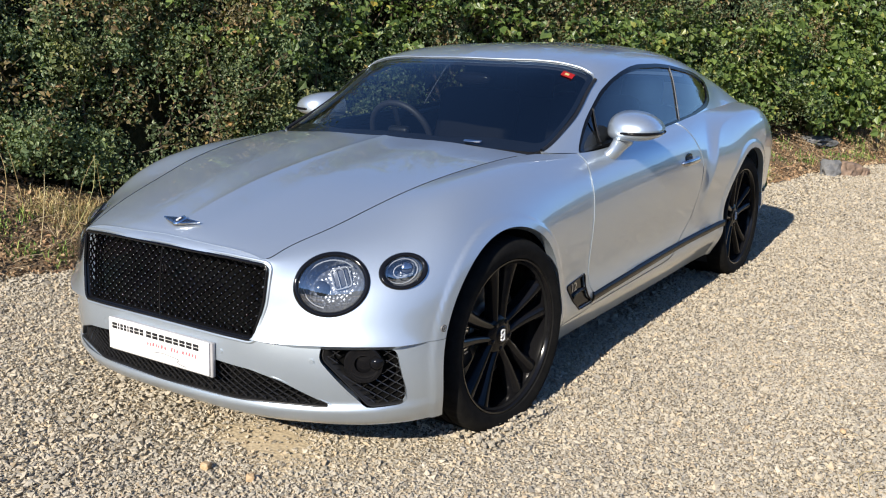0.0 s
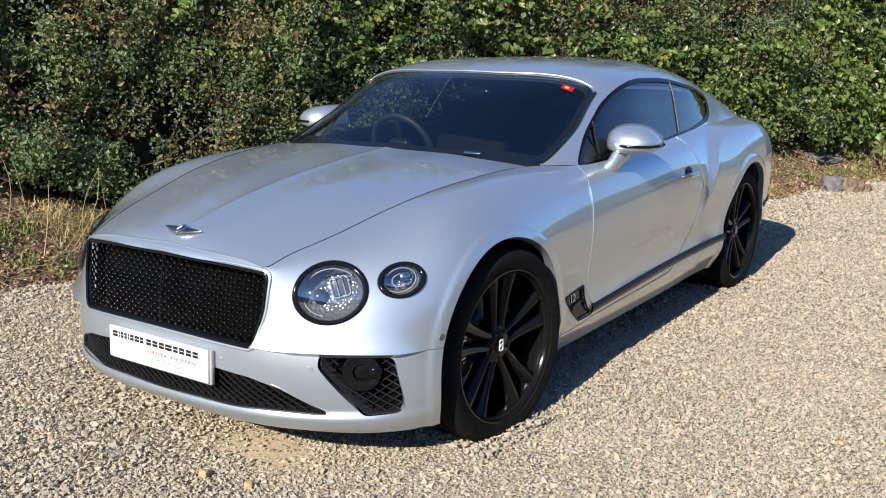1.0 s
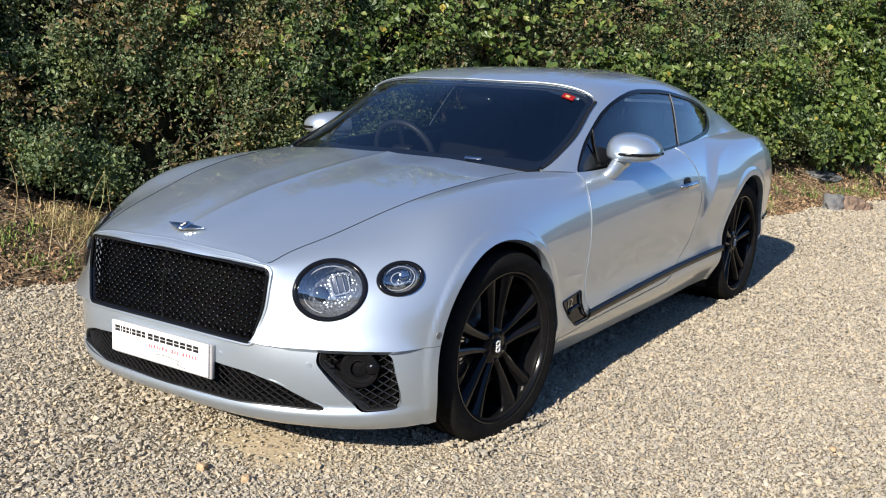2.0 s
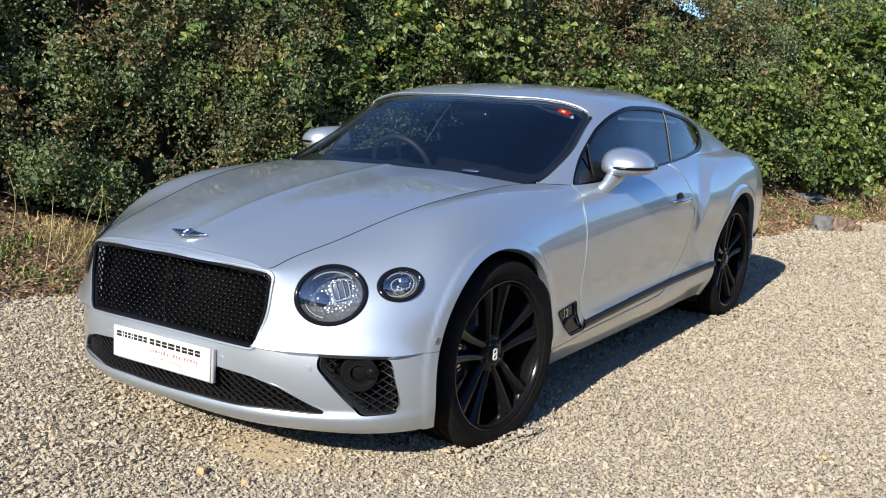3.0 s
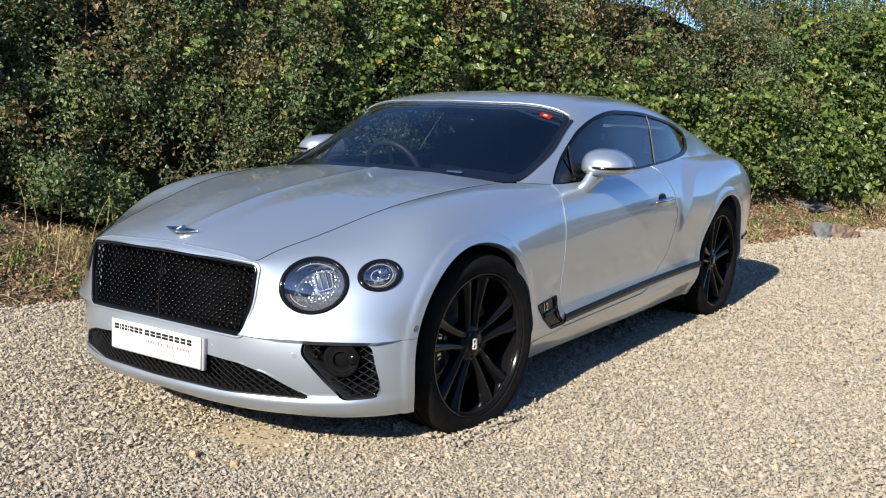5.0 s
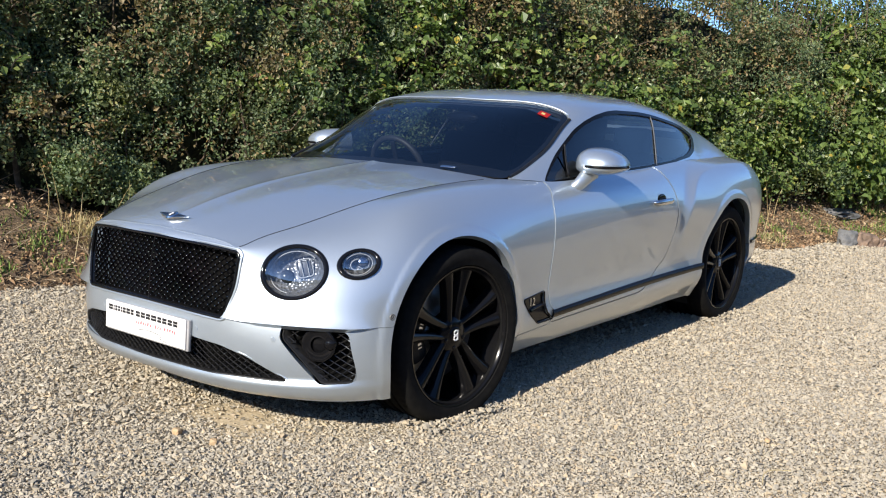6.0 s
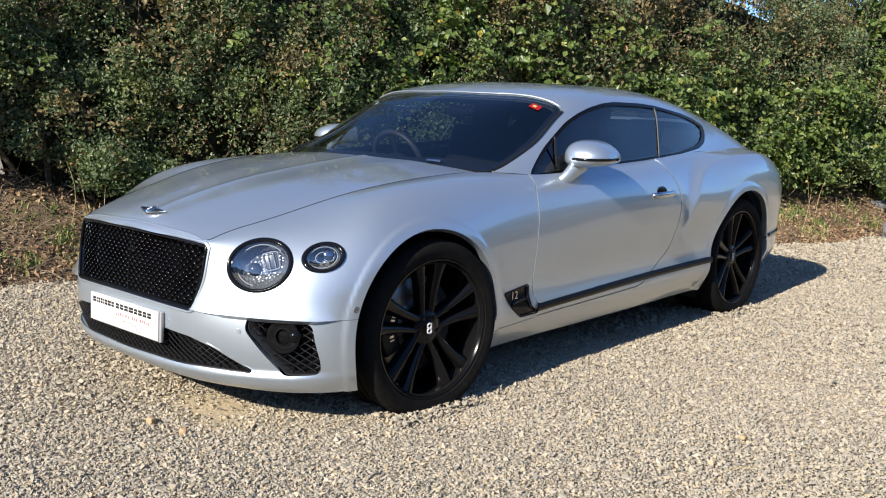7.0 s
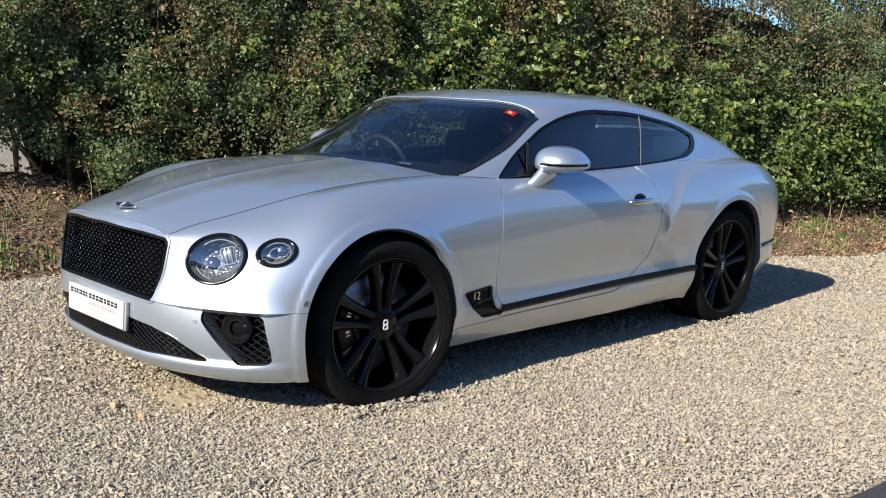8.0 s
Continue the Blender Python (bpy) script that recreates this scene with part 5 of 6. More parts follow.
def fast_mesh(name, verts, faces, mats, parent=None, label="", smooth=False, index=None):
    """A large mesh from arrays; faces is (n, k)."""
    verts, faces = np.asarray(verts, np.float32).reshape(-1, 3), np.asarray(faces, np.int32)
    me = bpy.data.meshes.new(name)
    me.vertices.add(len(verts))
    me.vertices.foreach_set("co", verts.ravel())
    n, k = faces.shape
    me.loops.add(n * k)
    me.loops.foreach_set("vertex_index", faces.ravel())
    me.polygons.add(n)
    me.polygons.foreach_set("loop_start", np.arange(n, dtype=np.int32) * k)
    me.polygons.foreach_set("use_smooth", np.full(n, smooth))
    for m in mats if isinstance(mats, (list, tuple)) else [mats]:
        me.materials.append(m)
    if index is not None:
        me.polygons.foreach_set("material_index", np.asarray(index, np.int32))
    me.update(calc_edges=True)
    ob = new(name, me)
    ob.parent = parent
    return tagged(ob, label)


def island(m, stops):
    g = m.node_tree.nodes.new("ShaderNodeNewGeometry")
    return ramp(m, g.outputs["Random Per Island"], stops)


def wob(x, y, z=0.0, f=1.0):
    return noise.noise(Vector((x * f, y * f, z * f)))


def edge_y(x):
    """Line where gravel meets the verge."""
    return 2.75 - 0.41 * x + 0.10 * np.sin(x * 1.7) + 0.05 * np.sin(x * 4.3 + 1)


def bank(x):
    """How high the verge rises at the hedge's foot."""
    return 0.16 + 0.54 * np.clip((1.9 - x) / 1.6, 0, 1) ** 1.3 + 0.30 * np.clip((x - 4.6) / 2.2, 0, 1)


def face_y(x):
    """Face of the hedge."""
    return 3.62 - 0.435 * x


# ground sheet
GROUND = material("gravel_bed", (0.34, 0.30, 0.24), 0.95)
mid = noise_tex(GROUND, 22.0, 4.0, 0.6)
wide = noise_tex(GROUND, 0.9, 3.0, 0.5)
cells = node(GROUND, "ShaderNodeTexVoronoi", Scale=62.0)
tc = GROUND.node_tree.nodes.new("ShaderNodeTexCoord")
link(GROUND, tc.outputs["Object"], cells.inputs["Vector"])
pebble = ramp(GROUND, cells.outputs["Color"], [(0.0, (0.21, 0.175, 0.125)), (0.35, (0.33, 0.285, 0.21)), (0.7, (0.41, 0.355, 0.265)), (1.0, (0.53, 0.47, 0.37))])
tone = ramp(GROUND, wide.outputs["Fac"], [(0.35, (0.86, 0.84, 0.80)), (0.65, (1.0, 0.97, 0.92))])
col = mixed(GROUND, 1.0, pebble, tone, "MULTIPLY")
sand = ramp(GROUND, mid.outputs["Fac"], [(0.3, (0.47, 0.375, 0.24)), (0.7, (0.60, 0.50, 0.34))])
# a bare sandy patch before the nose and a few faint ones
sep = GROUND.node_tree.nodes.new("ShaderNodeVectorMath")
sep.operation = "DISTANCE"
warp = node(GROUND, "ShaderNodeTexNoise", Scale=5.0, Detail=3.0)
link(GROUND, tc.outputs["Object"], warp.inputs["Vector"])
addv = GROUND.node_tree.nodes.new("ShaderNodeVectorMath")
addv.operation = "MULTIPLY_ADD"
addv.inputs[1].default_value = (0.45, 0.45, 0)
link(GROUND, warp.outputs["Color"], addv.inputs[0])
link(GROUND, tc.outputs["Object"], addv.inputs[2])
longer = GROUND.node_tree.nodes.new("ShaderNodeVectorMath")
longer.operation = "MULTIPLY"
longer.inputs[1].default_value = (1.6, 0.85, 0.0)
link(GROUND, addv.outputs[0], longer.inputs[0])
link(GROUND, longer.outputs[0], sep.inputs[0])
sep.inputs[1].default_value = (-0.632, -0.047, 0.0)
mask = ramp(GROUND, sep.outputs["Value"], [(0.0, (1, 1, 1)), (0.20, (0.75, 0.75, 0.75)), (0.42, (0, 0, 0))])
link(GROUND, mixed(GROUND, mask, col, sand), bsdf(GROUND).inputs["Base Color"])
bumpy(GROUND, cells.outputs["Distance"], 0.9, 0.012)
firm = GROUND.node_tree.nodes.new("ShaderNodeMath")
firm.operation = "MULTIPLY_ADD"
firm.inputs[1].default_value, firm.inputs[2].default_value = -0.75, 0.9
link(GROUND, mask, firm.inputs[0])
for bump in [n for n in GROUND.node_tree.nodes if n.bl_idname == "ShaderNodeBump"]:
    link(GROUND, firm.outputs[0], bump.inputs["Strength"])
xs = np.concatenate([[-400, -60, -12], np.linspace(-5, 12, 69), [30, 90, 400]])
ys = np.concatenate([[-400, -60, -12], np.linspace(-6, 6, 49), [30, 90, 400]])
gx, gy = np.meshgrid(xs, ys, indexing="ij")
gz = np.where((np.abs(gx) < 13) & (np.abs(gy) < 13), 0.006 * np.sin(gx * 2.1 + gy) * np.sin(gy * 1.7 - gx * 0.6), 0) - 0.006
i = np.arange(gx.size).reshape(gx.shape)
quads = np.stack([i[:-1, :-1], i[1:, :-1], i[1:, 1:], i[:-1, 1:]], -1).reshape(-1, 4)
tagged(fast_mesh("ground", np.stack([gx, gy, gz], -1), quads, GROUND, smooth=True), "pale beige gravel yard with a sandy patch", "ground", kind="structure")

# road edge
ROAD = material("asphalt", (0.05, 0.05, 0.05), 0.85)
rn = noise_tex(ROAD, 160.0, 2.0)
link(ROAD, ramp(ROAD, rn.outputs["Fac"], [(0.3, (0.030, 0.030, 0.031)), (0.72, (0.085, 0.083, 0.08))]), bsdf(ROAD).inputs["Base Color"])
bumpy(ROAD, rn.outputs["Fac"], 0.6, 0.004)
rx = np.linspace(-14, 20, 120)
ry = -2.54 - 0.24 * rx + 0.02 * np.sin(rx * 9) + 0.015 * np.sin(rx * 23)
v = np.concatenate([np.c_[rx, ry, np.full(120, 0.000)], np.c_[rx, ry - 0.02, np.full(120, 0.014)], np.c_[rx - 1.5, ry - 6.0, np.full(120, 0.014)]])
f = np.array([(k * 120 + j, (k + 1) * 120 + j, (k + 1) * 120 + j + 1, k * 120 + j + 1) for k in range(2) for j in range(119)])
tagged(fast_mesh("road", v, f, ROAD), "dark asphalt lane edge beside the gravel", "road", kind="structure")

# loose stones
STONE = material("gravel_stone", (0.45, 0.42, 0.36), 0.88)
sc = island(STONE, [(0.0, (0.21, 0.19, 0.155)), (0.14, (0.30, 0.275, 0.225)), (0.28, (0.35, 0.325, 0.275)), (0.42, (0.405, 0.355, 0.265)), (0.60, (0.43, 0.385, 0.305)), (0.76, (0.485, 0.415, 0.30)), (0.88, (0.46, 0.345, 0.205)), (1.0, (0.57, 0.51, 0.41))])
sn = noise_tex(STONE, 130.0, 2.0)
link(STONE, mixed(STONE, 0.35, sc, ramp(STONE, sn.outputs["Fac"], [(0.3, (0.285, 0.25, 0.195)), (0.7, (0.52, 0.47, 0.375))])), bsdf(STONE).inputs["Base Color"])
OCTA = np.array([(1, 0.15, 0.1), (-1, -0.1, 0.15), (0.1, 1, -0.15), (-0.15, -1, 0.1), (0.1, 0.1, 1), (0, -0.1, -1)], float) * 1.25
OCTA_F = np.array([(0, 2, 4), (2, 1, 4), (1, 3, 4), (3, 0, 4), (2, 0, 5), (1, 2, 5), (3, 1, 5), (0, 3, 5)])


def turns(n):
    q = rg.normal(size=(n, 4))
    q /= np.linalg.norm(q, axis=1)[:, None]
    w, x, y, z = q.T
    return np.stack([1 - 2 * (y * y + z * z), 2 * (x * y - z * w), 2 * (x * z + y * w), 2 * (x * y + z * w), 1 - 2 * (x * x + z * z), 2 * (y * z - x * w), 2 * (x * z - y * w), 2 * (y * z + x * w), 1 - 2 * (x * x + y * y)], 1).reshape(n, 3, 3)


def stones(x0, x1, y0, y1, step, size, heap=0.0):
    nx, ny = int((x1 - x0) / step), int((y1 - y0) / step)
    gx, gy = np.meshgrid(np.arange(nx), np.arange(ny), indexing="ij")
    p = np.stack([x0 + (gx.ravel() + rg.uniform(-0.5, 1.0, gx.size)) * step, y0 + (gy.ravel() + rg.uniform(-0.5, 1.0, gx.size)) * step], 1)
    ok = (p[:, 1] < edge_y(p[:, 0]) + rg.normal(0, 0.09, len(p))) & (p[:, 1] > -2.50 - 0.24 * p[:, 0] + rg.normal(0, 0.035, len(p)))
    bare = np.hypot((p[:, 0] + 0.64) * 1.5, (p[:, 1] + 0.27) * 0.8) + 0.12 * np.sin(p[:, 0] * 9) * np.sin(p[:, 1] * 7)
    ok &= rg.uniform(size=len(p)) < np.clip((bare - 0.05) / 0.28, 0.16, 1)
    behind = (p[:, 0] > 0.5) & (p[:, 0] < 4.2) & (p[:, 1] > 0.2) | (np.abs(p[:, 1]) < 0.5) & (p[:, 0] > -0.3) & (p[:, 0] < 3.5)
    ok &= ~behind | (rg.uniform(size=len(p)) < 0.35)
    p = p[ok]
    n = len(p)
    s = size * np.exp(rg.normal(0, 0.30, n))
    dims = np.stack([s * rg.uniform(0.7, 1.3, n), s * rg.uniform(0.6, 1.0, n), s * rg.uniform(0.4, 0.8, n)], 1) * 0.5
    v = OCTA[None] * dims[:, None] * rg.uniform(0.75, 1.1, (n, 6, 1))
    v = v + rg.normal(0, 0.12, (n, 6, 3)) * s[:, None, None]
    v = np.einsum("nij,nkj->nki", turns(n), v)
    v[..., 2] *= 0.8
    v[..., :2] += p[:, None]
    v[..., 2] += (s * rg.uniform(0.02, 0.34, n) + heap * rg.uniform(0, 1, n))[:, None] - 0.003
    f = (np.arange(n)[:, None, None] * 6 + OCTA_F[None]).reshape(-1, 3)
    v = v.reshape(-1, 3)
    nz = np.cross(v[f[:, 1]] - v[f[:, 0]], v[f[:, 2]] - v[f[:, 0]])
    return v, f[nz[:, 2] > -0.30 * np.linalg.norm(nz, axis=1)]


parts_v, parts_f, k = [], [], 0
for a in ((-2.6, 1.6, -2.9, 0.0, 0.0104, 0.0120), (-2.6, 0.2, 0.0, 3.2, 0.0150, 0.0145), (1.6, 4.6, -3.4, -0.7, 0.0124, 0.0135), (0.2, 6.5, -0.7, 2.9, 0.022, 0.0195), (4.6, 9.5, -4.5, -0.7, 0.0180, 0.0158), (6.5, 10.5, -0.7, 0.3, 0.026, 0.022), (-0.24, 0.24, -1.02, -0.66, 0.0125, 0.016, 0.022), (2.61, 3.09, -1.02, -0.64, 0.0135, 0.016, 0.022)):
    v, f = stones(*a)
    parts_v.append(v)
    parts_f.append(f + k)
    k += len(v)
tagged(fast_mesh("gravel", np.concatenate(parts_v), np.concatenate(parts_f), STONE), "loose pale crushed-stone gravel covering the yard", "gravel", kind="stuff")

# verge bank of bare earth and litter
EARTH = material("litter_earth", (0.12, 0.08, 0.05), 0.95)
e1n, e2n = noise_tex(EARTH, 7.0, 5.0, 0.65), noise_tex(EARTH, 60.0, 3.0, 0.7)
ec = mixed(EARTH, 0.5, ramp(EARTH, e1n.outputs["Fac"], [(0.3, (0.06, 0.042, 0.028)), (0.5, (0.17, 0.115, 0.07)), (0.7, (0.31, 0.23, 0.14))]), ramp(EARTH, e2n.outputs["Fac"], [(0.3, (0.06, 0.04, 0.025)), (0.7, (0.30, 0.22, 0.13))]))
link(EARTH, ec, bsdf(EARTH).inputs["Base Color"])
bumpy(EARTH, e2n.outputs["Fac"], 1.0, 0.02)
vx = np.linspace(-9, 13, 260)
vt = np.linspace(0, 1, 16)
V = np.zeros((260, 16, 3))
for a, x in enumerate(vx):
    y0, y1 = edge_y(x) - 0.05, face_y(x) + 0.9
    for b, t in enumerate(vt):
        y = y0 + t * (y1 - y0)
        rise = float(bank(x)) * min(1, t * 1.5) ** 1.4 * (1 - 0.4 * max(0.0, t - 0.72) / 0.28)
        V[a, b] = (x, y, -0.01 + rise + (0.06 * wob(x, y, 0, 2.2) + 0.035 * wob(x, y, 5, 7)) * min(1, t * 6))
i = np.arange(260 * 16).reshape(260, 16)
quads = np.stack([i[:-1, :-1], i[1:, :-1], i[1:, 1:], i[:-1, 1:]], -1).reshape(-1, 4)
tagged(fast_mesh("verge", V, quads, EARTH, smooth=True), "brown verge of bare earth and leaf litter below the hedge", "verge", kind="structure")


def verge_z(x, y):
    t = (y - edge_y(x) + 0.05) / (face_y(x) + 0.95 - edge_y(x))
    return -0.01 + bank(x) * np.clip(t * 1.5, 0, 1) ** 1.4


# fallen leaves and twigs
LITTER = material("dead_leaves", (0.2, 0.12, 0.06), 0.8)
link(LITTER, island(LITTER, [(0.0, (0.08, 0.055, 0.035)), (0.3, (0.18, 0.115, 0.065)), (0.6, (0.33, 0.205, 0.115)), (0.82, (0.37, 0.255, 0.145)), (1.0, (0.47, 0.38, 0.25))]), bsdf(LITTER).inputs["Base Color"])


def leaf_cards(pos, size, out=None, spread=1.0, wide=0.62, fold=0.35):
    """Folded rhombic leaves at pos, facing roughly along out."""
    n = len(pos)
    size = np.broadcast_to(size, (n,))
    nrm = rg.normal(size=(n, 3)) * spread
    if out is not None:
        nrm = nrm + out
    nrm /= np.linalg.norm(nrm, axis=1)[:, None]
    a = np.cross(nrm, rg.normal(size=(n, 3)))
    a /= np.linalg.norm(a, axis=1)[:, None] + 1e-9
    b = np.cross(nrm, a)
    L, W = (size * 0.5)[:, None], (size * 0.5 * wide)[:, None]
    base, tip = pos - a * L, pos + a * L - nrm * L * 0.25
    lift = nrm * W * fold
    mid0 = pos - a * L * 0.12
    l1, r1 = mid0 + b * W + lift, mid0 - b * W + lift
    l2, r2 = pos + a * L * 0.5 + b * W * 0.62 + lift * 0.5, pos + a * L * 0.5 - b * W * 0.62 + lift * 0.5
    v = np.stack([base, r1, r2, tip, l2, l1], 1).reshape(-1, 3)
    k = np.arange(n)[:, None] * 6
    f = np.concatenate([k + np.array([[0, 1, 2, 3]]), k + np.array([[0, 3, 4, 5]])])
    return v, f


n = 34000
lx = rg.uniform(-3, 11, n)
t = rg.beta(1.1, 1.3, n)
ly = edge_y(lx) - 0.06 + t * (face_y(lx) + 0.5 - edge_y(lx))
pos = np.c_[lx, ly, verge_z(lx, ly) + 0.012 + 0.02 * rg.uniform(size=n)]
big = rg.uniform(size=n) < 0.10
v, f = leaf_cards(pos, np.where(big, rg.uniform(0.035, 0.065, n), rg.uniform(0.014, 0.036, n)), np.array([0, 0, 1.0]), 0.8)
tagged(fast_mesh("leaf_litter", v, f, LITTER), "dry brown fallen leaves on the verge", "leaf litter", kind="stuff")

# dry and green grass
STRAW = material("dry_grass", (0.42, 0.34, 0.17), 0.8)
link(STRAW, island(STRAW, [(0.0, (0.32, 0.23, 0.10)), (0.5, (0.52, 0.41, 0.20)), (0.8, (0.66, 0.56, 0.33)), (0.9, (0.30, 0.32, 0.10)), (1.0, (0.24, 0.28, 0.08))]), bsdf(STRAW).inputs["Base Color"])
GRASS = material("green_grass", (0.09, 0.15, 0.03), 0.7)
link(GRASS, island(GRASS, [(0.0, (0.07, 0.13, 0.025)), (0.6, (0.15, 0.25, 0.05)), (1.0, (0.30, 0.34, 0.09))]), bsdf(GRASS).inputs["Base Color"])


def blades(px, py, pz, h, lean, width):
    n = len(px)
    a = rg.uniform(0, math.tau, n)
    d = np.stack([np.cos(a), np.sin(a), np.zeros(n)], 1)
    s = np.stack([-np.sin(a), np.cos(a), np.zeros(n)], 1) * width
    p = np.stack([px, py, pz], 1)
    m = p + d * (h * lean * 0.35)[:, None] + np.array([0, 0, 1.0]) * (h * 0.6)[:, None]
    e = p + d * (h * lean)[:, None] + np.array([0, 0, 1.0]) * (h * (1 - 0.35 * lean))[:, None]
    v = np.stack([p - s, p + s, m + s * 0.8, e, m - s * 0.8], 1).reshape(-1, 3)
    k = np.arange(n)[:, None] * 5
    return v, np.concatenate([k + np.array([[0, 1, 2, 4]]), k + np.array([[4, 2, 3, 3]])])[:, :4]


def tufts(name, label, cat, mat, centres, per, h, lean, width, spread):
    cx = np.repeat(centres[:, 0], per) + rg.normal(0, spread, len(centres) * per)
    cy = np.repeat(centres[:, 1], per) + rg.normal(0, spread, len(centres) * per)
    n = len(cx)
    hh = h * rg.uniform(0.4, 1.2, n)
    v, f = blades(cx, cy, verge_z(cx, cy) - 0.01, hh, rg.uniform(0.2, 1.2, n) * lean, width)
    f = f[(f[:, 2] != f[:, 3])]
    tri = np.arange(n)[:, None] * 5 + np.array([[4, 2, 3]])
    fm = np.concatenate([f[:, [0, 1, 2]], f[:, [0, 2, 3]], tri])
    return tagged(fast_mesh(name, v, fm, mat), label, cat, kind="stuff")


cx = np.concatenate([rg.uniform(0.5, 1.6, 10), rg.uniform(1.5, 10, 50), rg.uniform(0.75, 1.35, 26)])
cen = np.c_[cx, edge_y(cx) + np.concatenate([rg.uniform(0.10, 0.95, 60), rg.uniform(0.56, 0.82, 26)])]
tufts("dry_grass", "dry straw-coloured grass tufts on the verge", "grass", STRAW, cen[np.array([k > 59 or wob(x, y, 1.0, 1.9) > 0.05 for k, (x, y) in enumerate(cen)])], 36, 0.16, 1.6, 0.0022, 0.07)
cx = np.concatenate([rg.uniform(-2.4, 1.4, 34), rg.uniform(4.5, 10, 50)])
cen = np.c_[cx, edge_y(cx) + rg.uniform(0.10, 0.80, 84)]
tufts("green_grass", "small green grass and weed tufts on the verge", "grass", GRASS, cen, 44, 0.105, 1.0, 0.0042, 0.055)
# tall dry stalks left standing at the hedge's foot
stalks = []
for x in np.concatenate([rg.uniform(-0.6, 1.9, 22), rg.uniform(6.0, 10.0, 10)]):
    y = float(edge_y(x)) + rg.uniform(0.25, 0.80)
    a = np.array([x, y, float(verge_z(x, y)) - 0.01])
    b = a + np.array([rg.normal(0, 0.12), rg.normal(-0.04, 0.08), rg.uniform(0.25, 0.62)])
    m = (a + b) / 2 + rg.normal(0, 0.025, 3)
    stalks.append(tube(curve_through([a, m, b], 6), np.linspace(0.0030, 0.0014, 6), 4))
tagged(mesh_ob("dry_stalks", *joined(stalks), STRAW), "tall dry stalks standing in the verge", "stalks", kind="stuff")

# dead twigs strewn over the verge
TWIG = vary(material("dead_twig", (0.26, 0.20, 0.13), 0.85), 40, (0.14, 0.10, 0.065), (0.38, 0.31, 0.21), 0.3)
tw = []
for x in np.concatenate([rg.uniform(-2.4, 1.8, 230), rg.uniform(4.5, 10.5, 200)]):
    y = float(edge_y(x)) + rg.uniform(0.08, 0.95)
    a = rg.uniform(0, math.tau)
    ln = rg.uniform(0.08, 0.40)
    b = np.array([x + ln * math.cos(a), y + ln * math.sin(a)])
    p0 = np.array([x, y, float(verge_z(x, y)) + 0.012])
    p1 = np.array([b[0], b[1], float(verge_z(b[0], b[1])) + rg.uniform(0.015, 0.14)])
    m = (p0 + p1) / 2 + rg.normal(0, 0.02, 3)
    tw.append(tube([p0, m, p1], [0.004, 0.003, 0.0015], 4))
tagged(mesh_ob("twig_litter", *joined(tw), TWIG), "dead twigs and stalks strewn on the verge", "twigs", kind="stuff")

# stones lying on the verge
ROCK = vary(material("grey_rock", (0.30, 0.29, 0.28), 0.85), 9, (0.085, 0.09, 0.095), (0.20, 0.20, 0.20), 0.6, 0.02)
RUST_ROCK = vary(material("brown_rock", (0.30, 0.22, 0.17), 0.85), 9, (0.13, 0.095, 0.075), (0.30, 0.21, 0.15), 0.6, 0.02)
for x, y, dims, rot, mat, lab in ((7.60, -0.49, (0.115, 0.11, 0.105), 20, ROCK, "grey angular rock on the verge"), (7.68, -0.665, (0.115, 0.10, 0.095), -30, RUST_ROCK, "brownish angular rock beside a grey one"), (8.62, -0.12, (0.21, 0.13, 0.045), -35, ROCK, "flat grey slate on the verge"), (7.80, -0.775, (0.07, 0.06, 0.055), 0, RUST_ROCK, "small tan stone beside the larger rocks")):
    bm = bmesh.new()
    bmesh.ops.create_icosphere(bm, subdivisions=3, radius=1.0)
    for w in bm.verts:
        c = w.co.copy()
        k = 1 + 0.45 * noise.noise(c * 1.3 + Vector((x * 3, y, 0))) + 0.18 * noise.noise(c * 4 + Vector((x, 0, y)))
        c = Vector([max(-0.80, min(0.80, q)) for q in c]) * k * 1.15
        w.co = pose(x, y, float(verge_z(x, y)) + dims[2] * 0.55, 8, 5, rot) @ Vector((c.x * dims[0], c.y * dims[1], c.z * dims[2]))
    tagged(part("rock", bm, mat, None, smooth=False), lab, "rock")

OCHRE_ROCK = vary(material("ochre_stone", (0.5, 0.36, 0.2), 0.9), 40, (0.42, 0.28, 0.15), (0.60, 0.45, 0.28), 0.4, 0.006)
for x, y, dims, rot, lab in ((-0.905, -0.270, (0.021, 0.017, 0.014), 25, "ochre chip of stone on the gravel"), (-0.885, -0.462, (0.015, 0.014, 0.013), -40, "small orange stone on the gravel"), (0.62, -2.02, (0.017, 0.012, 0.010), 10, "small orange stone on the gravel")):
    bm = bmesh.new()
    bmesh.ops.create_icosphere(bm, subdivisions=2, radius=1.0)
    for w in bm.verts:
        c = w.co * (1 + 0.3 * noise.noise(w.co * 1.5 + Vector((x * 9, y * 7, 0))))
        c = Vector([max(-0.75, min(0.75, q)) for q in c]) * 1.2
        w.co = pose(x, y, 0.012, 12, 8, rot) @ Vector((c.x * dims[0], c.y * dims[1], c.z * dims[2]))
    tagged(part("stone", bm, OCHRE_ROCK, None, smooth=False), lab, "stone")
stalk = curve_through([(0.13, -2.17, 0.016), (0.20, -2.15, 0.030), (0.28, -2.16, 0.024), (0.34, -2.20, 0.014)], 14)
tagged(mesh_ob("dry_stalk", *tube(stalk, np.linspace(0.0022, 0.0012, 14), 6), STRAW), "thin pale dry stalk lying on the gravel", "stalk")

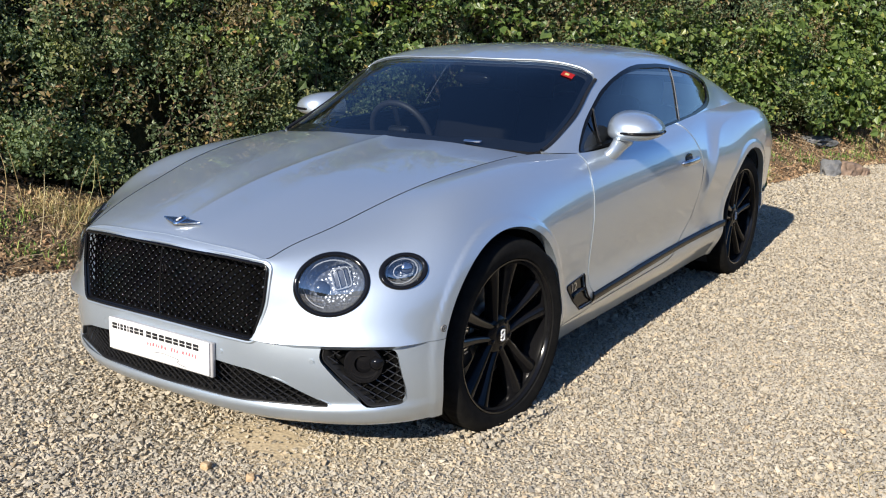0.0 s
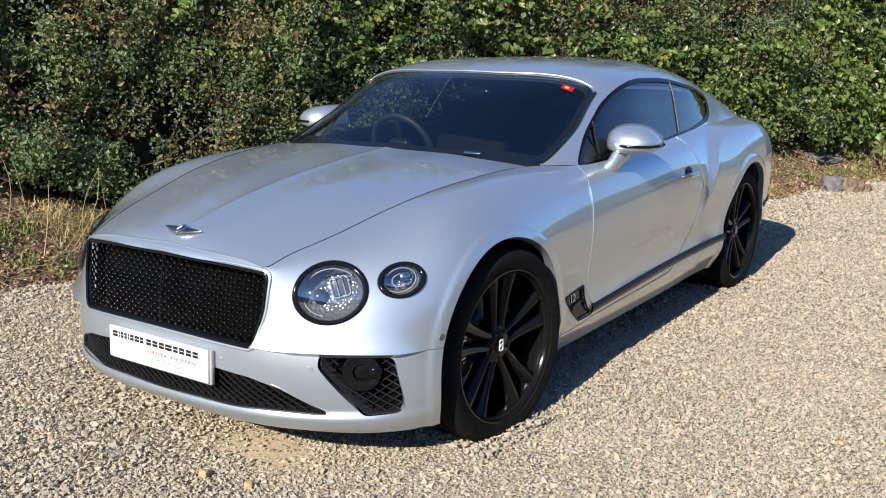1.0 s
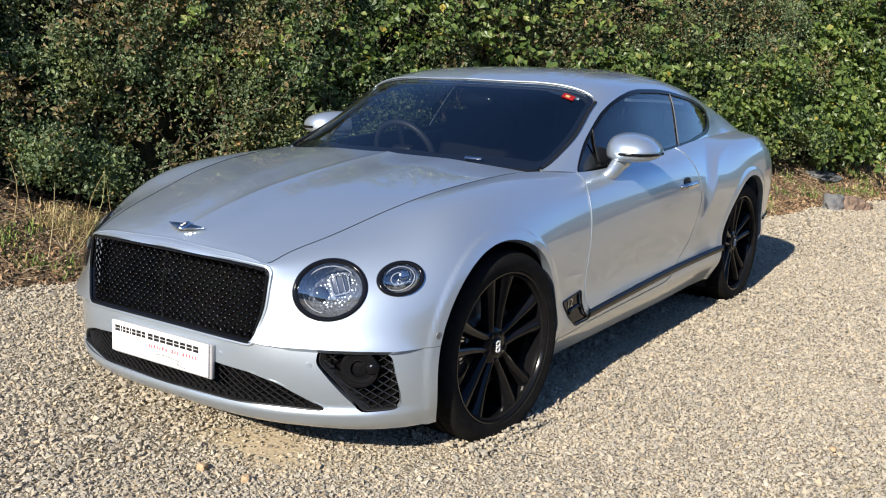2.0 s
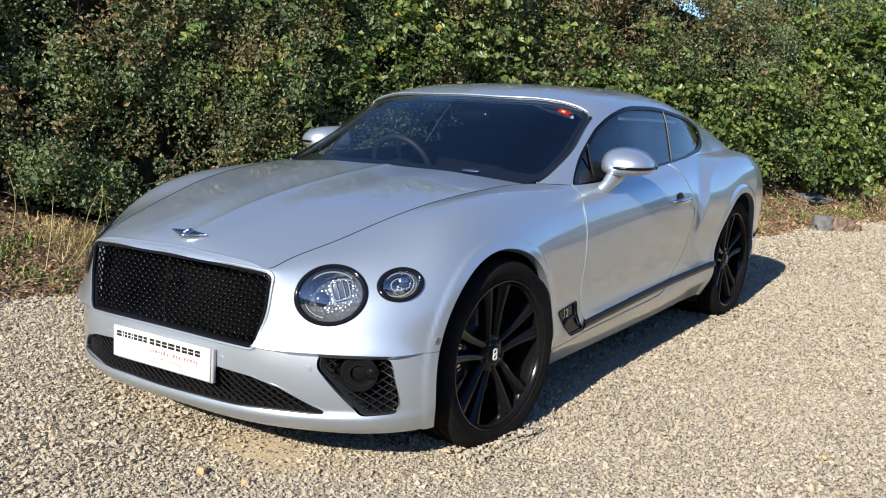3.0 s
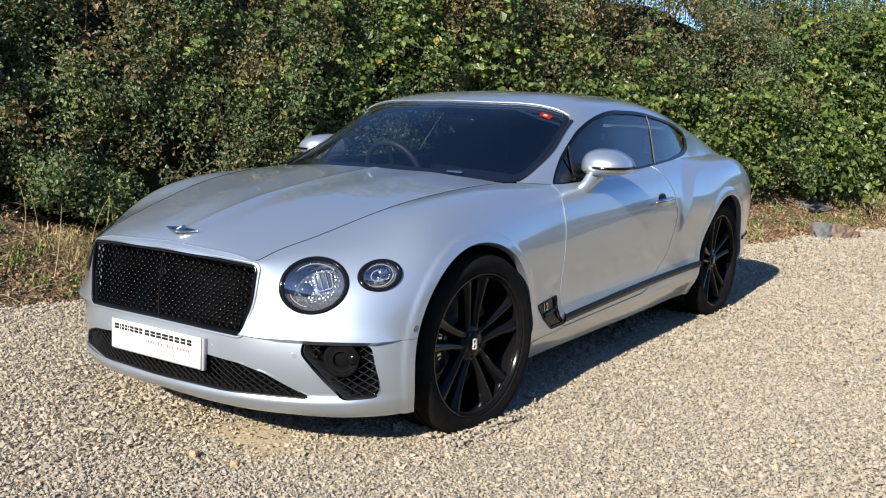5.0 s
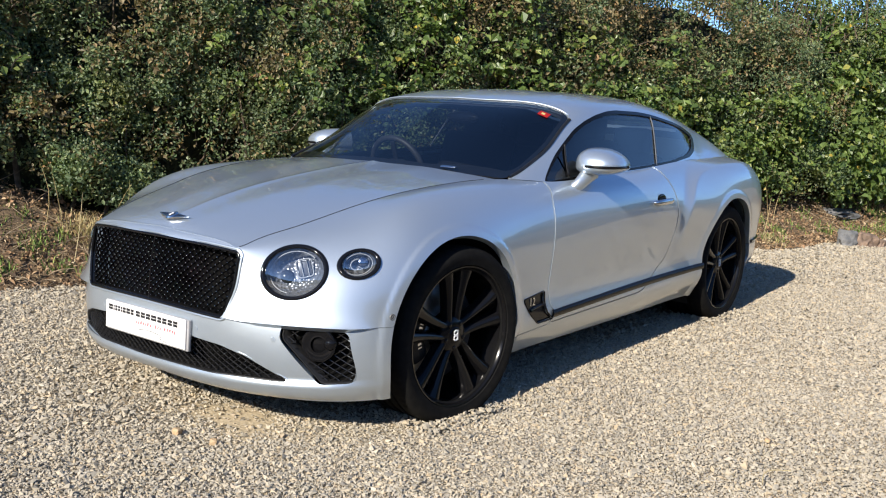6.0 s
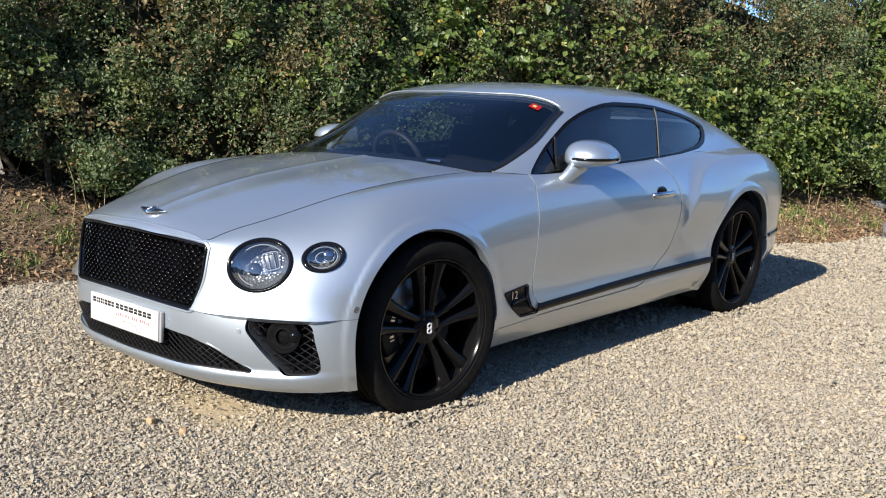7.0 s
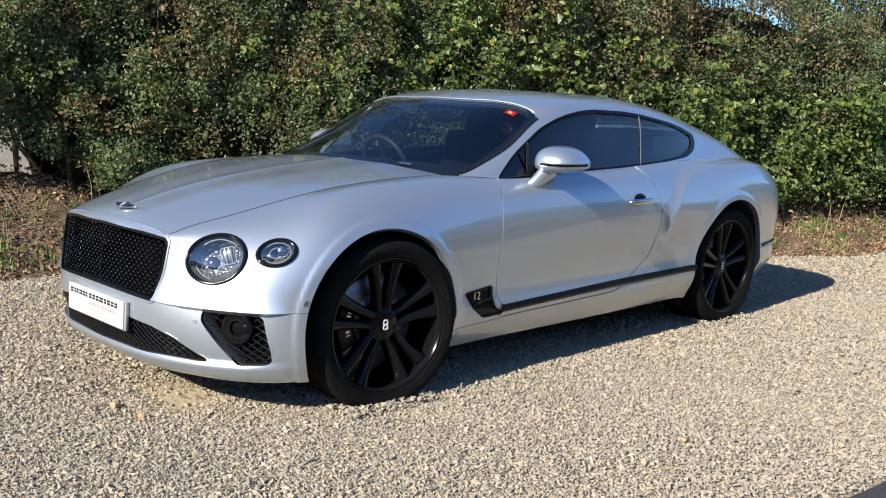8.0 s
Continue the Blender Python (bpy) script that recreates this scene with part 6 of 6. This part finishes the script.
# ---- hedge ----
def leaf_material(name, stops, trans=0.3, rough=0.42, turning=0.6):
    m = material(name, (0.06, 0.1, 0.03), rough, spec=0.55)
    nt = m.node_tree
    c = island(m, stops)
    # boughs differ in tone, and some are turning olive brown
    old, tone = noise_tex(m, 1.7, 3.0), noise_tex(m, 4.5, 2.0)
    share = ramp(m, old.outputs["Fac"], [(0.50, (0, 0, 0)), (0.68, (turning, turning, turning))])
    c = mixed(m, share, c, mixed(m, 1.0, c, (1.40, 1.00, 0.80), "MULTIPLY"))
    c = mixed(m, 1.0, c, ramp(m, tone.outputs["Fac"], [(0.32, (0.62, 0.66, 0.66)), (0.68, (1.22, 1.20, 1.05))]), "MULTIPLY")
    link(m, c, bsdf(m).inputs["Base Color"])
    tr = nt.nodes.new("ShaderNodeBsdfTranslucent")
    hue = nt.nodes.new("ShaderNodeMix")
    hue.data_type, hue.blend_type = "RGBA", "MULTIPLY"
    hue.inputs[0].default_value = 1.0
    link(m, c, hue.inputs[6])
    hue.inputs[7].default_value = (1.5, 1.6, 0.5, 1)
    link(m, hue.outputs[2], tr.inputs["Color"])
    mx = nt.nodes.new("ShaderNodeMixShader")
    mx.inputs[0].default_value = trans
    link(m, bsdf(m).outputs[0], mx.inputs[1])
    link(m, tr.outputs[0], mx.inputs[2])
    link(m, mx.outputs[0], nt.nodes["Material Output"].inputs["Surface"])
    return m


HAWTHORN = leaf_material("hawthorn_leaf", [(0.0, (0.078, 0.123, 0.067)), (0.45, (0.138, 0.198, 0.109)), (0.8, (0.215, 0.273, 0.153)), (0.97, (0.301, 0.348, 0.183)), (1.0, (0.361, 0.263, 0.126))])
HAZEL = leaf_material("hazel_leaf", [(0.0, (0.082, 0.130, 0.042)), (0.5, (0.138, 0.208, 0.064)), (0.85, (0.205, 0.275, 0.088)), (0.985, (0.308, 0.330, 0.105)), (1.0, (0.514, 0.370, 0.070))], 0.35, 0.38, 0.25)
BROWN = leaf_material("browning_leaf", [(0.0, (0.10, 0.088, 0.045)), (0.5, (0.185, 0.150, 0.080)), (0.85, (0.26, 0.20, 0.11)), (1.0, (0.33, 0.20, 0.10))], 0.2, 0.5, 0.0)
STEM = vary(material("hedge_stem", (0.10, 0.075, 0.05), 0.85), 30, (0.06, 0.045, 0.032), (0.16, 0.12, 0.085), 0.4)
# near-black green: the hedge's inner shade put into colour
SHADE = vary(material("shade_core", (0.012, 0.016, 0.007), 0.95), 14, (0.012, 0.015, 0.008), (0.038, 0.044, 0.020), 0.8, 0.05)
FACE_N = np.array([-0.40, -0.917, 0.0])


def top_z(x):
    return 2.80 - 0.20 * np.clip((4.2 - x) / 1.2, 0, 1) + 0.10 * np.sin(x * 1.3 + 0.6) + 0.07 * np.sin(x * 3.7) - 0.07 * np.clip((x - 4.8) / 1.6, 0, 1) - 0.10 * np.clip((x - 6.5) / 1.5, 0, 1)


def low_z(x):
    return np.where(x < 0.6, 0.82 + 0.20 * np.clip(1 - np.abs(x + 0.05) / 0.55, 0, 1), 0.25 + 0.40 * np.clip((1.9 - x) / 1.3, 0, 1) + 0.30 * np.clip((x - 4.5) / 1.5, 0, 1))


def bulge(x, z):
    """Boughs that stand out of the face and hollows between them."""
    return 0.15 * np.sin(x * 2.3 + z * 1.9) + 0.11 * np.sin(x * 5.1 - z * 3.3 + 1) + 0.09 * np.sin(x * 7.3 + z * 6.1 + 2) + 0.07 * np.sin(x * 11.9 - z * 9.7) + 0.05 * np.sin(x * 17.0 + z * 15.0 + 0.5)


def clumps(n, x0, x1, z0=None, z1=None, inner=0.14):
    x = rg.uniform(x0, x1, n)
    lo, hi = (low_z(x) if z0 is None else z0), (top_z(x) if z1 is None else z1)
    z = lo + (hi - lo) * rg.uniform(0, 1, n)
    d = rg.exponential(inner, n).clip(0, 0.7) - 0.05
    round_top = 0.45 * np.clip((z - (top_z(x) - 0.6)) / 0.6, 0, 1) ** 2
    y = face_y(x) - bulge(x, z) * 0.9 + d + round_top
    return np.c_[x, y, z]


def foliage(cent, per, radius, size, spread, up=0.35, flat=1.0, wide=0.62):
    n = len(cent) * per
    c = np.repeat(cent, per, 0)
    dirs = rg.normal(size=(n, 3))
    dirs /= np.linalg.norm(dirs, axis=1)[:, None]
    r = radius * rg.uniform(0.15, 1, n) ** 0.6
    p = c + dirs * (r * np.repeat(rg.uniform(0.6, 1.35, len(cent)), per))[:, None] * np.array([1, 1, flat])
    out = dirs * 0.5 + FACE_N * 0.55 + np.array([0, 0, up])
    return leaf_cards(p, size * np.exp(rg.normal(0, 0.28, n)), out, spread, wide)


def shoots(n, x0, x1, length, spread_y=0.5):
    """Thin upright shoots that carry leaves above the hedge's top."""
    x = rg.uniform(x0, x1, n)
    base = np.c_[x, face_y(x) + rg.uniform(0.05, spread_y + 0.3, n), top_z(x) - 0.35]
    tip = base + np.c_[rg.normal(0, 0.12, n), rg.normal(0, 0.12, n), 0.35 + length * rg.uniform(0.3, 1.0, n)]
    return base, tip


def stem_mesh(name, lines, parent, label=""):
    pieces = [tube(l, r, 5) for l, r in lines]
    v, f = joined(pieces)
    return mesh_ob(name, v, f, STEM, parent, label)


def bent(a, b, k=5, amount=0.06):
    t = np.linspace(0, 1, k)[:, None]
    p = a + (b - a) * t
    p[1:-1] += rg.normal(0, amount, (k - 2, 3)) * np.linalg.norm(b - a) * 0.6
    return p


# dark sheet, coloured like the hedge's inner shade, that closes it behind its leaves
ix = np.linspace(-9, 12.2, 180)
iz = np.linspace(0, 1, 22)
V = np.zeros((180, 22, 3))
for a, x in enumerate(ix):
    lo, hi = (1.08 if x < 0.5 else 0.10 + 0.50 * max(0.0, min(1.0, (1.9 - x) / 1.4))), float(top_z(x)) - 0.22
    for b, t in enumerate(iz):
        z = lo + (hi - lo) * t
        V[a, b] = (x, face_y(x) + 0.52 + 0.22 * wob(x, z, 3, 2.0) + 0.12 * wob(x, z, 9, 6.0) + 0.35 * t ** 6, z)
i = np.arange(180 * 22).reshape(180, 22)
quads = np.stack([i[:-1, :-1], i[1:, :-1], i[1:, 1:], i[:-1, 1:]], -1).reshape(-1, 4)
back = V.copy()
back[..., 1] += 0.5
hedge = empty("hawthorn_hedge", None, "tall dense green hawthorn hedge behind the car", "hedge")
fast_mesh("shade_core", np.concatenate([V.reshape(-1, 3), back.reshape(-1, 3)]), np.concatenate([quads, quads[:, ::-1] + 180 * 22]), SHADE, hedge, "dark sheet standing in for the shade inside the hedge", smooth=True)

def thinned(c, share=0.75):
    """Opens dark hollows in the leaf wall."""
    w = np.array([wob(x, z, 2.0, 1.7) + 0.5 * wob(x, z, 7.0, 4.0) for x, y, z in c])
    return c[(w > -0.14) | (rg.uniform(size=len(c)) > share)]


c1 = thinned(clumps(2700, -3.2, 3.2))
c2 = thinned(clumps(2150, 3.2, 11.5), 0.6)
v, f = foliage(np.concatenate([c1, c2]), 74, 0.15, 0.027, 0.85)
tagged(fast_mesh("foliage", v, f, HAWTHORN, hedge, "small lobed dark green leaves"), kind="stuff")
c3 = np.concatenate([clumps(120, 0.6, 2.4, 0.7, 2.2, 0.12), clumps(260, -1.5, 0.6, 0.9, 2.6, 0.14), clumps(200, 1.2, 3.0, 1.5, 2.7, 0.12), clumps(520, 3.8, 8.4, 1.3, 2.75, 0.12), clumps(120, 8.2, 11.5, 1.2, 2.5, 0.15), clumps(200, 2.4, 4.4, 2.1, 2.8, 0.15)])
v, f = foliage(c3, 30, 0.14, 0.034, 0.8)
tagged(fast_mesh("brown_foliage", v, f, BROWN, hedge, "browning autumn leaves and seed clusters"), kind="stuff")
c4 = np.concatenate([clumps(40, -9, -3.2), clumps(26, 11.3, 12.6)])
v, f = foliage(np.repeat(c4, 3, 0), 60, 0.34, 0.10, 0.8)
tagged(fast_mesh("outer_foliage", v, f, HAWTHORN, hedge), kind="stuff")
lines = []
for x in np.arange(-2.6, 11.5, 0.16):
    x = x + rg.uniform(-0.06, 0.06)
    y = face_y(x) + rg.uniform(0.2, 0.55)
    a = np.array([x, y, float(verge_z(x, y)) - 0.02])
    b = a + np.array([rg.normal(0, 0.25), rg.normal(-0.05, 0.15), rg.uniform(1.2, 2.2)])
    lines.append((bent(a, b, 6), np.linspace(rg.uniform(0.010, 0.026), 0.005, 6)))
for _ in range(420):
    x = rg.uniform(-2.5, 11)
    z = rg.uniform(0.25, 2.4)
    a = np.array([x, face_y(x) + 0.3, z])
    b = a + np.array([rg.normal(0, 0.25), -rg.uniform(0.15, 0.48), rg.normal(0.1, 0.2)])
    lines.append((bent(a, b, 4), np.linspace(0.005, 0.0018, 4)))
base, tip = shoots(400, -2.0, 12, 0.62)
for a, b in zip(base, tip):
    lines.append((bent(a, b, 4, 0.04), np.linspace(0.006, 0.002, 4)))
tagged(stem_mesh("twig_tangle", lines, hedge, "thin grey-brown stems and twigs"), kind="stuff")
tt = rg.uniform(0.25, 1.0, (400, 26))
pos = (base[:, None] + (tip - base)[:, None] * tt[..., None] + rg.normal(0, 0.045, (400, 26, 3))).reshape(-1, 3)
v, f = leaf_cards(pos, rg.uniform(0.03, 0.055, len(pos)), np.array([-0.5, -0.5, 0.5]), 0.9)
tagged(fast_mesh("top_foliage", v, f, HAWTHORN, hedge, "leafy shoots above the trimmed top"), kind="stuff")


base, tip = shoots(150, 5.6, 12, 0.80)
tall = [(bent(a, b, 4, 0.04), np.linspace(0.006, 0.002, 4)) for a, b in zip(base, tip)]
tagged(stem_mesh("shoot_tangle", tall, hedge, "thin upright shoots"), kind="stuff")
tt = rg.uniform(0.1, 1.0, (150, 20))
pos = (base[:, None] + (tip - base)[:, None] * tt[..., None] + rg.normal(0, 0.05, (150, 20, 3))).reshape(-1, 3)
v, f = leaf_cards(pos, rg.uniform(0.04, 0.07, len(pos)), np.array([-0.5, -0.5, 0.5]), 0.8, 0.8)
tagged(fast_mesh("shoot_leaves", v, f, HAZEL, hedge, "pale green leaves on upright shoots"), kind="stuff")


def arching(n, x0, x1, z0, z1, length):
    """Arching shoots out of the hedge's face: stem lines and the places of their leaves."""
    lines, spots = [], []
    along = np.array([0.917, -0.40, 0.0])
    for _ in range(n):
        x, z = rg.uniform(x0, x1), rg.uniform(z0, z1)
        a = np.array([x, face_y(x) + 0.05, z])
        way = FACE_N * rg.uniform(0.35, 1.0) + along * rg.normal(0, 0.6) + np.array([0, 0, rg.uniform(0.1, 0.9)])
        way /= np.linalg.norm(way)
        ln = length * rg.uniform(0.55, 1.25)
        t = np.linspace(0, 1, 8)[:, None]
        p = a + way * ln * t - np.array([0, 0, 0.42 * ln]) * t ** 2
        lines.append((p, np.linspace(0.0048, 0.0014, 8)))
        k = int(ln / 0.040)
        tt = np.linspace(0.25, 1.0, k)
        q = np.stack([np.interp(tt, t[:, 0], p[:, c]) for c in range(3)], 1)
        side = np.cross(way, (0, 0, 1.0)) * 0.034
        q += side * np.where(np.arange(k) % 2, 1, -1)[:, None] + rg.normal(0, 0.008, (k, 3))
        spots.append(q)
    return lines, np.concatenate(spots)


def hazel(x0, x1, z0, z1, count, per, size, label, shoots_n, inner=0.10):
    bush = empty("hazel_bush", None, label, "bush", "hazel in the hedge")
    cent = clumps(count, x0, x1, z0, z1, inner)
    cent[:, 1] -= 0.10
    v, f = foliage(cent, per, 0.19, size, 0.6, 0.45, wide=0.82)
    tagged(fast_mesh("foliage", v, f, HAZEL, bush, "broad bright green leaves"), kind="stuff")
    lines, spots = arching(shoots_n, x0, x1, z0, z1, 0.55)
    v, f = leaf_cards(spots, size * 1.15 * np.exp(rg.normal(0, 0.22, len(spots))), FACE_N * 0.7 + np.array([0, 0, 0.75]), 0.42, 0.80)
    tagged(fast_mesh("shoot_leaves", v, f, HAZEL, bush, "pale leaves along arching shoots"), kind="stuff")
    tagged(stem_mesh("shoot_tangle", lines, bush, "thin arching shoots"), kind="stuff")
    for c in cent[:: max(1, count // 40)]:
        a = np.array([c[0] + rg.normal(0, 0.15), face_y(c[0]) + 0.35, max(0.1, c[2] - rg.uniform(0.4, 0.9))])
        mesh_ob("stem", *tube(bent(a, c, 5), np.linspace(0.008, 0.0025, 5), 5), STEM, bush)


hazel(2.9, 4.3, 1.3, 2.85, 120, 26, 0.049, "hazel with broad bright leaves growing out of the hedge", 34)
hazel(4.2, 6.2, 1.0, 2.0, 75, 16, 0.054, "hazel sprays reaching out over the rear of the car", 46)
hazel(5.4, 8.0, 0.50, 1.55, 230, 34, 0.046, "dense bright green bush low in the hedge", 40)
hazel(8.2, 11.5, 0.45, 2.55, 420, 30, 0.062, "broad-leaved hazel at the far stretch of hedge", 40)
hazel(1.7, 2.9, 1.2, 2.5, 30, 14, 0.046, "few hazel sprays in the dark hedge", 22)
hazel(-2.6, 0.6, 1.2, 2.7, 40, 14, 0.046, "light green sprays at the near end of the hedge", 24)


# far line of trees across the open side of the yard
TREES = vary(material("distant_trees", (0.03, 0.045, 0.02), 0.95), 0.35, (0.014, 0.022, 0.010), (0.055, 0.075, 0.03), 0.6, 0.5)
ang = np.linspace(radians(150), radians(356), 180)
V = []
for k, a in enumerate(ang):
    x, y = 48 * math.cos(a), 48 * math.sin(a)
    h = 12.0 + 3.0 * wob(x, y, 0, 0.11) + 1.2 * wob(x, y, 4, 0.45) + 0.5 * wob(x, y, 8, 1.4)
    h *= 1 - 0.66 * min(1.0, max(0.0, (a - radians(305)) / radians(25)))
    V += [(x, y, -0.2), (x * 1.01, y * 1.01, h * 0.6), (x * 1.03, y * 1.03, h)]
F = [(k * 3 + j, k * 3 + 3 + j, k * 3 + 4 + j, k * 3 + 1 + j) for k in range(179) for j in range(2)]
tagged(fast_mesh("backdrop", V, F, TREES, smooth=True), "dark far line of trees beyond the yard", "trees", kind="structure")
